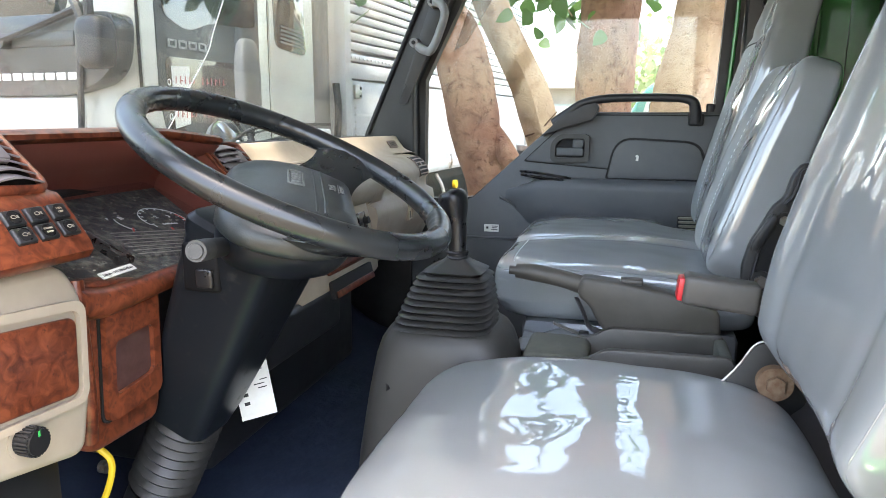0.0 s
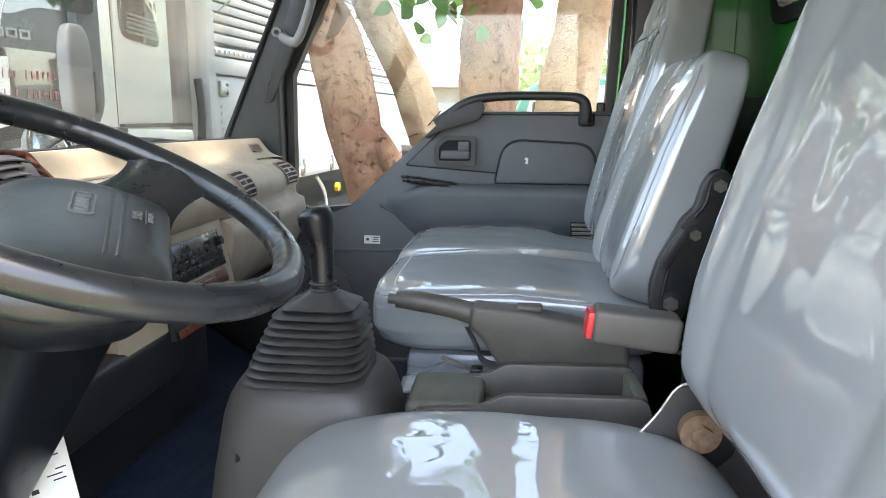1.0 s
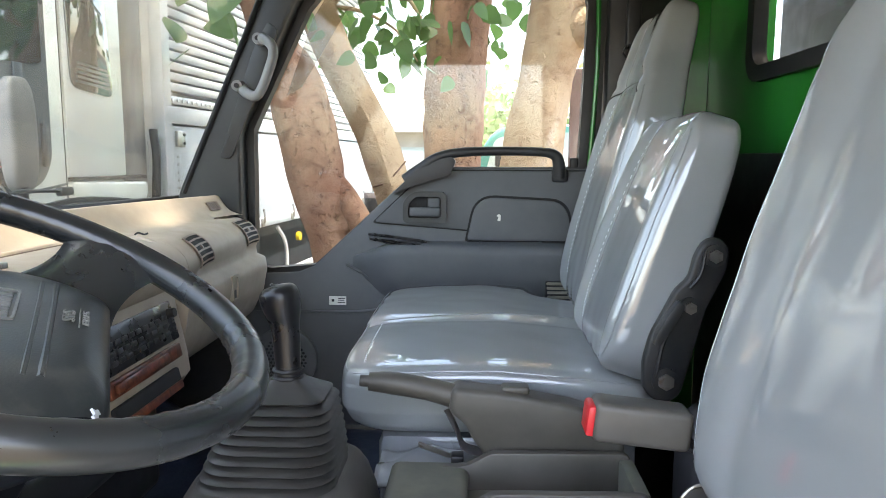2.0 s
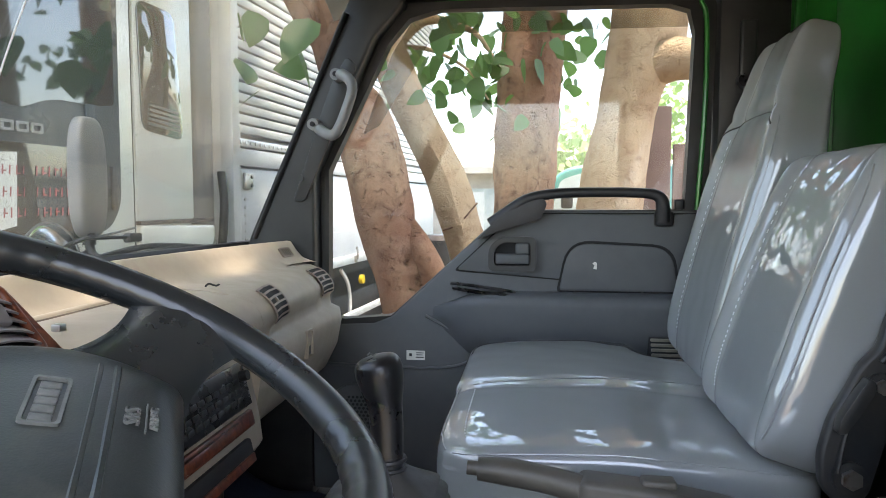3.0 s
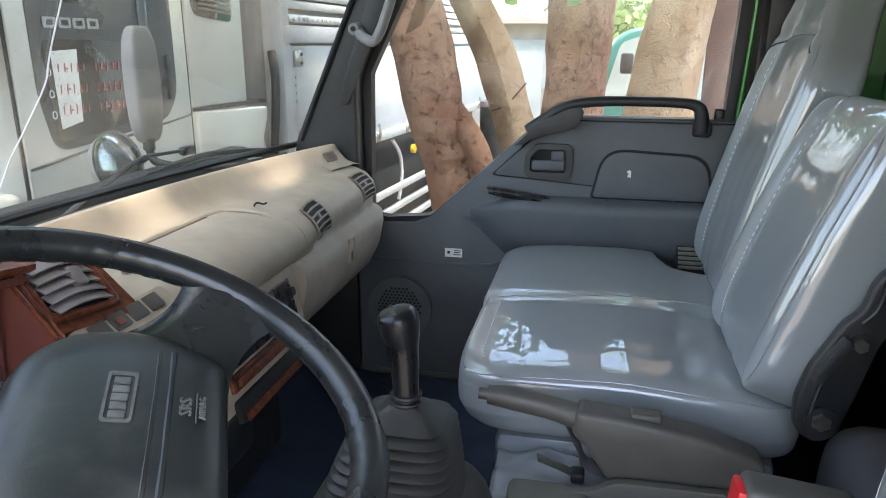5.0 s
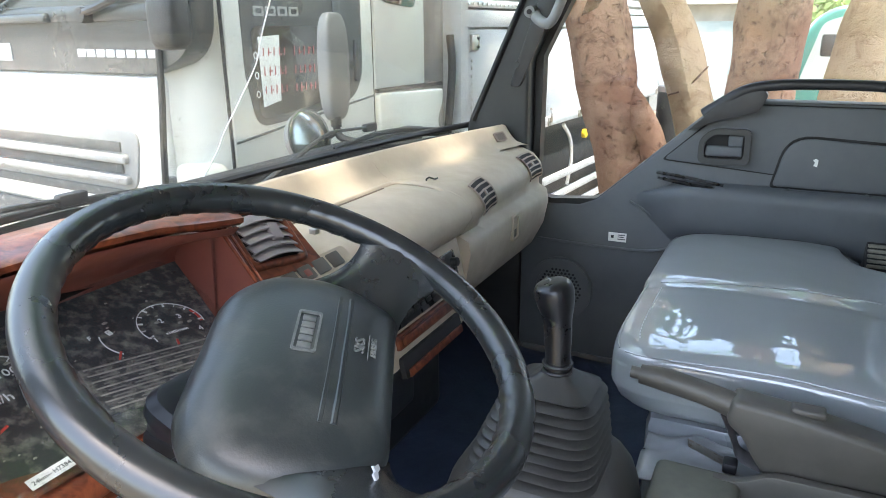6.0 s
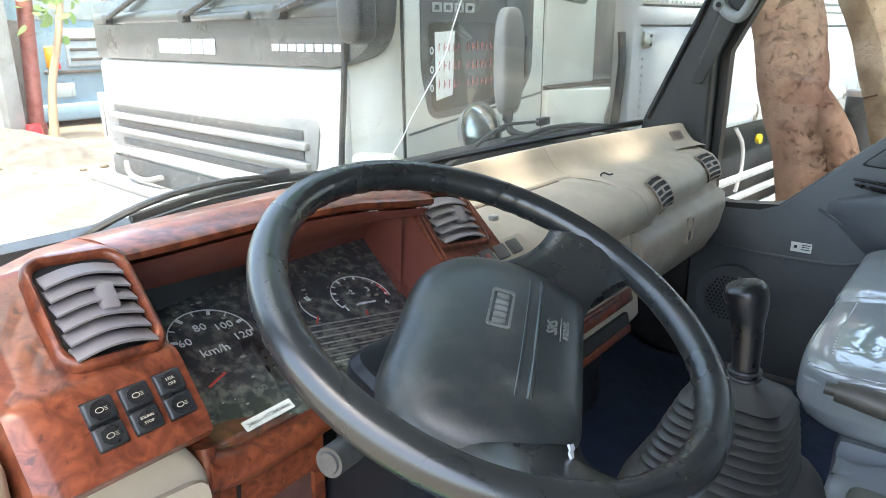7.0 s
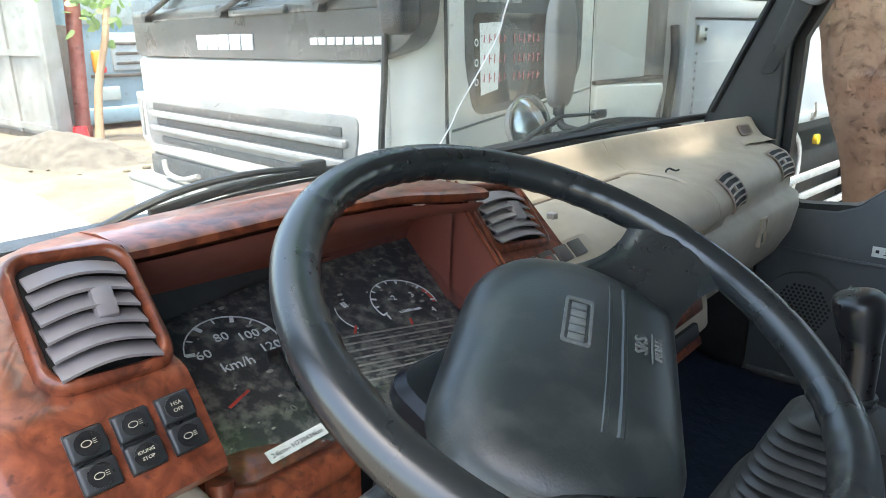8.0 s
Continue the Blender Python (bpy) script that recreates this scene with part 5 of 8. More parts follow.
    text_mesh("F", 0.009, m @ pose(0.0225, 0.0565, 0.001, 0, 0, -8), "print_white", c, "number")
    part("fuel_symbol", place(box((0.042, 0.049, 0.0004), (0.048, 0.0575, 0.0012), 0.0008), m), "print_white", c)
    for cx, cy, L, ang in ((-0.1345, -0.0104, 0.026, 20), (0.021, 0.008, 0.017, 45), (0.089, -0.010, 0.012, 60)):
        part("needle", place(box((0, -0.0013, 0.001), (L, 0.0013, 0.0022)), m @ pose(cx, cy, 0.0005, 0, 0, ang)), "needle", c, "red needle")
    # raised panel of warning lights, set askew, and the lever beside it
    w = m @ pose(-0.020, 0.0147, 0.0, 0, 0, -15)
    wl = part("warning_light_panel", place(box((-0.002, -0.066, 0.0), (0.170, 0.006, 0.004), 0.002), w), "dial", c, "warning light panel with pale lines")
    rn = random.Random(12)
    for k in range(7):
        y = 0.0025 - 0.0102 * k
        part("pale_line", place(box((0.002, y - 0.0010, 0.0036), (0.168, y + 0.0010, 0.0046)), w), "stripe", wl)
        x = 0.012
        while x < 0.15 and k < 6:
            q = rn.uniform(0.010, 0.026)
            part("faint_print", place(box((x, y - 0.0062, 0.0036), (x + q, y - 0.0044, 0.0043)), w), "faint_print", wl)
            x += q + rn.uniform(0.008, 0.03)
    lv = m @ pose(-0.0655, -0.0135, 0.0, 0, 0, -7)
    part("trip_lever", place(box((-0.006, -0.036, 0.0), (0.006, 0.034, 0.013), 0.003), lv), "gloss_black", c, "black trip lever")
    part("trip_lever_foot", place(box((-0.010, -0.040, 0.0), (0.016, -0.028, 0.010), 0.002), lv), "gloss_black", c)
    part("trip_lever_foot", place(box((-0.014, 0.028, 0.0), (0.010, 0.038, 0.011), 0.002), lv), "gloss_black", c)
    # flakes of dirt on the face
    for k in range(70):
        x, y, q = rn.uniform(-0.17, 0.15), rn.uniform(-0.09, 0.12), rn.choice((0.0007, 0.0009, 0.0012, 0.0022))
        part("dirt_flake", place(pillow((1, 1, 1), 1, 2.5, lambda u, v, h: (x + q * u * 1.7, y + q * v, 0.0005 + 0.0007 * h)), m), "flake", c)
    part("lens", place(plate(rounded([(-0.178, -0.094), (0.162, -0.094), (0.176, 0.120), (-0.178, 0.120)], 0.016, 4), 2, 0.016, 0.0172), m), "cluster_glass", d, "scratched clear lens").visible_shadow = False
    mn = frame_of((-0.266, -0.583, 0.710), (0.02, 1, 0.03), (-0.87, 0, 0.49))
    lab = part("note_strip", place(box((-0.0275, -0.0055, 0.0), (0.0275, 0.0055, 0.0008)), mn), "paper", d, "white paper strip with typed distance")
    text_mesh("24km~ H738434km", 0.0061, mn @ pose(0, -0.0005, 0.0009), "ink", lab, "typed_lettering")
    # wood sill under the dials
    bm = tube([(-0.262, -0.66, 0.69), (-0.258, -0.62, 0.682), (-0.256, -0.56, 0.683), (-0.258, -0.48, 0.685), (-0.262, -0.32, 0.69)], [0.020, 0.018, 0.015, 0.014, 0.014], 10, 6)
    part("dial_sill", bm, "wood", d, "burl wood rail")
    # side vent
    mv = frame_of((-0.309, -0.7075, 0.849), (0, 1, 0), (-0.80, 0, 0.60)) @ pose(0, 0, 0, 0, 0, -6)
    vent_unit(d, mv, 0.083, 0.110, 6, "wood", "grey_plastic", frame_w=0.0085, rnd=0.021, proud=0.009)
    # switches: two rows of three on the slanted face
    ms = frame_of((-0.2385, -0.7165, 0.7875), (0, 1, 0), (-0.585, 0, 0.81)) @ Matrix.Diagonal((0.90, 0.84, 1, 1))
    for col in range(3):
        x = -0.0305 + 0.0305 * col
        rim = part("switch_frame", place(box((x - 0.0138, -0.0245, -0.004), (x + 0.0138, 0.0245, 0.0022), 0.002), ms), "gloss_black", d)
        for row in range(2):
            y = -0.0118 + 0.0236 * row
            part("switch", place(box((x - 0.0125, y - 0.0105, 0.0), (x + 0.0125, y + 0.0105, 0.0062), 0.0025, 3), ms), "black", rim, "black rocker switch")
            part("switch_dish", place(cyl((x, y, 0.0058), (x, y, 0.0068), 0.0085, n=20), ms), "gloss_black", rim)
            if (col, row) == (2, 1):
                for t, dy in (("HSA", 0.0025), ("OFF", -0.0025)):
                    text_mesh(t, 0.0042, ms @ pose(x, y + dy, 0.0069), "gold", rim, "lettering")
            elif (col, row) == (1, 0):
                for t, dy in (("IDLING", 0.0025), ("STOP", -0.0025)):
                    text_mesh(t, 0.0036, ms @ pose(x, y + dy, 0.0069), "gold", rim, "lettering")
            else:
                e1 = [(x - 0.0012 + 0.0034 * math.cos(a), y + 0.0024 * math.sin(a)) for a in (2 * math.pi * q / 18 for q in range(18))]
                e2 = [(x - 0.0012 + 0.0028 * math.cos(a), y + 0.0018 * math.sin(a)) for a in (2 * math.pi * q / 18 for q in range(18))]
                bm = ring_plate(e1, e2, 2, 0.0068, 0.0072)
                for k in range(3):
                    add_box(bm, (x + 0.0028, y - 0.0016 + 0.0014 * k, 0.0068), (x + 0.0052, y - 0.0012 + 0.0014 * k, 0.0072))
                part("symbol", place(bm, ms), "gold", rim)
    # centre vent and its small switches
    mc = frame_of((-0.3195, -0.2365, 0.8195), (0, 1, 0), (-0.71, 0, 0.70)) @ pose(0, 0, 0, 0, 0, -9)
    part("vent_panel", place(plate(rounded([(-0.056, -0.058), (0.075, -0.058), (0.058, 0.046), (-0.052, 0.05)], 0.012, 4), 2, -0.03, -0.001), mc), "wood", d)
    vent_unit(d, mc, 0.10, 0.092, 5, "wood", "grey_plastic", frame_w=0.010, rnd=0.012, proud=0.008)
    bm = tube([(-0.358, -0.290, 0.866), (-0.318, -0.299, 0.830), (-0.270, -0.309, 0.788)], 0.0028, 8, 5)
    part("bright_edge", bm, "wood", d)
    bm = tube([(-0.352, -0.283, 0.864), (-0.314, -0.292, 0.829), (-0.268, -0.302, 0.787)], 0.002, 8, 5)
    part("bright_edge", bm, "wood", d)
    mh = frame_of((-0.2715, -0.19, 0.769), (0, 1, 0), (-0.71, 0, 0.70))
    part("switch_strip", place(plate(rounded([(-0.10, -0.045), (0.075, -0.045), (0.075, 0.016), (-0.095, 0.016)], 0.01, 4), 2, -0.02, 0.0), mh), "beige", d, "beige strip with blank switches")
    for k in range(4):
        x = -0.055 + 0.032 * k
        part("blank_switch", place(box((x - 0.013, -0.010, -0.002), (x + 0.013, 0.012, 0.003), 0.002), mh), "grip_grey", d)
    part("hazard_button", place(box((-0.029, -0.005, 0.002), (-0.018, 0.005, 0.0045), 0.002), mh), "red_brown", d, "red hazard button")
    return d


M["dial"] = mat("dusty_dial_face", (0.022, 0.026, 0.032), 0.45, color2=(0.34, 0.33, 0.28), scale=70, detail=14, mix=(0.46, 0.80), rough2=0.85)
M["throat"] = mat("vent_throat_black", (0.006, 0.005, 0.005), 0.8)
M["print_white"] = mat("white_dial_print", (0.80, 0.81, 0.80), 0.5, color2=(0.6, 0.6, 0.57), scale=120, mix=(0.5, 0.8))
M["faint_print"] = mat("faint_grey_print", (0.16, 0.16, 0.15), 0.6)
M["flake"] = mat("pale_dirt_flake", (0.34, 0.33, 0.29), 0.8)
M["stripe"] = mat("pale_grey_print", (0.36, 0.34, 0.31), 0.6, color2=(0.2, 0.19, 0.17), scale=60)


def build_lower_panel():
    d = thing("lower_dash_panel", "beige lower dash panel with burl wood inserts and a rotary knob", "dashboard panel", (-0.3, -0.7, 0.45))
    o = rounded([(-0.83, 0.552), (-0.676, 0.522), (-0.655, 0.62), (-0.660, 0.70), (-0.685, 0.742), (-0.83, 0.742)], 0.02, 5)
    part("beige_panel", plate(o, 0, -0.34, -0.245, 0.01, 3), "beige", d)
    o = rounded([(-0.82, 0.608), (-0.685, 0.598), (-0.680, 0.683), (-0.82, 0.697)], 0.012, 5)
    part("wood_insert", plate(o, 0, -0.247, -0.238, 0.004, 3), "wood", d, "burl wood insert")
    o2 = rounded([(-0.83, 0.594), (-0.672, 0.585), (-0.666, 0.70), (-0.83, 0.715)], 0.018, 5)
    o3 = rounded([(-0.823, 0.602), (-0.680, 0.593), (-0.675, 0.69), (-0.823, 0.705)], 0.013, 5)
    part("insert_frame", ring_plate(o2, o3, 0, -0.249, -0.239), "beige", d)
    part("end_cap", box((-0.40, -0.848, 0.56), (-0.243, -0.803, 0.795), 0.022, 4), "beige", d, "beige rounded end cap")
    k = part("rotary_knob", cyl((-0.247, -0.757, 0.577), (-0.224, -0.757, 0.577), 0.0145, 0.013, 28), "gloss_black", d, "black ribbed rotary knob with green pointer")
    bm = bmesh.new()
    for q in range(24):
        a = 2 * math.pi * q / 24
        add_box(bm, (-0.242, -0.0010, 0.0125), (-0.226, 0.0010, 0.0153), m=pose(0, -0.757, 0.577, math.degrees(a), 0, 0))
    part("knob_ribs", bm, "black", k)
    part("pointer", box((-0.2245, -0.7582, 0.5835), (-0.2236, -0.7558, 0.5890)), "greenprint", k, "green pointer")
    part("knob_plate", cyl((-0.2455, -0.757, 0.577), (-0.2435, -0.757, 0.577), 0.019, n=28), "beige", d)
    # wood column with the coin box
    o = rounded([(-0.668, 0.522), (-0.645, 0.503), (-0.535, 0.503), (-0.525, 0.525), (-0.520, 0.69), (-0.60, 0.705), (-0.668, 0.71)], 0.014, 5)
    part("wood_column", plate(o, 0, -0.34, -0.262, 0.010, 3), "wood", d, "burl wood column")
    o = rounded([(-0.632, 0.536), (-0.534, 0.544), (-0.530, 0.684), (-0.624, 0.680)], 0.014, 5)
    g = rounded([(-0.635, 0.533), (-0.531, 0.541), (-0.527, 0.687), (-0.627, 0.683)], 0.015, 5)
    i = rounded([(-0.616, 0.566), (-0.546, 0.573), (-0.544, 0.636), (-0.612, 0.632)], 0.010, 5)
    part("coin_box_gap", plate(g, 0, -0.263, -0.2595), "throat", d, "dark gap round the coin box")
    part("coin_box", ring_plate(o, i, 0, -0.285, -0.252), "wood", d, "burl wood coin box")
    # flat plate: the shade inside the coin box is put into its colour
    part("coin_box_hollow", plate(i, 0, -0.2598, -0.2585), "hollow", d, "coin box hollow, its shade put into the brown")
    bm = tube([(-0.262, -0.655, 0.715), (-0.254, -0.662, 0.66), (-0.254, -0.660, 0.58), (-0.262, -0.655, 0.525)], 0.010, 10, 6)
    part("edge_bead", bm, "wood", d)
    c = thing("wire", "yellow wire hanging below the dash", "wire", (-0.30, -0.60, 0.30))
    part("yellow_wire", tube([(-0.34, -0.63, 0.53), (-0.29, -0.62, 0.50), (-0.27, -0.615, 0.47), (-0.30, -0.62, 0.40), (-0.36, -0.63, 0.36)], 0.0042, 8, 6), "yellow", c)
    k = thing("kick_panel", "black kick panel below the dashboard", "panel", (-0.35, -0.75, FLOOR))
    part("board", box((-0.36, -0.84, FLOOR), (-0.30, -0.66, 0.535), 0.008), "black", k)
    part("bolt", cyl((-0.30, -0.60, 0.46), (-0.29, -0.60, 0.46), 0.008, n=10), "steel", k)


# wood colour darkened for the shade in the coin box
M["hollow"] = mat("shaded_wood_brown", (0.055, 0.022, 0.018), 0.6, color2=(0.085, 0.04, 0.034), scale=30)
M["greenprint"] = mat("green_print", (0.02, 0.35, 0.08), 0.5)


def build_centre_stack_fittings():
    m = frame_of((-0.2475, 0.10, 0.60), (0, 1, 0), (-0.2425, 0, 0.97))
    r = thing("car_radio", "black radio with dusty buttons in the centre stack", "radio", (-0.27, 0.11, 0.645))
    part("face", place(box((-0.14, 0.014, -0.02), (0.118, 0.083, 0.004), 0.003), m), "gloss_black", r)
    for x, y in ((-0.10 + 0.022 * i, 0.03 + 0.014 * j) for i in range(9) for j in range(3)):
        part("button", place(box((x - 0.008, y - 0.004, 0.003), (x + 0.008, y + 0.004, 0.0065), 0.0015), m), "black", r)
    part("volume_knob", place(cyl((0.10, 0.062, 0.003), (0.10, 0.062, 0.016), 0.009, 0.008, 18), m), "black", r)
    a = thing("ashtray", "burl wood ashtray drawer below the radio", "ashtray", (-0.26, 0.08, 0.56))
    part("drawer", place(box((-0.13, -0.018, -0.02), (0.112, 0.008, 0.004), 0.004), m), "wood", a)
    part("pull", place(box((-0.12, -0.012, 0.003), (0.05, 0.004, 0.012), 0.004), m), "wood", a)
    part("pocket", place(box((-0.13, -0.066, -0.02), (0.085, -0.03, 0.003), 0.004), m), "dark", a, "open dark pocket")
    part("pocket_floor", place(box((-0.12, -0.066, 0.0), (0.08, -0.052, 0.006), 0.002), m), "wood", a)
    # the two round-cornered vents in the passenger pad, and the demister
    for y, w in ((0.369, 0.090), (0.703, 0.080)):
        v = thing("dash_vent", "dark brown slatted air vent in the beige dash", "air vent", (-0.30, y, 0.745), group="dash vents")
        def skin(yy, lift):
            path = smooth_path(dash_ring(yy)[5:11], 6)[8:27]
            top = max(p.x for k in range(7) for p in smooth_path(dash_ring(y - w / 2 + w * k / 6)[5:11], 6))
            own = max(p.x for p in path)
            out = []
            for i, p in enumerate(path):
                d = path[min(i + 1, len(path) - 1)] - path[max(i - 1, 0)]
                out.append(p + Vector((-d.z, 0, d.x)).normalized() * lift + Vector(((top - own) * 0.5, 0, 0)))
            return out
        bm = bmesh.new()
        add_loft(bm, [skin(y - w / 2 + w * k / 6, 0.0030) for k in range(7)], closed=False, caps=False)
        part("throat", bm, "throat", v)
        def strip(ya, yb, i, j, name, lift=0.0046):
            bm = bmesh.new()
            add_loft(bm, [skin(ya, 0.0022)[i:j], skin(ya, lift)[i:j], skin((ya + yb) / 2, lift + 0.0004)[i:j], skin(yb, lift)[i:j], skin(yb, 0.0022)[i:j]], closed=False, caps=False)
            part(name, bm, "brown_vent", v)
        for i in (0, 3, 6, 9, 12, 15, 17):
            strip(y - w / 2, y + w / 2, i, i + 2, "slat")
        for yy in (y - w / 2, y + w / 2):
            strip(yy - 0.0016, yy + 0.0016, 0, 19, "side_rail", 0.0044)
        strip(y - 0.007, y + 0.007, 7, 10, "thumb_tab", 0.0062)
    v = thing("demister_vent", "small slatted side demister vent", "air vent", (-0.40, 0.765, 0.815))
    mm = frame_of((-0.3812, 0.745, 0.8118), (0.18, 1, 0), (-0.61, 0, 0.79)) @ Matrix.Diagonal((0.85, 0.62, 0.6, 1))
    part("throat", place(box((-0.024, -0.016, -0.004), (0.024, 0.016, 0.002), 0.004), mm), "dark", v)
    for k in range(5):
        part("slat", place(box((-0.02 + 0.009 * k, -0.015, 0.001), (-0.0165 + 0.009 * k, 0.015, 0.003)), mm), "brown_vent", v)
    part("rim", place(ring_plate(rounded([(-0.028, -0.02), (0.028, -0.02), (0.028, 0.02), (-0.028, 0.02)], 0.006), rounded([(-0.023, -0.015), (0.023, -0.015), (0.023, 0.015), (-0.023, 0.015)], 0.004), 2, -0.002, 0.0035), mm), "brown_vent", v)
    h = thing("dash_hook", "small dark metal hook on the dash top", "hook", (-0.361, 0.315, 0.783))
    part("hook_wire", tube([(-0.366, 0.309, 0.782), (-0.366, 0.310, 0.787), (-0.362, 0.314, 0.790), (-0.358, 0.318, 0.788), (-0.353, 0.322, 0.786), (-0.349, 0.326, 0.788)], 0.0017, 8, 5), "ink", h)
    n = thing("dash_nut", "small metal nut lying on the dash top", "nut", (-0.335, -0.105, 0.787))
    part("nut", box((-0.342, -0.112, 0.786), (-0.330, -0.100, 0.796), 0.002), "steel", n)
    g = thing("glovebox_latch", "recessed beige glovebox latch", "latch", (-0.255, 0.52, 0.64))
    part("latch_frame", ring_plate(rounded([(0.500, 0.618), (0.538, 0.618), (0.538, 0.676), (0.500, 0.676)], 0.005), rounded([(0.505, 0.623), (0.533, 0.623), (0.533, 0.671), (0.505, 0.671)], 0.004), 0, -0.262, -0.2495), "beige", g)
    part("latch_lever", box((-0.266, 0.506, 0.646), (-0.2525, 0.532, 0.670), 0.003), "beige", g)
    # grey instead of beige: the pocket's shade is put into the colour
    part("latch_pocket", box((-0.266, 0.505, 0.623), (-0.2545, 0.533, 0.671)), "grip_grey", g, "finger pocket, its shade put into a darker grey")


M["rib_olive"] = mat("dusty_olive_rib", (0.20, 0.185, 0.14), 0.6, color2=(0.15, 0.14, 0.11), scale=30)
M["brown_vent"] = mat("dark_brown_plastic", (0.20, 0.145, 0.115), 0.4, color2=(0.26, 0.19, 0.15), scale=30)


def build_cab_fittings():
    # grab handle on the windshield pillar
    g = thing("pillar_grab_handle", "grey plastic grab handle on the windshield pillar", "grab handle", (-0.30, 0.79, 1.16))
    part("bar", tube([(-0.266, 0.806, 1.222), (-0.252, 0.775, 1.222), (-0.228, 0.757, 1.205), (-0.222, 0.752, 1.18), (-0.235, 0.752, 1.14), (-0.252, 0.752, 1.10), (-0.270, 0.757, 1.082), (-0.300, 0.775, 1.092), (-0.322, 0.806, 1.108)],
                     [0.013, 0.013, 0.0125, 0.012, 0.012, 0.012, 0.0125, 0.013, 0.013], 14, 6), "handle_grey", g)
    for x, z in ((-0.268, 1.224), (-0.324, 1.110)):
        part("mount", cyl((x, 0.778, z), (x, 0.816, z), 0.0135, 0.016, 18), "handle_grey", g)
        part("screw", cyl((x, 0.7745, z), (x, 0.779, z), 0.006, n=12), "dark", g)
    # column stalk, ignition side switch
    s = thing("turn_signal_stalk", "grey turn signal stalk with a round end", "stalk", (-0.14, -0.53, 0.745))
    part("arm", tube([(-0.135, -0.51, 0.738), (-0.125, -0.57, 0.746), (-0.116, -0.625, 0.753)], [0.013, 0.011, 0.012], 14, 5), "black", s)
    part("tip", cyl((-0.117, -0.618, 0.752), (-0.112, -0.645, 0.755), 0.0120, 0.0118, 24), "stalk_grey", s, "grey round end with a white symbol")
    part("tip_face", cyl((-0.1121, -0.6445, 0.7549), (-0.1117, -0.6468, 0.7552), 0.0090, 0.0080, 24), "stalk_grey", s, "grey round face")
    # raised near-black block; the shade of the stalk's recess is put into it
    part("stalk_pocket", box((-0.202, -0.5490, 0.682), (-0.150, -0.53, 0.744), 0.006, 3), "pocket_black", s, "black block behind the stalk, standing for its shaded pocket")
    part("stalk_switch", box((-0.180, -0.5535, 0.688), (-0.157, -0.53, 0.712), 0.003, 3), "gloss_black", s)
    part("top_cover", place(box((-0.075, -0.05, -0.03), (0.07, 0.012, 0.0), 0.012, 4), frame_of(tuple(wp(0.0, 0.065, -0.105)), (0, 1, 0), tuple(-W_IN))), "olive", s, "dusty upper column cover")
    # paper note below the dash
    n = thing("paper_note", "white handwritten paper note hanging below the dash", "note", (-0.16, -0.33, 0.55))
    mm = frame_of((-0.209, -0.389, 0.511), (0.75, 0.62, 0.12), (-0.28, 0.10, 0.95))
    part("sheet", place(box((-0.026, -0.062, 0.0), (0.026, 0.062, 0.001)), mm), "paper", n)
    rn = random.Random(8)
    def pen_stroke(lo, hi):
        part("pen_stroke", place(box(lo, hi), mm), "ink", n)
    for k in range(3):
        for j in range(3):
            a = rn.uniform(-0.006, 0.006)
            pen_stroke((0.004 + a, 0.048 - 0.028 * k - 0.006 * j, 0.001), (0.018 + a * 0.5, 0.0495 - 0.028 * k - 0.006 * j, 0.0014))
    for j in range(8):
        pen_stroke((-0.017 + rn.uniform(-0.001, 0.001), 0.05 - 0.013 * j, 0.001), (-0.010, 0.055 - 0.013 * j, 0.0014))
    # heater box under the dash, blue mat
    h = thing("heater_box", "black heater housing under the dashboard", "heater", (-0.45, 0.0, 0.3))
    part("housing", box((-0.66, -0.33, 0.30), (-0.33, 0.30, 0.52), 0.02, 3), "black", h)
    part("duct", box((-0.34, -0.36, 0.47), (-0.24, 0.02, 0.56), 0.015, 3), "black", h)
    for x, y, z in ((-0.24, -0.32, 0.50), (-0.33, -0.10, 0.42), (-0.33, 0.12, 0.45)):
        part("screw", cyl((x, y, z), (x + 0.006, y, z), 0.005, n=10), "chrome", h)
    bm = bmesh.new()
    rings = []
    for i in range(41):
        x = -0.66 + 0.75 * i / 40
        rings.append([(x, y, FLOOR + 0.012 + (0.14 * max(0, (-0.42 - x) / 0.24) ** 1.3) + 0.008 * noise.noise(Vector((x * 9, y * 7, 0))) + 0.004 * noise.noise(Vector((x * 25, y * 22, 2)))) for y in np.linspace(-0.80, 0.84, 60)])
    add_loft(bm, rings, closed=False, caps=False)
    t = new("floor_mat", mesh_of(bm, "floor_mat", "mat_blue"))
    tagged(t, "rumpled navy blue floor mat in the footwell", "floor mat")
    so = t.modifiers.new("thick", "SOLIDIFY")
    so.thickness = 0.006
    # grey cloth cover slumped beside the gear lever
    bm = bmesh.new()
    rings = []
    for i in range(25):
        x = 0.13 + 0.26 * i / 24
        rings.append([(x, y, 0.475 + 0.012 * noise.noise(Vector((x * 22, y * 22, 5))) - 0.05 * abs(y - 0.02) + (-0.25 * max(0, 0.16 - x))) for y in np.linspace(-0.03, 0.10, 14)])
    add_loft(bm, rings, closed=False, caps=False)
    t = new("seat_skirt", mesh_of(bm, "seat_skirt", "vinyl_dark"))
    tagged(t, "slack grey vinyl skirt below the bench seat", "seat skirt")
    t.modifiers.new("thick", "SOLIDIFY").thickness = 0.004
    b = thing("lap_belt", "grey lap belt with a steel tongue beside the seat", "seat belt", (0.27, 0.05, 0.50))
    part("webbing", tube([(0.235, 0.045, 0.555), (0.25, 0.035, 0.53), (0.262, 0.03, 0.505), (0.29, 0.03, 0.495)], 0.024, 10, 5, 0.12, up=(1, 0, 0.3)), "belt", b)
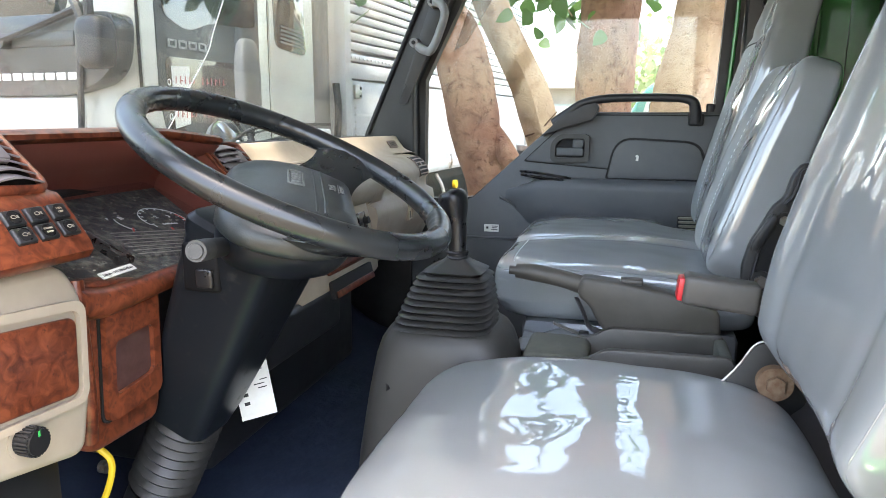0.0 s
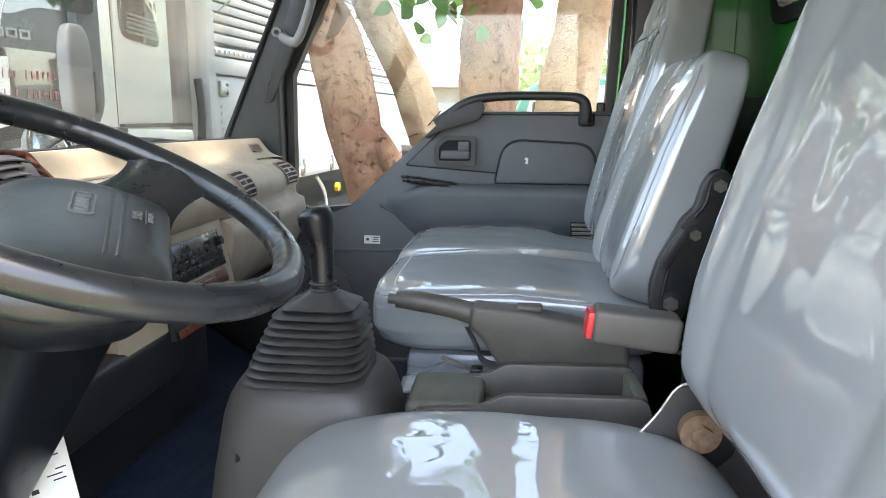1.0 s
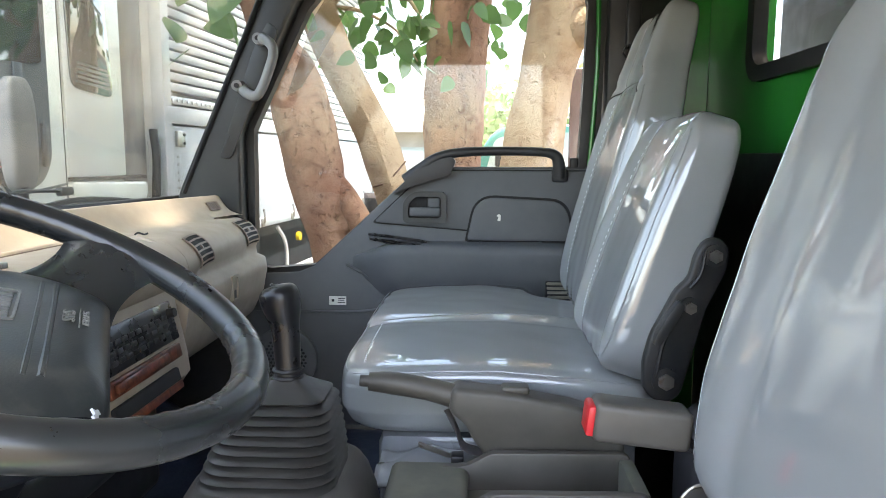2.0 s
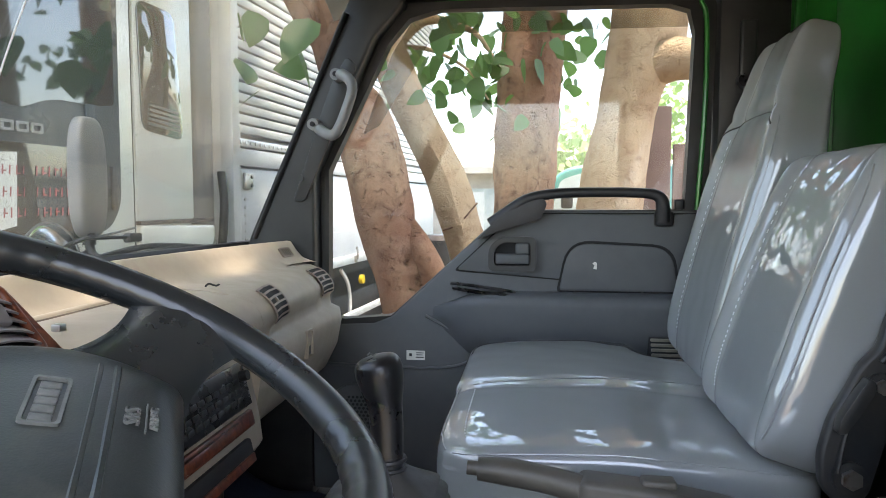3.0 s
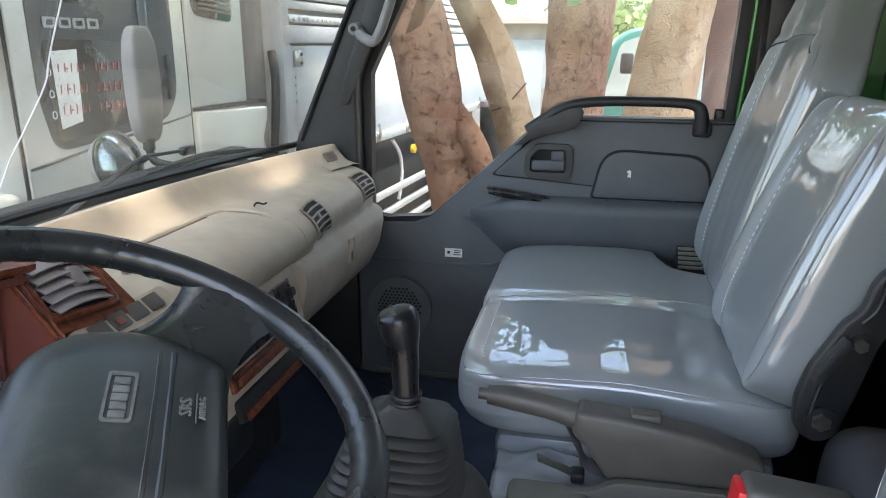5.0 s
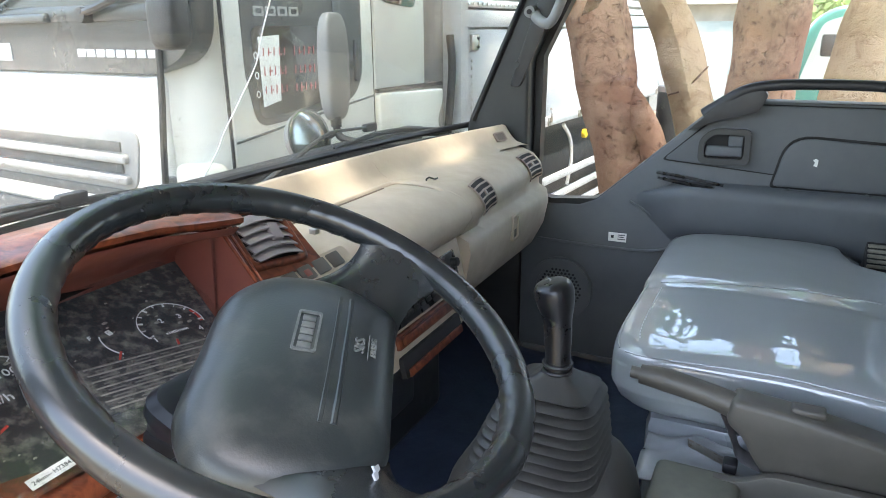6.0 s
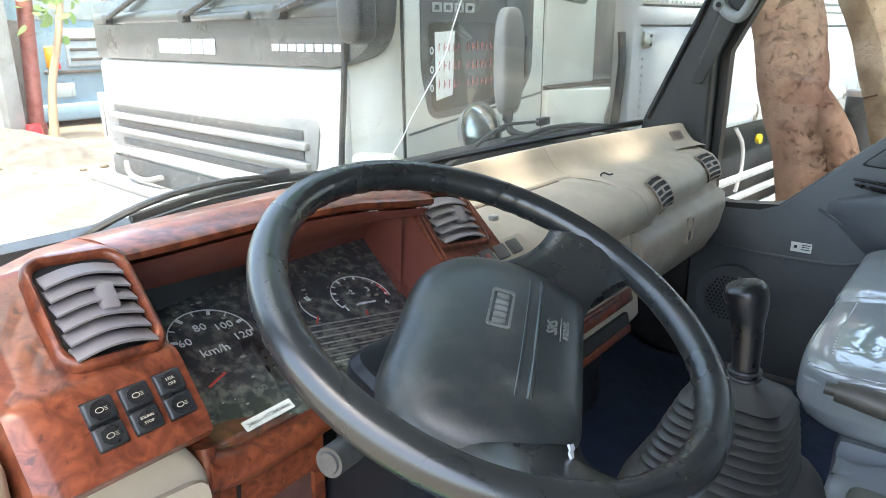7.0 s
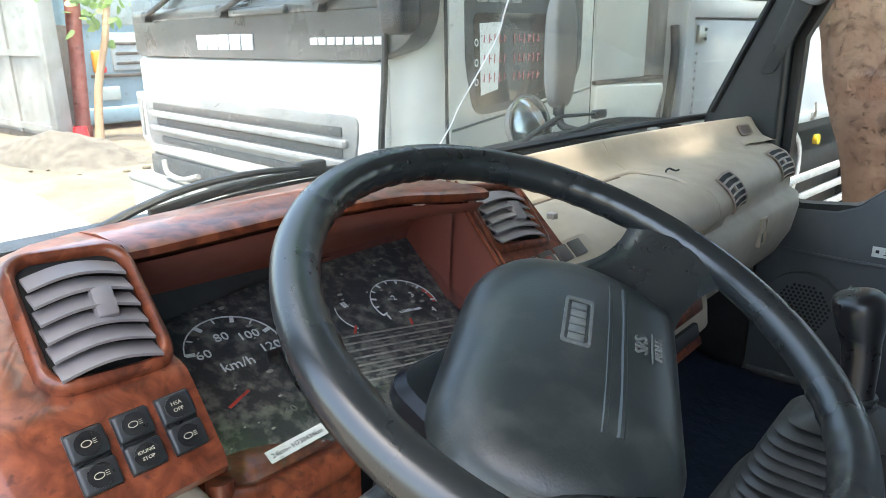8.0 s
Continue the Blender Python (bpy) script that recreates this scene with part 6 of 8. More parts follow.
    part("tongue", tube([(0.195, 0.02, 0.510), (0.215, 0.022, 0.502), (0.245, 0.02, 0.492), (0.25, 0.02, 0.486)], 0.011, 8, 5, 0.12), "steel", b, "steel belt tongue")
    part("tongue_grip", box((0.243, 0.008, 0.482), (0.262, 0.032, 0.497), 0.003), "black", b)
    # recliner of the folding middle backrest
    r = thing("backrest_hinge", "black steel recliner hinge of the middle backrest", "hinge", (0.55, 0.02, 0.55))
    o = [(0.532, 0.588), (0.552, 0.580), (0.573, 0.592), (0.588, 0.650), (0.604, 0.720), (0.632, 0.780), (0.634, 0.806), (0.618, 0.824), (0.598, 0.820), (0.586, 0.800), (0.578, 0.765), (0.560, 0.748), (0.548, 0.722), (0.528, 0.682), (0.518, 0.640), (0.520, 0.604)]
    part("side_plate", plate(rounded(o, 0.010, 4), 1, 0.018, 0.036, 0.005, 3), "steel_dark", r)
    part("pressed_rib", tube([(0.536, 0.016, 0.622), (0.545, 0.016, 0.672), (0.562, 0.016, 0.712)], 0.005, 8, 5, 0.6), "steel_dark", r)
    part("pressed_rib", tube([(0.598, 0.016, 0.806), (0.592, 0.016, 0.772), (0.578, 0.016, 0.752)], 0.005, 8, 5, 0.6), "steel_dark", r)
    o = [(0.560, 0.738), (0.568, 0.728), (0.562, 0.712), (0.548, 0.690), (0.536, 0.672), (0.528, 0.672), (0.530, 0.688), (0.545, 0.715)]
    part("lever", plate(rounded(o, 0.006, 3), 1, -0.004, 0.012, 0.004), "steel_dark", r)
    for x, z, q in ((0.610, 0.798, 0.010), (0.579, 0.724, 0.009), (0.550, 0.616, 0.012)):
        part("bolt", cyl((x, 0.006, z), (x, 0.017, z), q, q * 0.96, n=6), "steel", r, "hexagon bolt")
        part("washer", cyl((x, 0.012, z), (x, 0.018, z), q * 1.6, n=20), "steel_dark", r)
    # driver's recliner with a rusty bolt
    r = thing("driver_recliner", "steel seat recliner with a rusty pivot bolt", "hinge", (0.52, -0.235, 0.5))
    o = [(0.43, 0.475), (0.482, 0.545), (0.505, 0.585), (0.54, 0.592), (0.575, 0.56), (0.58, 0.505), (0.555, 0.48), (0.50, 0.475)]
    part("side_plate", plate(rounded(o, 0.012, 4), 1, -0.256, -0.248, 0.003), "steel_dark", r)
    part("edge_flange", tube([(0.425, -0.257, 0.478), (0.480, -0.257, 0.545), (0.505, -0.257, 0.585), (0.53, -0.257, 0.592)], 0.0018, 8, 5), "steel", r)
    part("pivot_bolt", cyl((0.532, -0.272, 0.534), (0.532, -0.252, 0.534), 0.024, n=24), "rust", r, "rusty round pivot")
    part("pivot_head", cyl((0.532, -0.280, 0.534), (0.532, -0.270, 0.534), 0.013, n=6), "rust", r)
    # ribbed rubber piece behind the bench by the door
    s = thing("seat_vent_panel", "olive and black ribbed panel between bench seat and door", "panel", (0.505, 0.84, 0.545))
    for k in range(5):
        z = 0.614 - 0.0115 * k
        part("rib", box((0.457 + 0.001 * k, 0.803, z - 0.0034), (0.570, 0.850, z + 0.0034), 0.002), "rib_olive", s, "dusty olive rib")
    part("backing", box((0.455, 0.809, 0.535), (0.572, 0.866, 0.620), 0.003), "dark", s)
    # belt anchor on the rear pillar, coat clip on the rear wall
    a = thing("belt_guide", "black seat belt guide on the rear pillar", "seat belt", (0.66, 0.835, 1.25))
    part("slider", box((0.64, 0.818, 1.18), (0.675, 0.838, 1.33), 0.006, 3), "black", a)
    part("knob", cyl((0.645, 0.80, 1.195), (0.645, 0.822, 1.195), 0.014, n=16), "gloss_black", a)
    part("webbing", box((0.646, 0.812, 0.62), (0.69, 0.8155, 1.20)), "belt", a)
    c = thing("tool_clip", "pale plastic tool clip on the rear wall", "clip", (0.845, 0.42, 0.62))
    for y in (0.40, 0.44):
        part("jaw", tube([(0.83, y - 0.012, 0.66), (0.815, y - 0.016, 0.645), (0.83, y, 0.628), (0.815, y + 0.016, 0.645), (0.83, y + 0.012, 0.66)], 0.005, 8, 5), "beige", c)
    part("plate", box((0.832, 0.385, 0.575), (0.846, 0.455, 0.64), 0.004), "beige", c)
    b = thing("jack_bag", "grey woven bag behind the seats", "bag", (0.70, 0.05, FLOOR))
    def fb(u, v, w):
        return (0.71 + 0.10 * u + 0.01 * math.sin(5 * v), 0.06 + 0.13 * v, 0.36 + 0.17 * w + 0.02 * math.sin(3 * v + u))
    part("bag_body", pillow((1, 1, 1), 8, 5, fb), "belt", b)
    # sun visor with its label
    v = thing("sun_visor", "beige folded sun visor with a printed caution label", "sun visor", (-0.08, 0.5, 1.43))
    mv = pose(-0.10, 0.47, 1.435, 0, -14, 0)
    part("visor_pad", place(pillow((1, 1, 1), 6, 5, lambda u, w, h: (0.085 * u, 0.30 * w, 0.012 * h)), mv), "headliner", v)
    lab = part("label", place(box((-0.066, 0.03, -0.0145), (0.052, 0.285, -0.0125)), mv), "label_cream", v, "cream label with small print")
    bm = bmesh.new()
    for k in range(8):
        for j in range(2):
            add_box(bm, (-0.056 + 0.0125 * k, 0.045 + 0.115 * j, -0.0152), (-0.052 + 0.0125 * k, 0.140 + 0.112 * j, -0.0147))
    part("print", place(bm, mv), "ink", lab)
    part("stripe", place(box((0.042, 0.032, -0.0152), (0.051, 0.283, -0.0147)), mv), "lens", lab)
    part("bracket", tube([(-0.02, 0.78, 1.455), (-0.01, 0.775, 1.43), (0.0, 0.765, 1.425), (0.012, 0.75, 1.44)], 0.010, 10, 5), "headliner", v)
    return g


M["pocket_black"] = mat("shaded_pocket_black", (0.006, 0.006, 0.007), 0.6, spec=0.15)
M["stalk_grey"] = mat("dull_grey_plastic", (0.022, 0.023, 0.024), 0.4, color2=(0.06, 0.06, 0.058), scale=40)
M["handle_grey"] = mat("grey_handle_plastic", (0.17, 0.175, 0.175), 0.4, color2=(0.2, 0.205, 0.2), scale=30, rough2=0.5)
M["label_cream"] = mat("cream_label", (0.6, 0.5, 0.3), 0.6, color2=(0.5, 0.42, 0.26), scale=40)

build_instrument_panel()
build_lower_panel()
build_centre_stack_fittings()
build_cab_fittings()


# ---- outside ----
M["dirt"] = mat("pale_dirt", (0.165, 0.138, 0.102), 0.95, color2=(0.10, 0.083, 0.060), scale=1.3, detail=10, bump=0.6, bump_scale=6)


def build_ground():
    n = 60
    bm = bmesh.new()
    xs = [-140, -60] + list(np.linspace(-20, 10, n)) + [60, 140]
    ys = [-140, -60] + list(np.linspace(-10, 20, n)) + [60, 140]
    rows = [[bm.verts.new((x, y, GROUND + (0.05 * noise.noise(Vector((x * 0.5, y * 0.5, 0))) + 0.02 * noise.noise(Vector((x * 2.3, y * 2.3, 3)))) * (abs(x) < 30 and abs(y) < 30))) for y in ys] for x in xs]
    for a, b in zip(rows, rows[1:]):
        for i in range(len(ys) - 1):
            bm.faces.new((a[i], b[i], b[i + 1], a[i + 1]))
    structure("ground", bm, "dirt", "pale sunlit dirt and gravel yard", "ground")


build_ground()

# the white truck stands across the nose of the cab, turned by five degrees
TM = pose(-1.2, 0.58, 0, 0, 0, -5)


def tb(lo, hi, bevel=0.0, seg=2):
    return place(box(lo, hi, bevel, seg), TM)


def wheel_at(parent, x, y, r, w):
    """A road wheel with its axle along the truck's width."""
    t = part("wheel", place(cyl((x - w, y, GROUND + r), (x, y, GROUND + r), r, n=36), TM), "tyre", parent, "dusty black tyre")
    part("rim", place(cyl((x - 0.02, y, GROUND + r), (x + 0.012, y, GROUND + r), r * 0.58, r * 0.52, 30), TM), "alu", t, "grey steel rim")


def build_white_truck():
    t = thing("white_truck", "large white cab-over truck, dusty, parked alongside", "truck", (-2.3, 1.5, GROUND))
    # cab shell: stacked outlines, narrower at the roof
    bm = bmesh.new()
    rings = []
    for z, inset, fr in ((0.36, 0.02, 0.02), (0.50, 0.0, 0.0), (0.84, 0.0, 0.0), (1.12, 0.004, 0.015), (1.6, 0.03, 0.10), (2.1, 0.06, 0.20), (2.3, 0.12, 0.30), (2.36, 0.25, 0.45)):
        rings.append([(x, y, z) for x, y in rounded([(-2.12 + inset, fr), (-inset, fr), (-inset, 1.15), (-2.12 + inset, 1.15)], [0.24, 0.24, 0.04, 0.04], 8)])
    add_loft(bm, rings)
    part("cab_shell", place(bm, TM), "cream_paint", t, "white cab shell, the side's shade put into its colour")
    # front: grille with bars, white surround, dark panel, windscreen, bumper
    part("front_panel", tb((-1.98, -0.020, 0.50), (-0.16, 0.05, 0.955), 0.03, 3), "white_paint", t, "white front panel")
    o = rounded([(-1.93, 0.55), (-0.31, 0.60), (-0.27, 0.79), (-1.95, 0.79)], 0.05, 4)
    g = part("grille", place(plate(o, 1, -0.028, 0.0, 0.004), TM), "grille_grey", t, "grey grille")
    for k, z in enumerate((0.635, 0.70)):
        part("grille_bar", tb((-1.86, -0.050, z - 0.014), (-0.33, -0.02, z + 0.014), 0.008, 3), "grille_bar", g, "pale grille bar")
    for z in (0.585, 0.668, 0.735):
        part("grille_mesh", tb((-1.84 + (0.735 - z) * 0.4, -0.034, z - 0.016), (-0.36, -0.026, z + 0.016), 0.004), "leafy_dark", g, "dark leaf-littered slot")
    part("corner_vane", place(plate(rounded([(-2.04, 0.56), (-1.985, 0.55), (-1.965, 0.79), (-2.06, 0.79)], 0.02, 4), 1, -0.02, 0.03, 0.004), TM), "white_paint", t)
    part("corner_slot", place(plate(rounded([(-2.025, 0.585), (-1.995, 0.58), (-1.985, 0.765), (-2.04, 0.765)], 0.012, 4), 1, -0.026, -0.018), TM), "grille_grey", t)
    dp = part("name_panel", place(plate(rounded([(-1.97, 0.955), (-0.16, 0.952), (0.0, 1.02), (0.02, 1.20), (-1.97, 1.20)], [0.05, 0.12, 0.1, 0.05, 0.03], 6), 1, -0.024, 0.06, 0.006), TM), "dark_garnish", t, "dark panel with pale emblem bars")
    for x0, x1, z, h, n in ((-1.32, -0.87, 1.012, 0.055, 5), (-0.51, -0.135, 1.012, 0.022, 8)):
        for k in range(n):
            w = (x1 - x0) / n
            part("emblem", tb((x0 + w * k + 0.004, -0.029, z - h / 2), (x0 + w * (k + 1) - 0.006, -0.023, z + h / 2), 0.002), "white", dp, "pale emblem block")
    part("windscreen", place(plate(rounded([(-1.90, 1.16), (-0.22, 1.16), (-0.24, 1.95), (-1.88, 1.95)], 0.12, 5), 1, -0.005, 0.12, 0.004), TM @ Matrix.Shear("XZ", 4, (0.0, 0.0))), "truck_glass", t, "windscreen")
    part("cowl", tb((-1.95, -0.03, 1.10), (-0.14, 0.02, 1.15), 0.01), "dark_garnish", t)
    for x in (-1.75, -1.05, -0.42):
        w = part("wiper", place(tube([(x, -0.05, 1.125), (x + 0.12, -0.055, 1.15), (x + 0.36, -0.04, 1.22)], 0.012, 8, 5), TM), "black", t, "black wiper")
        part("wiper_pivot", place(cyl((x, -0.06, 1.12), (x, -0.01, 1.12), 0.022, n=14), TM), "black", w)
    part("wiper_motor_bar", tb((-1.0, -0.05, 1.10), (-0.62, -0.02, 1.13), 0.01, 3), "dark_garnish", t)
    part("corner_mirror", place(pillow((1, 1, 1), 6, 4, lambda u, v, w: (0.02 + 0.05 * u, -0.10 + 0.04 * v, 1.10 + 0.075 * w)), TM), "black", t, "black corner mirror")
    part("mirror_stay", place(tube([(-0.12, -0.02, 1.20), (-0.05, -0.10, 1.22), (0.01, -0.11, 1.15), (0.0, -0.1, 1.50)], 0.014, 8, 6), TM), "black", t)
    part("hose", place(tube([(-0.12, -0.03, 1.1), (-0.13, -0.035, 0.9), (-0.145, -0.04, 0.75), (-0.16, -0.04, 0.6)], 0.010, 8, 6), TM), "black", t)
    part("bumper", tb((-2.10, -0.10, 0.02), (-0.05, 0.2, 0.40), 0.06, 4), "white_paint", t, "white bumper")
    part("bumper_gap", tb((-1.98, -0.02, 0.40), (-0.1, 0.1, 0.50), 0.01), "leafy_dark", t, "dark gap with hoses above the bumper")
    part("bumper_lip", tb((-2.08, -0.11, 0.365), (-0.2, 0.05, 0.405), 0.015, 3), "grille_grey", t)
    part("gap_hose", place(tube([(-1.75, -0.05, 0.49), (-1.7, -0.06, 0.44), (-1.55, -0.06, 0.43), (-1.4, -0.05, 0.46)], 0.012, 8, 5), TM), "grille_bar", t)
    part("corner_panel", tb((-0.15, -0.02, 0.42), (-0.005, 0.085, 0.70), 0.03, 3), "cream_paint", t)
    part("lamp_slot", tb((-0.19, -0.032, 0.50), (-0.15, 0.0, 0.66), 0.006), "grille_grey", t)
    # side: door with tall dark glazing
    d = part("door", tb((-0.02, 0.095, 0.42), (0.006, 0.785, 1.95), 0.004), "cream_paint", t, "white door, the side's shade put into its colour")
    part("door_shut_line", tb((-0.004, 0.084, 0.42), (0.001, 0.093, 1.95)), "dark", t)
    part("door_shut_line", tb((-0.004, 0.787, 0.42), (0.001, 0.795, 1.95)), "dark", t)
    part("door_crease", place(tube([(0.006, 0.1, 0.755), (0.006, 0.45, 0.80), (0.006, 0.78, 0.84)], 0.004, 8, 4), TM), "dark_garnish", d)
    o = rounded([(0.19, 0.79), (0.40, 0.805), (0.66, 0.84), (0.715, 0.92), (0.72, 1.90), (0.155, 1.90), (0.155, 0.95)], [0.05, 0.02, 0.05, 0.04, 0.05, 0.05, 0.03], 5)
    gz = part("door_glazing", place(plate(o, 0, 0.004, 0.010), TM), "dark_garnish", d, "dark door glazing surround")
    o = rounded([(0.185, 1.22), (0.30, 1.17), (0.42, 1.215), (0.62, 1.22), (0.69, 1.23), (0.69, 1.87), (0.185, 1.87)], [0.03, 0.06, 0.05, 0.02, 0.02, 0.04, 0.04], 5)
    part("upper_glass", place(plate(o, 0, 0.009, 0.013), TM), "truck_glass", gz, "side window mirroring leaves")
    o = rounded([(0.20, 0.815), (0.40, 0.83), (0.62, 0.865), (0.62, 1.085), (0.185, 1.085)], 0.03, 5)
    part("lower_glass", place(plate(o, 0, 0.009, 0.013), TM), "truck_glass", gz, "lower peep window with red marker writing")
    part("paper_sheet", place(plate([(0.215, 0.85), (0.29, 0.865), (0.30, 1.06), (0.21, 1.055)], 0, 0.0132, 0.0145), TM), "paper", gz, "white sheet behind the glass")
    rn = random.Random(3)
    for z in (1.012, 0.955, 0.90):
        for k in range(12):
            if k == 5:
                continue
            y, h = 0.225 + 0.0225 * k, rn.uniform(0.020, 0.028)
            part("marker_stroke", place(plate([(y, z - h / 2), (y + 0.004, z - h / 2), (y + 0.006, z + h / 2), (y + 0.002, z + h / 2)], 0, 0.0146, 0.0156), TM), "redink", gz)
            if k % 2:
                zz = z + rn.uniform(-0.4, 0.4) * h
                part("marker_stroke", place(plate([(y, zz - 0.002), (y + 0.014, zz - 0.002), (y + 0.014, zz + 0.002), (y, zz + 0.002)], 0, 0.0146, 0.0156), TM), "redink", gz)
        part("marker_ring", place(ring_plate([(0.195 + 0.008 * math.cos(a), z - 0.01 + 0.011 * math.sin(a)) for a in np.linspace(0, 6.2, 14)], [(0.195 + 0.0055 * math.cos(a), z - 0.01 + 0.008 * math.sin(a)) for a in np.linspace(0, 6.2, 14)], 0, 0.0146, 0.0156), TM), "white", gz)
    for k in range(4):
        part("emblem", place(ring_plate([(0.20 + 0.05 * k + u, 1.128 + w) for u, w in rounded([(0, -0.014), (0.042, -0.014), (0.042, 0.014), (0, 0.014)], 0.006, 3)],
                                        [(0.20 + 0.05 * k + u, 1.128 + w) for u, w in rounded([(0.009, -0.007), (0.034, -0.007), (0.034, 0.007), (0.009, 0.007)], 0.003, 3)], 0, 0.012, 0.016), TM), "pale_grey", gz, "grey emblem block")
    part("glass_divider", tb((0.008, 0.56, 0.86), (0.016, 0.60, 1.22), 0.003), "dark_garnish", gz)
    part("door_handle", tb((0.008, 0.665, 0.90), (0.022, 0.685, 1.04), 0.005), "black", d)
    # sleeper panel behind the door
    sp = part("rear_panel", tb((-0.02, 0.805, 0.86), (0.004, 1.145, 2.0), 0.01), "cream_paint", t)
    o = rounded([(0.835, 1.17), (1.075, 1.15), (1.03, 1.60), (0.82, 1.60)], 0.045, 5)
    part("sleeper_window", place(plate(o, 0, 0.003, 0.010, 0.002), TM), "truck_glass", sp, "dark sleeper window")
    for k in range(5):
        part("vent_louver", place(plate([(0.862 + 0.002 * k, 1.19 + 0.016 * k), (1.05 - 0.003 * k, 1.178 + 0.016 * k), (1.05 - 0.003 * k, 1.186 + 0.016 * k), (0.862 + 0.002 * k, 1.198 + 0.016 * k)], 0, 0.008, 0.016), TM), "dark_garnish", sp)
    part("step_fairing", place(plate(rounded([(0.80, 0.42), (1.25, 0.42), (1.27, 0.62), (1.22, 0.70), (1.27, 0.80), (1.26, 0.835), (0.80, 0.85)], 0.02, 4), 0, -0.05, 0.02, 0.01, 3), TM), "cream_paint", t)
    part("fairing_shadow_gap", tb((-0.03, 0.80, 0.848), (0.018, 1.26, 0.862)), "dark", t)
    part("red_reflector", tb((0.004, 0.22, 0.545), (0.014, 0.40, 0.60), 0.004), "red", d, "red lamp below the door")
    # duct between cab and box
    part("intake_stack", tb((-0.25, 1.19, 0.4), (-0.03, 1.38, 2.2), 0.05, 4), "dark_grey_paint", t, "grey air intake stack")
    part("stack_pipe", place(tube([(-0.02, 1.36, 0.6), (0.0, 1.37, 0.9), (-0.01, 1.37, 1.05)], 0.018, 10, 5), TM), "black", t)
    for y in (0.95, 4.55):
        wheel_at(t, -0.02, y, 0.46, 0.28)
    part("chassis_rail", tb((-0.75, 0.9, 0.05), (-0.55, 5.1, 0.30)), "black", t)
    part("under_gear", tb((-0.6, 1.3, -0.1), (-0.12, 4.0, 0.46), 0.02), "black", t, "black tanks under the box")
    for k, y in enumerate((2.45, 2.75)):
        part("air_tank", place(cyl((-0.25, y, 0.36), (-0.25, y + 0.24, 0.36), 0.10, n=24), TM), "steel_dark", t)
    part("white_pipe", place(tube([(-0.04, 2.82, 0.50), (-0.02, 2.90, 0.40), (-0.02, 2.93, 0.25), (-0.03, 2.9, 0.1)], 0.012, 8, 5), TM), "alu", t)
    part("yellow_tag", place(cyl((-0.01, 3.10, 0.41), (0.015, 3.10, 0.41), 0.030, n=18), TM), "yellow", t, "yellow disc")
    for z in (0.205, 0.085, -0.035):
        part("side_guard_rail", tb((-0.012, 2.0, z - 0.021), (0.018, 4.3, z + 0.021), 0.006), "alu", t, "white side guard rail")
    for y in (2.3, 4.1):
        part("guard_post", tb((-0.03, y - 0.02, -0.08), (-0.012, y + 0.02, 0.46)), "alu", t)
    part("red_lamp", tb((0.0, 2.30, 0.50), (0.02, 2.33, 0.53), 0.004), "red", t)


def build_truck_box():
    b = thing("truck_box_body", "white ribbed box body of the big truck", "truck body", (-2.2, 5.0, 0.30))
    part("front_wall", tb((-2.15, 1.44, 0.52), (-0.02, 1.52, 2.6)), "box_white", b)
    part("roof", tb((-2.15, 1.44, 2.6), (0.0, 5.2, 2.66)), "box_white", b)
    part("lower_panel", tb((-0.05, 1.50, 0.585), (0.0, 5.2, 1.07), 0.004), "box_white", b, "white hinged side panel")
    part("bottom_rail", tb((-0.06, 1.46, 0.53), (0.012, 5.2, 0.585), 0.006), "alu", b, "aluminium bottom rail")
    part("waist_rail", tb((-0.05, 1.46, 1.08), (0.012, 5.2, 1.155), 0.006), "box_white", b)
    part("upper_rail", tb((-0.05, 1.46, 1.165), (0.008, 5.2, 1.20), 0.006), "alu", b)
    part("corner_post", tb((-0.05, 1.435, 0.53), (0.010, 1.50, 2.6), 0.006), "box_white", b)
    part("inner_skin", tb((-0.10, 1.52, 0.53), (-0.06, 5.2, 2.6)), "box_white", b)
    part("floor_frame", tb((-2.1, 1.5, 0.30), (-0.12, 5.1, 0.55)), "black", b)
    for k in range(30):
        z = 1.222 + 0.0455 * k
        part("louver", tb((-0.045, 1.50, z), (0.004, 5.2, z + 0.036), 0.004), "box_white", b)
    for k in range(60):
        part("rivet", place(cyl((0.010, 1.50 + 0.045 * k, 1.182), (0.016, 1.50 + 0.045 * k, 1.182), 0.008, n=8), TM), "alu", b)
    for y in (1.56,):
        h = part("hinge", tb((0.0, y - 0.03, 0.98), (0.016, y + 0.035, 1.05), 0.004), "steel", b, "steel hinge")
        for z in (0.995, 1.033):
            part("hinge_bolt", place(cyl((0.014, y + 0.02, z), (0.022, y + 0.02, z), 0.007, n=8), TM), "steel_dark", h)
    for k in range(10):
        part("rivet", place(cyl((0.0, 1.545, 0.62 + 0.035 * k), (0.006, 1.545, 0.62 + 0.035 * k), 0.006, n=8), TM), "steel", b)
    for y in (2.46, 2.95, 3.9, 4.8):
        l = part("latch", tb((0.010, y - 0.018, 0.535), (0.022, y + 0.018, 0.58), 0.003), "steel", b, "steel drop-side latch")
        part("latch_hook", place(tube([(0.026, y, 0.555), (0.03, y, 0.60), (0.022, y + 0.004, 0.635)], 0.008, 8, 4), TM), "steel", l)
    for z in (0.74, 0.90):
        part("panel_groove", tb((-0.001, 1.55, z - 0.003), (0.0012, 5.2, z + 0.003)), "alu", b)


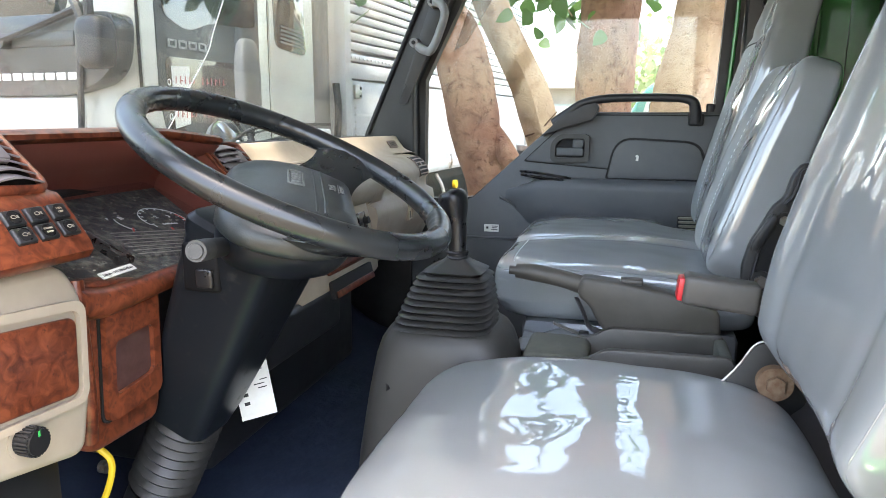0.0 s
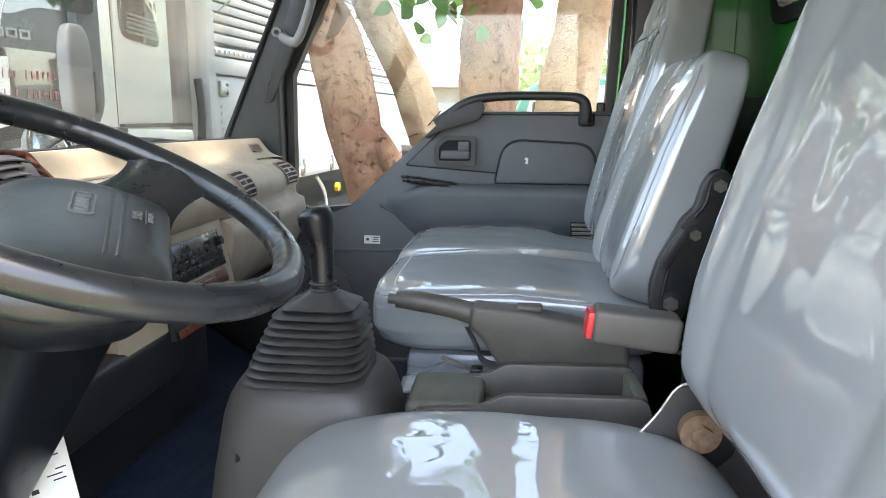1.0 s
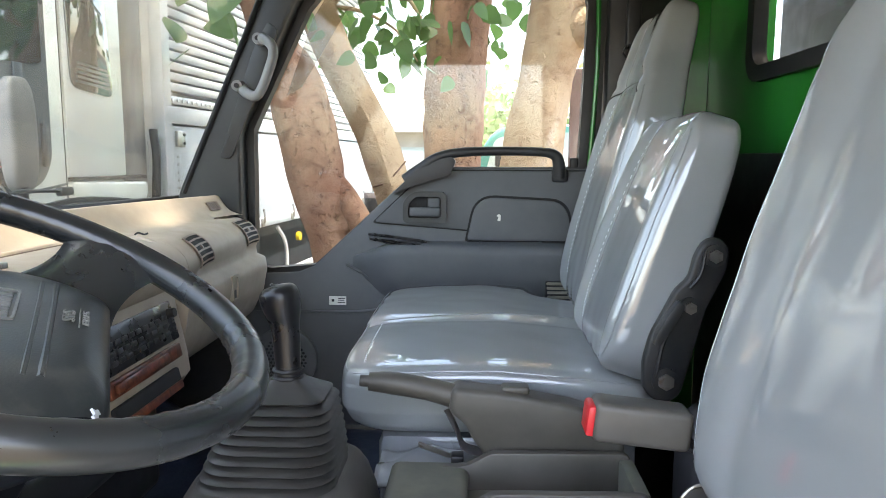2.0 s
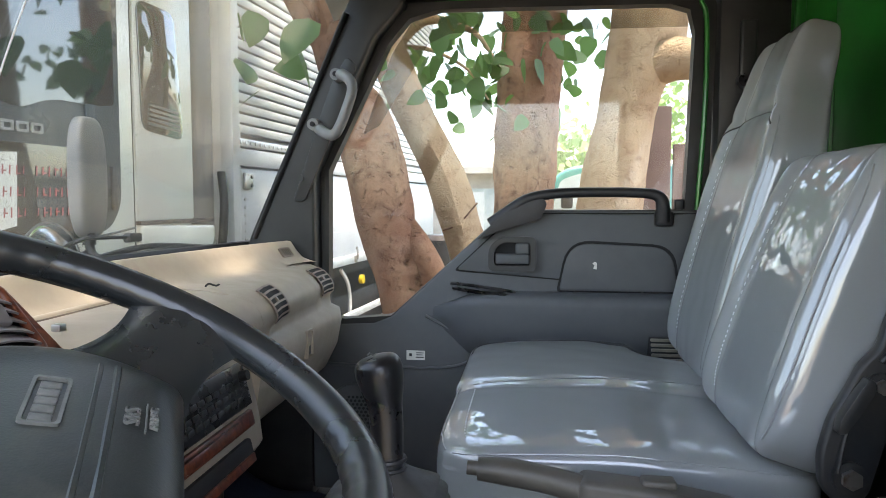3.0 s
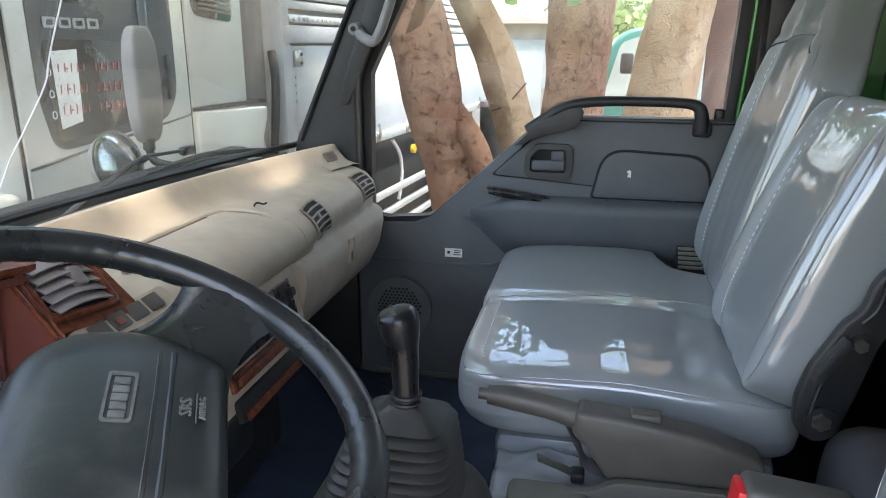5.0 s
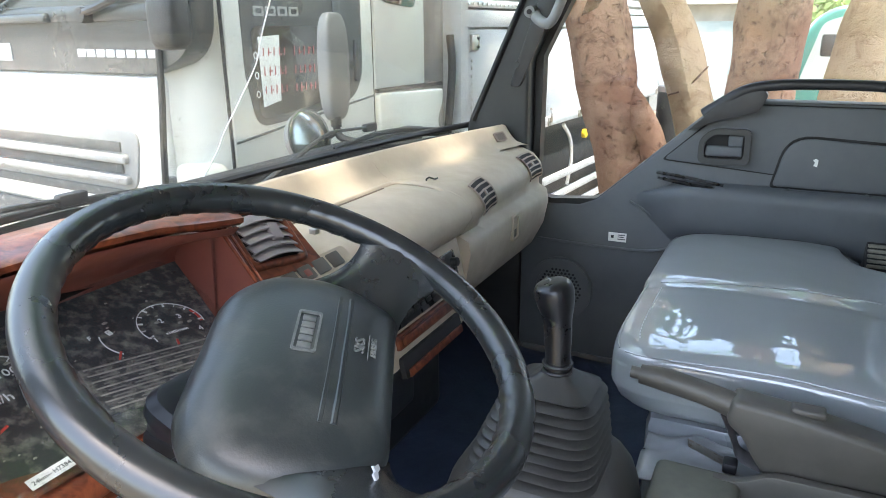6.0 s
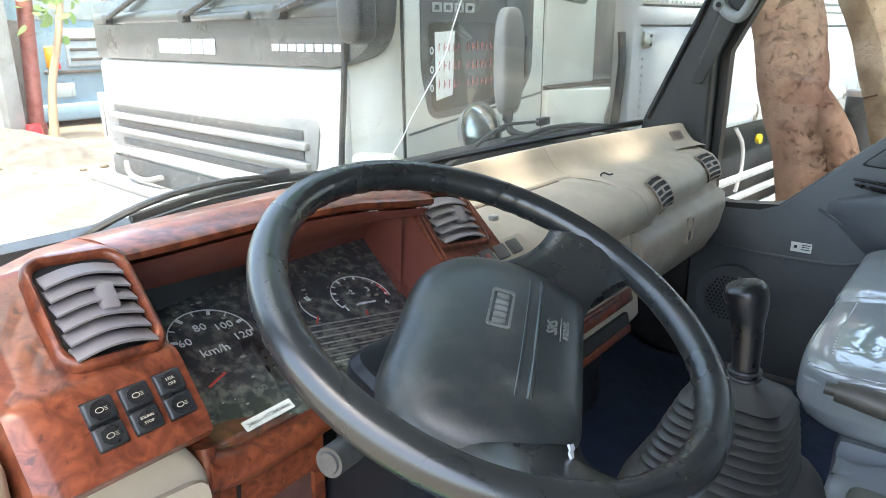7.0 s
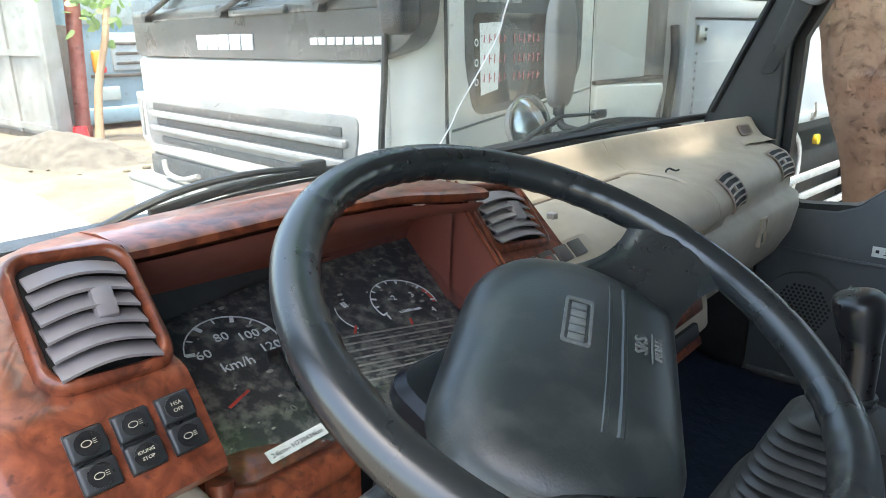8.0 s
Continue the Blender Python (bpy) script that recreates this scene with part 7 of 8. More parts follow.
M["pale_grey"] = mat("worn_silver_print", (0.30, 0.31, 0.31), 0.5, color2=(0.24, 0.245, 0.24), scale=60)
M["grille_grey"] = mat("grey_grille_plastic", (0.20, 0.205, 0.205), 0.5, color2=(0.27, 0.27, 0.26), scale=14, rough2=0.65)
M["grille_bar"] = mat("pale_grille_plastic", (0.30, 0.305, 0.305), 0.45, color2=(0.22, 0.22, 0.215), scale=14)
M["leafy_dark"] = mat("dark_slot_with_litter", (0.085, 0.086, 0.083), 0.8, color2=(0.30, 0.29, 0.26), scale=60, detail=6, mix=(0.55, 0.78))
M["truck_glass"] = mat("dusty_truck_glass", (0.02, 0.03, 0.033), 0.04, color2=(0.07, 0.08, 0.08), scale=5, detail=8, mix=(0.45, 0.8), spec=1.0, coat=1.0)
M["dark_grey_paint"] = mat("weathered_grey_paint", (0.12, 0.12, 0.115), 0.5, color2=(0.2, 0.195, 0.18), scale=4, detail=7, stretch=(3, 3, 0.5))
build_white_truck()
build_truck_box()


# ---- mirror and wipers of our own cab ----
def build_own_mirror():
    m = thing("side_mirror", "grey plastic side mirror on a bent black arm", "mirror", (-0.70, 0.55, 0.80))
    part("mirror_head", pillow((1, 1, 1), 8, 5, lambda u, v, w: (-0.782 + 0.022 * u * (1 - 0.2 * w * w), 0.612 + 0.048 * v * (1 - 0.18 * abs(w) ** 3), 0.982 + 0.132 * w)), "mirror_grey", m, "grey mirror housing")
    part("arm", tube([(-0.775, 0.60, 0.86), (-0.772, 0.598, 0.828), (-0.755, 0.60, 0.805), (-0.70, 0.64, 0.79), (-0.62, 0.70, 0.785), (-0.52, 0.80, 0.80)], 0.010, 10, 6), "black", m, "bent black arm")
    part("knuckle", cyl((-0.775, 0.60, 0.835), (-0.775, 0.60, 0.862), 0.014, n=14), "black", m)
    r = thing("round_under_mirror", "round convex front under-mirror in a grey shell", "mirror", (-0.75, 0.45, 0.8))
    d = Vector((0.96, -0.10, 0.22)).normalized()
    c = Vector((-0.800, 0.515, 0.815))
    part("shell", cyl(tuple(c - d * 0.022), tuple(c + d * 0.004), 0.064, 0.075, 32), "mirror_grey", r, "grey shell")
    part("convex_glass", place(pillow((1, 1, 1), 8, 2, lambda u, v, w: (0.070 * u, 0.070 * v, 0.008 * max(w, 0))), Matrix.Translation(c + d * 0.004) @ d.to_track_quat("Z", "Y").to_matrix().to_4x4()), "chrome_dusty", r, "dusty convex mirror glass")
    part("stay", tube([tuple(c - d * 0.02), (-0.81, 0.55, 0.815), (-0.79, 0.58, 0.81), (-0.775, 0.60, 0.822)], 0.007, 8, 5), "black", r)
    for pts, blade in (([(-0.705, 0.00, 0.720), (-0.655, 0.10, 0.765), (-0.622, 0.22, 0.822), (-0.600, 0.31, 0.862), (-0.592, 0.38, 0.864), (-0.588, 0.46, 0.860)], [(-0.618, 0.36, 0.822), (-0.598, 0.52, 0.838), (-0.578, 0.68, 0.828), (-0.562, 0.80, 0.812)]),
                       ([(-0.630, -0.72, 0.760), (-0.598, -0.60, 0.822), (-0.588, -0.50, 0.855), (-0.592, -0.40, 0.862), (-0.602, -0.29, 0.854)], [(-0.600, -0.52, 0.836), (-0.606, -0.40, 0.846), (-0.616, -0.24, 0.842), (-0.622, -0.05, 0.822)])):
        w = thing("windshield_wiper", "black windshield wiper resting on the lower windshield", "wiper", pts[0], group="wipers")
        part("wiper_arm", tube(pts, [0.009, 0.008, 0.007, 0.006, 0.005, 0.005][:len(pts)], 8, 6, 0.7), "black", w)
        part("blade_bridge", tube(blade, 0.0045, 8, 6, 1.4), "black", w)
        part("blade_rubber", tube([(x + 0.008, y, z - 0.011) for x, y, z in blade], 0.003, 6, 6, 2.0), "black", w, "rubber blade")
        p = Vector(pts[-1])
        part("wiper_hinge", box(tuple(p - Vector((0.008, 0.022, 0.009))), tuple(p + Vector((0.008, 0.022, 0.009))), 0.004), "black", w)
    c = thing("wiper_cowl", "black wiper cowl below the windshield", "cowl", (-0.62, 0, 0.70))
    bm = bmesh.new()
    add_loft(bm, [[(windshield_x(y, 0.79) - 0.012, y, 0.795), (windshield_x(y, 0.79) - 0.10, y, 0.735), (windshield_x(y, 0.79) - 0.12, y, 0.60), (windshield_x(y, 0.79) - 0.06, y, 0.60)] for y in np.linspace(-0.9, 0.9, 15)])
    part("cowl_panel", bm, "black", c)


M["mirror_grey"] = mat("weathered_grey_plastic", (0.11, 0.115, 0.115), 0.45, color2=(0.16, 0.16, 0.155), scale=12, rough2=0.62)
M["chrome_dusty"] = mat("dusty_mirror", (0.55, 0.57, 0.56), 0.05, metal=1.0, color2=(0.30, 0.31, 0.30), rough2=0.25, scale=22, detail=8)
build_own_mirror()


# ---- trees ----
def trunk(name, pts, r, material, label, lumps=0.08, n=22, seed=1, knots=()):
    t = thing(name, label, "tree", (pts[0][0], pts[0][1], GROUND))
    path = smooth_path(pts, 14)
    rings = []
    for i, p in enumerate(path):
        f = i / 14
        j = min(int(f), len(r) - 2)
        rad = r[j] + (r[j + 1] - r[j]) * (f - j)
        ring = []
        for k in range(n):
            a = 2 * math.pi * k / n
            q = Vector((math.cos(a), math.sin(a), 0))
            w = 1 + 1.8 * lumps * noise.noise(Vector((q.x * 1.3, q.y * 1.3, p.z * 1.3 + seed * 7))) + lumps * noise.noise(Vector((q.x * 4, q.y * 4, p.z * 6 + seed * 3)))
            v = p + q * rad * w
            for kp, kr, kd in knots:
                dd = (v - Vector(kp)).length
                if dd < kr:
                    v = v + q * kd * (1 - (dd / kr) ** 2)
            ring.append(v)
        rings.append(ring)
    bm = bmesh.new()
    add_loft(bm, rings)
    part("trunk", bm, material, t)
    return t


def leaf_mesh(bm, p, d, side, L, curl=0.15):
    """One heart-shaped leaf from its stalk end p along d."""
    d, side = d.normalized(), side.normalized()
    nr = d.cross(side).normalized()
    outline = ((0.0, 0.0), (0.06, 0.30), (0.30, 0.40), (0.62, 0.30), (0.86, 0.12), (1.0, 0.0))
    mid = [bm.verts.new(p + d * L * u - nr * L * curl * u * u) for u, _ in outline]
    for s in (1, -1):
        edge = [bm.verts.new(p + d * L * u + side * L * w * s - nr * L * curl * (u * u + 0.4 * w)) for u, w in outline[1:-1]]
        edge = [mid[0]] + edge + [mid[-1]]
        for i in range(len(edge) - 1):
            vs = [mid[i], mid[i + 1], edge[i + 1], edge[i]]
            vs = list(dict.fromkeys(vs))
            if len(vs) > 2:
                bm.faces.new(vs if s > 0 else vs[::-1])


def crown(parent, name, seed, count, centre, spread, size, material="leaf", droop=0.7, label=""):
    rn = random.Random(seed)
    bm = bmesh.new()
    clumps = [Vector((rn.gauss(centre[0], spread[0]), rn.gauss(centre[1], spread[1]), rn.gauss(centre[2], spread[2]))) for _ in range(max(3, count // 14))]
    for _ in range(count):
        c = rn.choice(clumps)
        p = c + Vector((rn.gauss(0, 1), rn.gauss(0, 1), rn.gauss(0, 0.8))) * size * 1.5
        d = Vector((rn.gauss(0, 1), rn.gauss(0, 1), rn.gauss(-droop, 0.5)))
        side = d.cross(Vector((rn.gauss(0, 1), rn.gauss(0, 1), rn.gauss(0, 1)))).normalized()
        leaf_mesh(bm, p, d, side, size * rn.uniform(0.6, 1.25), rn.uniform(0.05, 0.3))
    return part(name, bm, material, parent, label)


def limb(parent, pts, r0, r1, material):
    n = len(pts)
    part("limb", tube(pts, [r0 + (r1 - r0) * i / (n - 1) for i in range(n)], 10, 6), material, parent)


def build_trees():
    a = trunk("tree", [(-0.20, 1.97, GROUND), (-0.26, 1.96, 0.0), (-0.295, 1.95, 0.40), (-0.338, 1.95, 0.60), (-0.392, 1.95, 0.80), (-0.450, 1.95, 1.10), (-0.522, 1.95, 1.33), (-0.62, 1.95, 1.55), (-0.92, 1.95, 2.6)],
              [0.17, 0.13, 0.108, 0.108, 0.122, 0.126, 0.108, 0.080, 0.055], "bark_red", "leaning reddish-brown tree trunk with a split", seed=1,
              knots=(((-0.285, 1.85, 0.70), 0.05, -0.03), ((-0.27, 1.85, 0.60), 0.05, -0.035), ((-0.25, 1.85, 0.50), 0.05, -0.035), ((-0.33, 1.84, 0.95), 0.035, 0.010), ((-0.47, 1.83, 0.90), 0.03, 0.009)))
    part("split_stem", tube([(-0.32, 1.94, 0.86), (-0.268, 1.92, 0.77), (-0.213, 1.92, 0.66), (-0.172, 1.92, 0.52), (-0.125, 1.94, 0.25), (-0.07, 1.97, -0.1), (-0.02, 2.0, GROUND)], [0.030, 0.048, 0.056, 0.054, 0.055, 0.062, 0.08], 16, 8), "bark_red", a, "second stem joining the trunk")
    limb(a, [(-0.60, 1.95, 1.50), (-0.70, 1.9, 1.62), (-0.78, 1.82, 1.8), (-0.9, 1.7, 2.2)], 0.045, 0.02, "bark_red")
    limb(a, [(-0.62, 1.93, 1.52), (-0.64, 1.85, 1.66), (-0.66, 1.79, 1.76), (-0.76, 1.75, 1.84)], 0.022, 0.006, "bark_red")
    crown(a, "crown", 11, 38, (-0.63, 1.78, 1.87), (0.09, 0.07, 0.05), 0.15, "leaf_back", droop=0.9, label="large heart-shaped green leaves")
    b = trunk("tree", [(0.22, 2.3, GROUND), (0.10, 2.3, 0.1), (-0.005, 2.3, 0.45), (-0.118, 2.3, 0.775), (-0.202, 2.3, 1.04), (-0.324, 2.3, 1.28), (-0.440, 2.3, 1.54), (-0.76, 2.3, 2.4)],
              [0.13, 0.105, 0.092, 0.088, 0.094, 0.090, 0.090, 0.065], "bark_tan", "slim leaning tan tree trunk with small knots", seed=2,
              knots=(((-0.13, 2.215, 0.83), 0.05, 0.018), ((-0.06, 2.22, 0.70), 0.04, 0.014), ((-0.30, 2.215, 1.18), 0.04, 0.012), ((-0.40, 2.215, 1.40), 0.03, -0.014), ((-0.34, 2.215, 1.46), 0.022, -0.012)))
    limb(b, [(-0.46, 2.3, 1.58), (-0.3, 2.4, 1.75), (-0.1, 2.5, 1.72), (0.0, 2.5, 1.60)], 0.03, 0.006, "bark_tan")
    limb(b, [(-0.42, 2.32, 1.62), (-0.28, 2.42, 1.62), (-0.12, 2.48, 1.54), (-0.02, 2.5, 1.40)], 0.012, 0.004, "bark_tan")
    part("vine", tube([(-0.20, 2.205, 0.80), (-0.13, 2.205, 0.83), (-0.05, 2.22, 0.92)], 0.004, 6, 5), "bark_dark", b, "thin dark vine")
    crown(b, "crown", 12, 120, (-0.15, 2.50, 1.60), (0.13, 0.10, 0.105), 0.105, "leaf_back", droop=1.1, label="hanging green leaves")
    c = trunk("tree", [(0.10, 2.7, GROUND), (0.115, 2.7, 0.4), (0.132, 2.7, 0.87), (0.152, 2.7, 1.27), (0.184, 2.7, 1.78), (0.26, 2.7, 3.2)],
              [0.20, 0.165, 0.150, 0.160, 0.158, 0.14], "bark_red", "upright reddish-brown tree trunk", seed=3, lumps=0.09)
    crown(c, "crown", 13, 44, (0.44, 2.62, 1.70), (0.07, 0.08, 0.07), 0.095, "leaf_back", droop=1.1, label="sparse green leaves")
    d = trunk("tree", [(0.47, 2.3, GROUND), (0.48, 2.3, 0.3), (0.518, 2.3, 0.88), (0.580, 2.3, 1.28), (0.640, 2.3, 1.52), (0.68, 2.3, 1.75), (0.78, 2.3, 3.0)],
              [0.2, 0.165, 0.139, 0.121, 0.150, 0.165, 0.13], "bark_tan", "thick smooth tan tree trunk with a knot hole", seed=4, lumps=0.06,
              knots=(((0.735, 2.16, 1.555), 0.045, -0.07),))
    limb(d, [(0.66, 2.28, 1.50), (0.75, 2.22, 1.515), (0.85, 2.16, 1.51), (1.0, 2.1, 1.58)], 0.105, 0.07, "bark_tan")
    # the crowns overhead that shade the cab
    for k, (t, cx, cy, cz, sx, sy, n) in enumerate(((a, -0.7, 1.0, 3.1, 0.6, 0.6, 900), (b, 0.0, 0.9, 3.3, 0.7, 0.6, 1000), (c, 0.8, 4.2, 4.2, 1.0, 0.9, 700), (d, 1.6, 1.6, 3.4, 0.6, 0.7, 600), (a, -0.35, -0.05, 3.0, 0.50, 0.42, 640), (c, 0.25, 1.9, 3.5, 0.5, 0.4, 500))):
        crown(t, "upper_crown", 20 + k, n, (cx, cy, cz), (sx, sy, 0.45), 0.13, label="leafy crown overhead")
        limb(t, [tuple(Vector((cx * 0.4, 2.2, 2.3))), (cx * 0.7, (cy + 2.2) / 2, 2.9), (cx, cy, cz)], 0.06, 0.02, "bark_tan")
    # far trees
    for k, (x, y, z, s) in enumerate(((0.75, 13.0, 1.2, 0.9), (3.4, 14.0, 1.8, 1.6), (-14.0, 9.0, 2.5, 1.5))):
        t = trunk("tree", [(x, y, GROUND), (x + 0.1, y, 0.6), (x + 0.2, y, z + 0.5)], [0.14, 0.1, 0.05], "bark_tan", "distant sunlit green tree", seed=9 + k)
        crown(t, "crown", 40 + k, 900, (x + 0.1, y, z + 0.4), (s * 0.5, s * 0.5, s * 0.38), 0.16, "leaf_far", label="green crown, sun and distance put into its pale colour")


M["bark_dark"] = mat("dark_vine", (0.10, 0.05, 0.03), 0.8)


def leaf_material(name, a, b, t):
    """Leaves let some light through."""
    m = mat(name, a, 0.42, color2=b, scale=9)
    nt = m.node_tree
    bs = nt.nodes["Principled BSDF"]
    tr = nt.nodes.new("ShaderNodeBsdfTranslucent")
    tr.inputs["Color"].default_value = (*t, 1)
    mx = nt.nodes.new("ShaderNodeMixShader")
    mx.inputs[0].default_value = 0.45
    nt.links.new(bs.outputs[0], mx.inputs[1])
    nt.links.new(tr.outputs[0], mx.inputs[2])
    nt.links.new(mx.outputs[0], nt.nodes["Material Output"].inputs["Surface"])
    return m


M["leaf"] = leaf_material("leaf_green", (0.045, 0.12, 0.03), (0.08, 0.19, 0.045), (0.16, 0.36, 0.05))
M["leaf_back"] = leaf_material("leaf_mid_green", (0.05, 0.11, 0.04), (0.075, 0.15, 0.055), (0.13, 0.26, 0.07))
# paler copy of the leaf greens; sun and distance are put into the colour
M["leaf_far"] = leaf_material("leaf_sunlit_pale_green", (0.13, 0.20, 0.08), (0.18, 0.26, 0.11), (0.26, 0.40, 0.14))
build_trees()


# ---- the yard beyond ----
def build_yard():
    t = thing("teal_truck", "small teal truck cab parked behind the trees", "truck", (0.6, 6.0, GROUND))
    o = rounded([(0.15, -0.35), (2.0, -0.35), (2.0, 1.22), (0.72, 1.24), (0.42, 1.20), (0.27, 0.95), (0.15, 0.50)], [0.05, 0.05, 0.1, 0.1, 0.15, 0.1, 0.05], 5)
    part("cab", plate(o, 1, 5.2, 6.8, 0.06, 3), "teal", t, "teal painted cab")
    o = rounded([(0.30, 0.66), (1.2, 0.66), (1.2, 1.16), (0.60, 1.16), (0.42, 1.10)], 0.05, 4)
    part("door_window", plate(o, 1, 5.19, 5.21), "pale_glass", t)
    part("mirror", box((0.42, 5.05, 0.86), (0.52, 5.10, 1.02), 0.02), "black", t)
    part("wheel", cyl((0.6, 5.2, GROUND + 0.4), (0.6, 5.45, GROUND + 0.4), 0.4, n=28), "tyre", t)
    part("wheel", cyl((1.7, 5.2, GROUND + 0.4), (1.7, 5.45, GROUND + 0.4), 0.4, n=28), "tyre", t)
    s = thing("blue_grey_board", "weathered blue-grey board leaning in the yard", "board", (-0.6, 7.0, GROUND))
    part("board", box((-0.80, 7.0, GROUND), (-0.35, 7.04, 1.02)), "board_grey", s)
    b = thing("brown_board", "brown boards standing behind the tan tree", "board", (0.95, 3.6, GROUND))
    for x0, x1, z in ((0.86, 1.02, 1.5), (1.035, 1.22, 1.27), (1.235, 1.4, 1.3)):
        part("board", box((x0, 3.6, GROUND), (x1, 3.63, z), 0.004), "brown_board", b)
    k = thing("dark_bin", "dark plastic drum beyond the trees", "drum", (-0.45, 4.4, GROUND))
    part("drum", cyl((-0.52, 4.6, GROUND), (-0.52, 4.6, 0.66), 0.11, n=24), "black", k)
    part("stripe", cyl((-0.52, 4.6, 0.62), (-0.52, 4.6, 0.66), 0.112, n=24), "grey_plastic", k)
    w = thing("white_building", "sun-bleached white building across the yard", "building", (-1, 16, GROUND))
    part("wall", box((-14, 16, GROUND), (16, 16.3, 1.55)), "wall_white", w)
    part("roof", box((-14.3, 15.6, 1.55), (16.3, 18, 1.7)), "wall_white", w)
    for x in (-6, -2, 2.2, 6):
        part("window", box((x, 15.97, 0.1), (x + 1.3, 16.01, 1.2)), "pale_glass", w)
    # left side: white shed, red post, thin tree, blue truck
    h = thing("white_shed", "white painted sheet metal shed", "shed", (-15, 4.2, GROUND))
    part("wall", box((-22, 4.0, -0.62), (-13.25, 4.15, 3.0)), "wall_white", h)
    part("base_course", box((-22, 3.98, GROUND - 0.05), (-13.2, 4.16, -0.62)), "concrete", h)
    for x in (-20.5, -18.7, -16.9, -15.1):
        part("batten", box((x, 3.96, -0.62), (x + 0.1, 4.0, 3.0)), "wall_white", h)
    for z in (-0.55, 0.8, 2.1):
        part("rail", box((-22, 3.955, z), (-13.3, 3.999, z + 0.12)), "wall_white", h)
    part("corner_post", box((-13.35, 3.9, GROUND), (-13.05, 4.16, 3.0), 0.02), "wall_white", h)
    p = thing("red_post", "faded red painted steel post", "post", (-13.4, 4.45, GROUND))
    part("post", cyl((-13.4, 4.45, GROUND), (-13.4, 4.72, 3.2), 0.13, n=20), "redpole", p)
    part("collar", cyl((-13.4, 4.455, -0.65), (-13.4, 4.475, -0.45), 0.16, n=20), "redpole", p)
    k = thing("metal_sheet", "dark weathered sheet standing behind the red post", "panel", (-14.6, 4.75, GROUND))
    part("sheet", place(box((-0.02, -0.19, 0.0), (0.02, 0.19, 2.1), 0.01), pose(-14.6, 4.62, GROUND, -6, 0, 0)), "weathered_dark", k)
    e = trunk("tree", [(-13.1, 4.60, GROUND), (-13.1, 4.72, 0.2), (-13.1, 5.0, 1.2), (-13.1, 5.25, 2.6)], [0.085, 0.07, 0.062, 0.045], "bark_tan", "thin pale young tree trunk", seed=6)
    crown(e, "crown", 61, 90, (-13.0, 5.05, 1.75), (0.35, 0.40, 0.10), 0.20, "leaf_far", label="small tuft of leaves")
    g = thing("blue_truck", "light blue truck with an amber indicator, parked", "truck", (-16.0, 6.2, GROUND))
    part("cab", box((-18.0, 5.12, -0.45), (-15.2, 7.6, 2.6), 0.15, 4), "blue_paint", g, "light blue cab")
    part("windscreen", box((-15.25, 5.4, 1.35), (-15.17, 7.3, 2.3), 0.04, 3), "pale_glass", g)
    part("grille", box((-15.25, 5.98, 0.42), (-15.15, 7.2, 1.20), 0.04, 3), "board_grey", g)
    for z in (0.55, 0.75, 0.95):
        part("grille_slot", box((-15.16, 6.05, z), (-15.13, 7.1, z + 0.06), 0.01), "weathered_dark", g)
    lamp = part("indicator", box((-15.25, 5.56, 0.40), (-15.12, 5.80, 0.85), 0.04, 3), "lens", g, "amber indicator")
    part("red_lens", box((-15.13, 5.62, 0.40), (-15.10, 5.80, 0.52), 0.01), "red", lamp)
    part("trim_line", box((-15.25, 5.5, 0.30), (-15.14, 7.4, 0.37), 0.01), "weathered_dark", g)
    part("headlamp", box((-15.25, 5.55, -0.18), (-15.14, 6.05, 0.12), 0.04, 3), "pale_glass", g)
    part("bumper", box((-15.4, 5.1, -0.65), (-15.08, 7.5, -0.30), 0.06, 3), "blue_paint", g)
    for y in (5.35, 7.3):
        part("wheel", cyl((-16.4, y - 0.18, GROUND + 0.42), (-16.4, y + 0.18, GROUND + 0.42), 0.42, n=24), "tyre", g)
    m = thing("rubble_mound", "heap of grey earth and rubble", "rubble", (-10.8, 3.2, GROUND))
    bm = bmesh.new()
    rings = []
    for i in range(21):
        a = i / 20
        x = -13.3 + 3.2 * a
        rings.append([(x, 3.45 + 0.12 * (x + 11.5) + 1.5 * (j / 12 - 0.5), GROUND - 0.02 + 0.42 * math.sin(a * math.pi) ** 0.7 * math.sin(j / 12 * math.pi) ** 0.7 * (1 + 0.35 * noise.noise(Vector((x * 2, j * 0.6, 1))))) for j in range(13)])
    add_loft(bm, rings, closed=False, caps=False)
    part("mound", bm, "concrete", m)
    rn = random.Random(5)
    for k in range(18):
        x, y, r = rn.uniform(-12.5, -9.5), rn.uniform(2.6, 4.2), rn.uniform(0.02, 0.055)
        q = thing("stone", "pale loose stone on the dirt", "stone", (x, y, GROUND), group="loose stones")
        part("rock", pillow((1, 1, 1), 2, 2.5, lambda u, v, w: (x + r * u, y + r * 1.2 * v, GROUND + 0.03 + r * 0.7 * w)), "dirt", q)
    r = thing("red_jug", "small red plastic jug by the post", "jug", (-12.3, 3.6, -0.5))
    part("jug", cyl((-13.0, 4.25, -0.60), (-13.0, 4.25, -0.42), 0.14, 0.11, 16), "red", r)
    # pale sheet laid on the ground to stand for white glare
    structure("glare_patch", plate([(-16, -6), (-5.5, -6), (-6.4, 1.75), (-7.2, 1.86), (-9.9, 2.1), (-16, 2.0)], 2, GROUND, GROUND + 0.06, 0.02), "slab", "pale ground sheet standing for a patch of white glare", "slab")


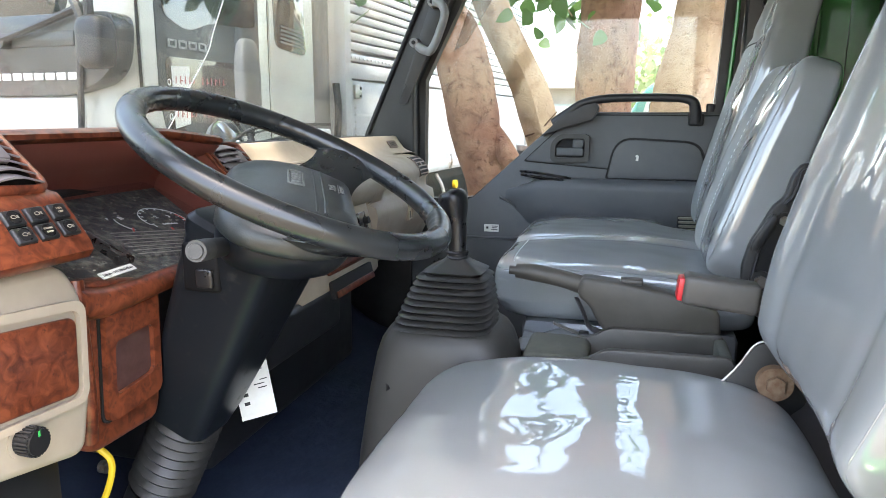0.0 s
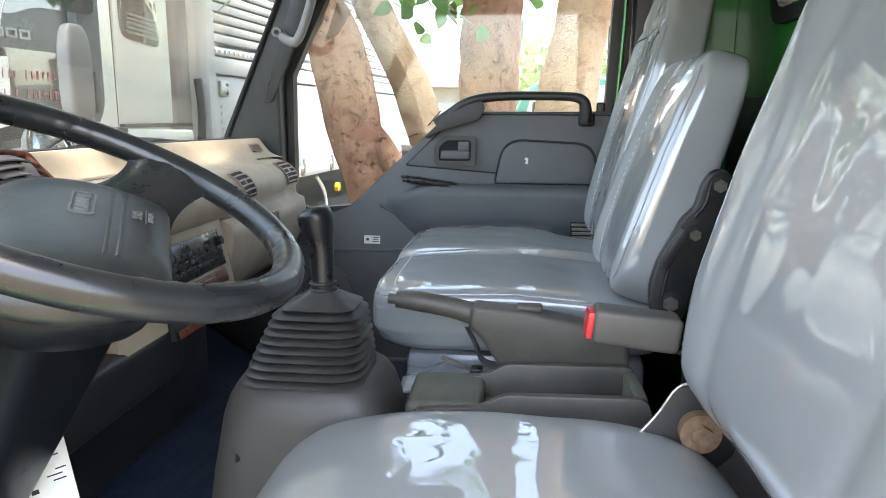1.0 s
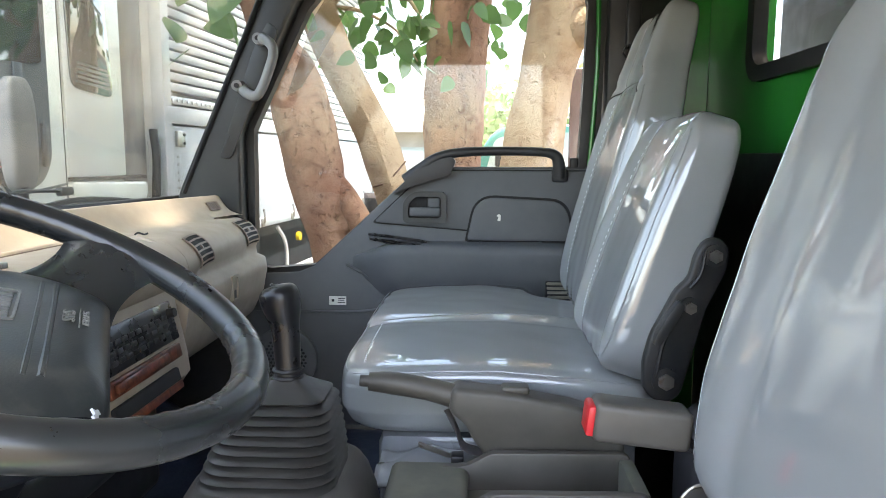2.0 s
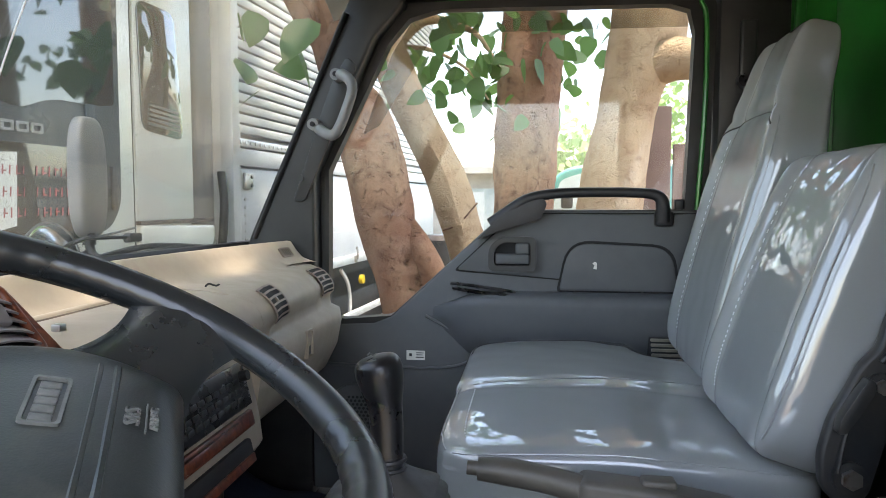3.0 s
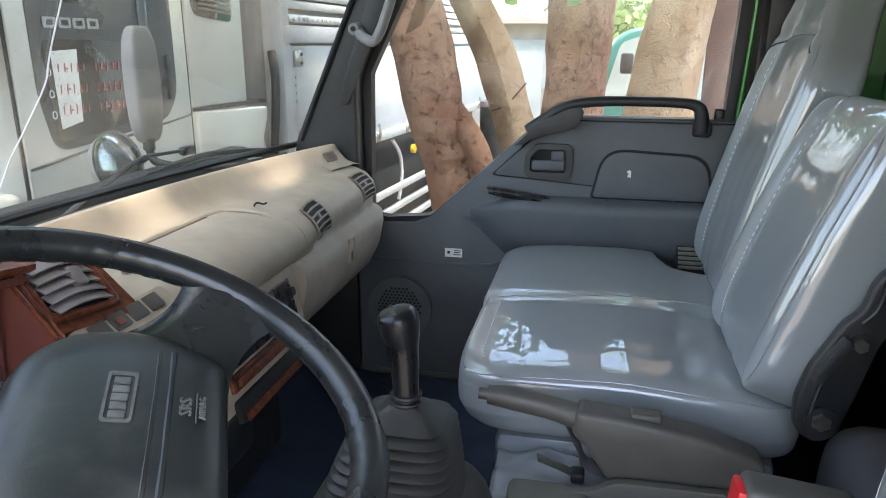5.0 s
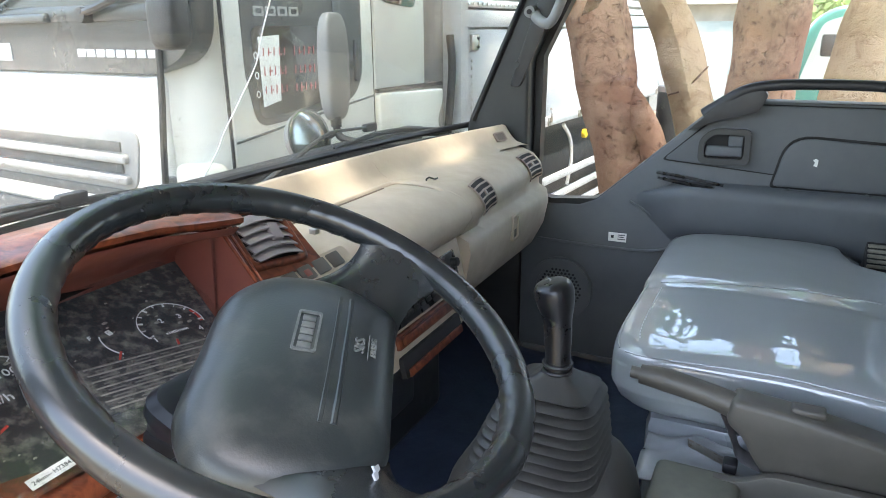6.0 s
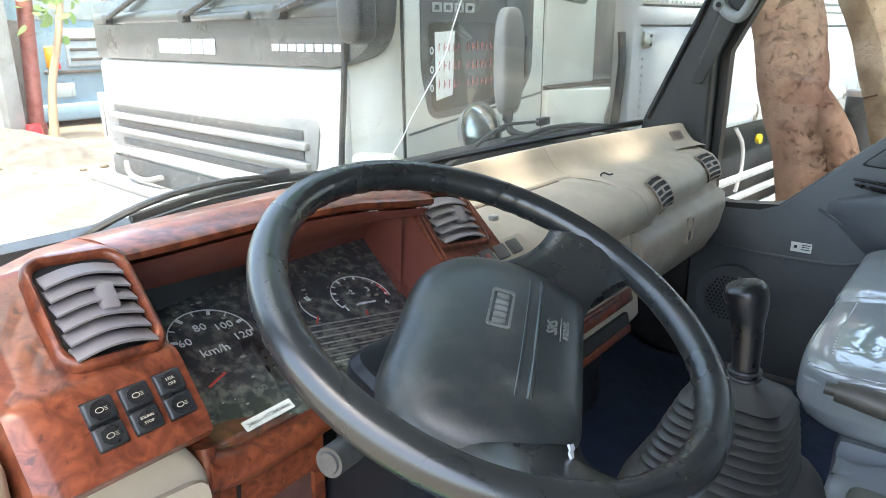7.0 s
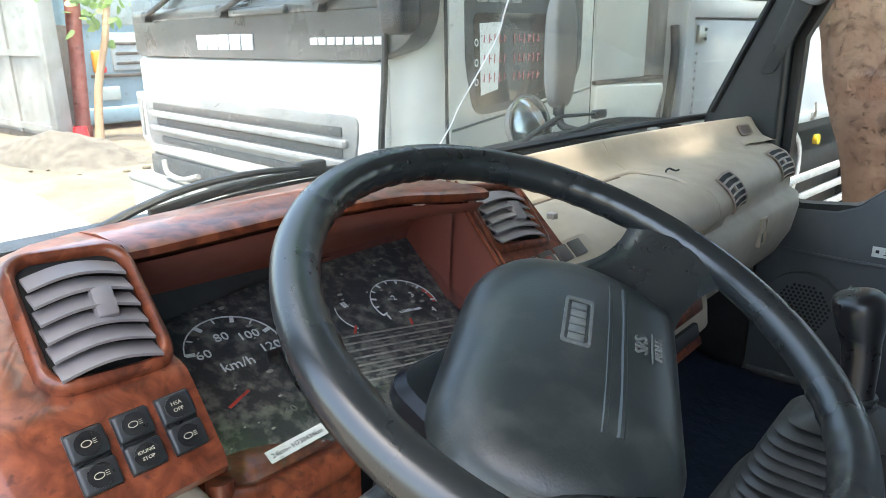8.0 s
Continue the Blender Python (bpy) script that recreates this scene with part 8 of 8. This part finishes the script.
M["weathered_dark"] = mat("weathered_dark_sheet", (0.06, 0.055, 0.05), 0.7, color2=(0.12, 0.11, 0.10), scale=5, detail=8)
# glare on the ground, put into a pale colour
M["slab"] = mat("pale_ground_glare", (0.44, 0.43, 0.41), 0.85, color2=(0.36, 0.35, 0.335), scale=1.5, detail=8, bump=0.3, bump_scale=20)
M["pale_glass"] = mat("pale_dusty_glass", (0.25, 0.32, 0.33), 0.1, color2=(0.4, 0.45, 0.45), scale=3, spec=0.8)
M["board_grey"] = mat("blue_grey_board", (0.30, 0.35, 0.38), 0.6, color2=(0.38, 0.42, 0.43), scale=4)
build_yard()
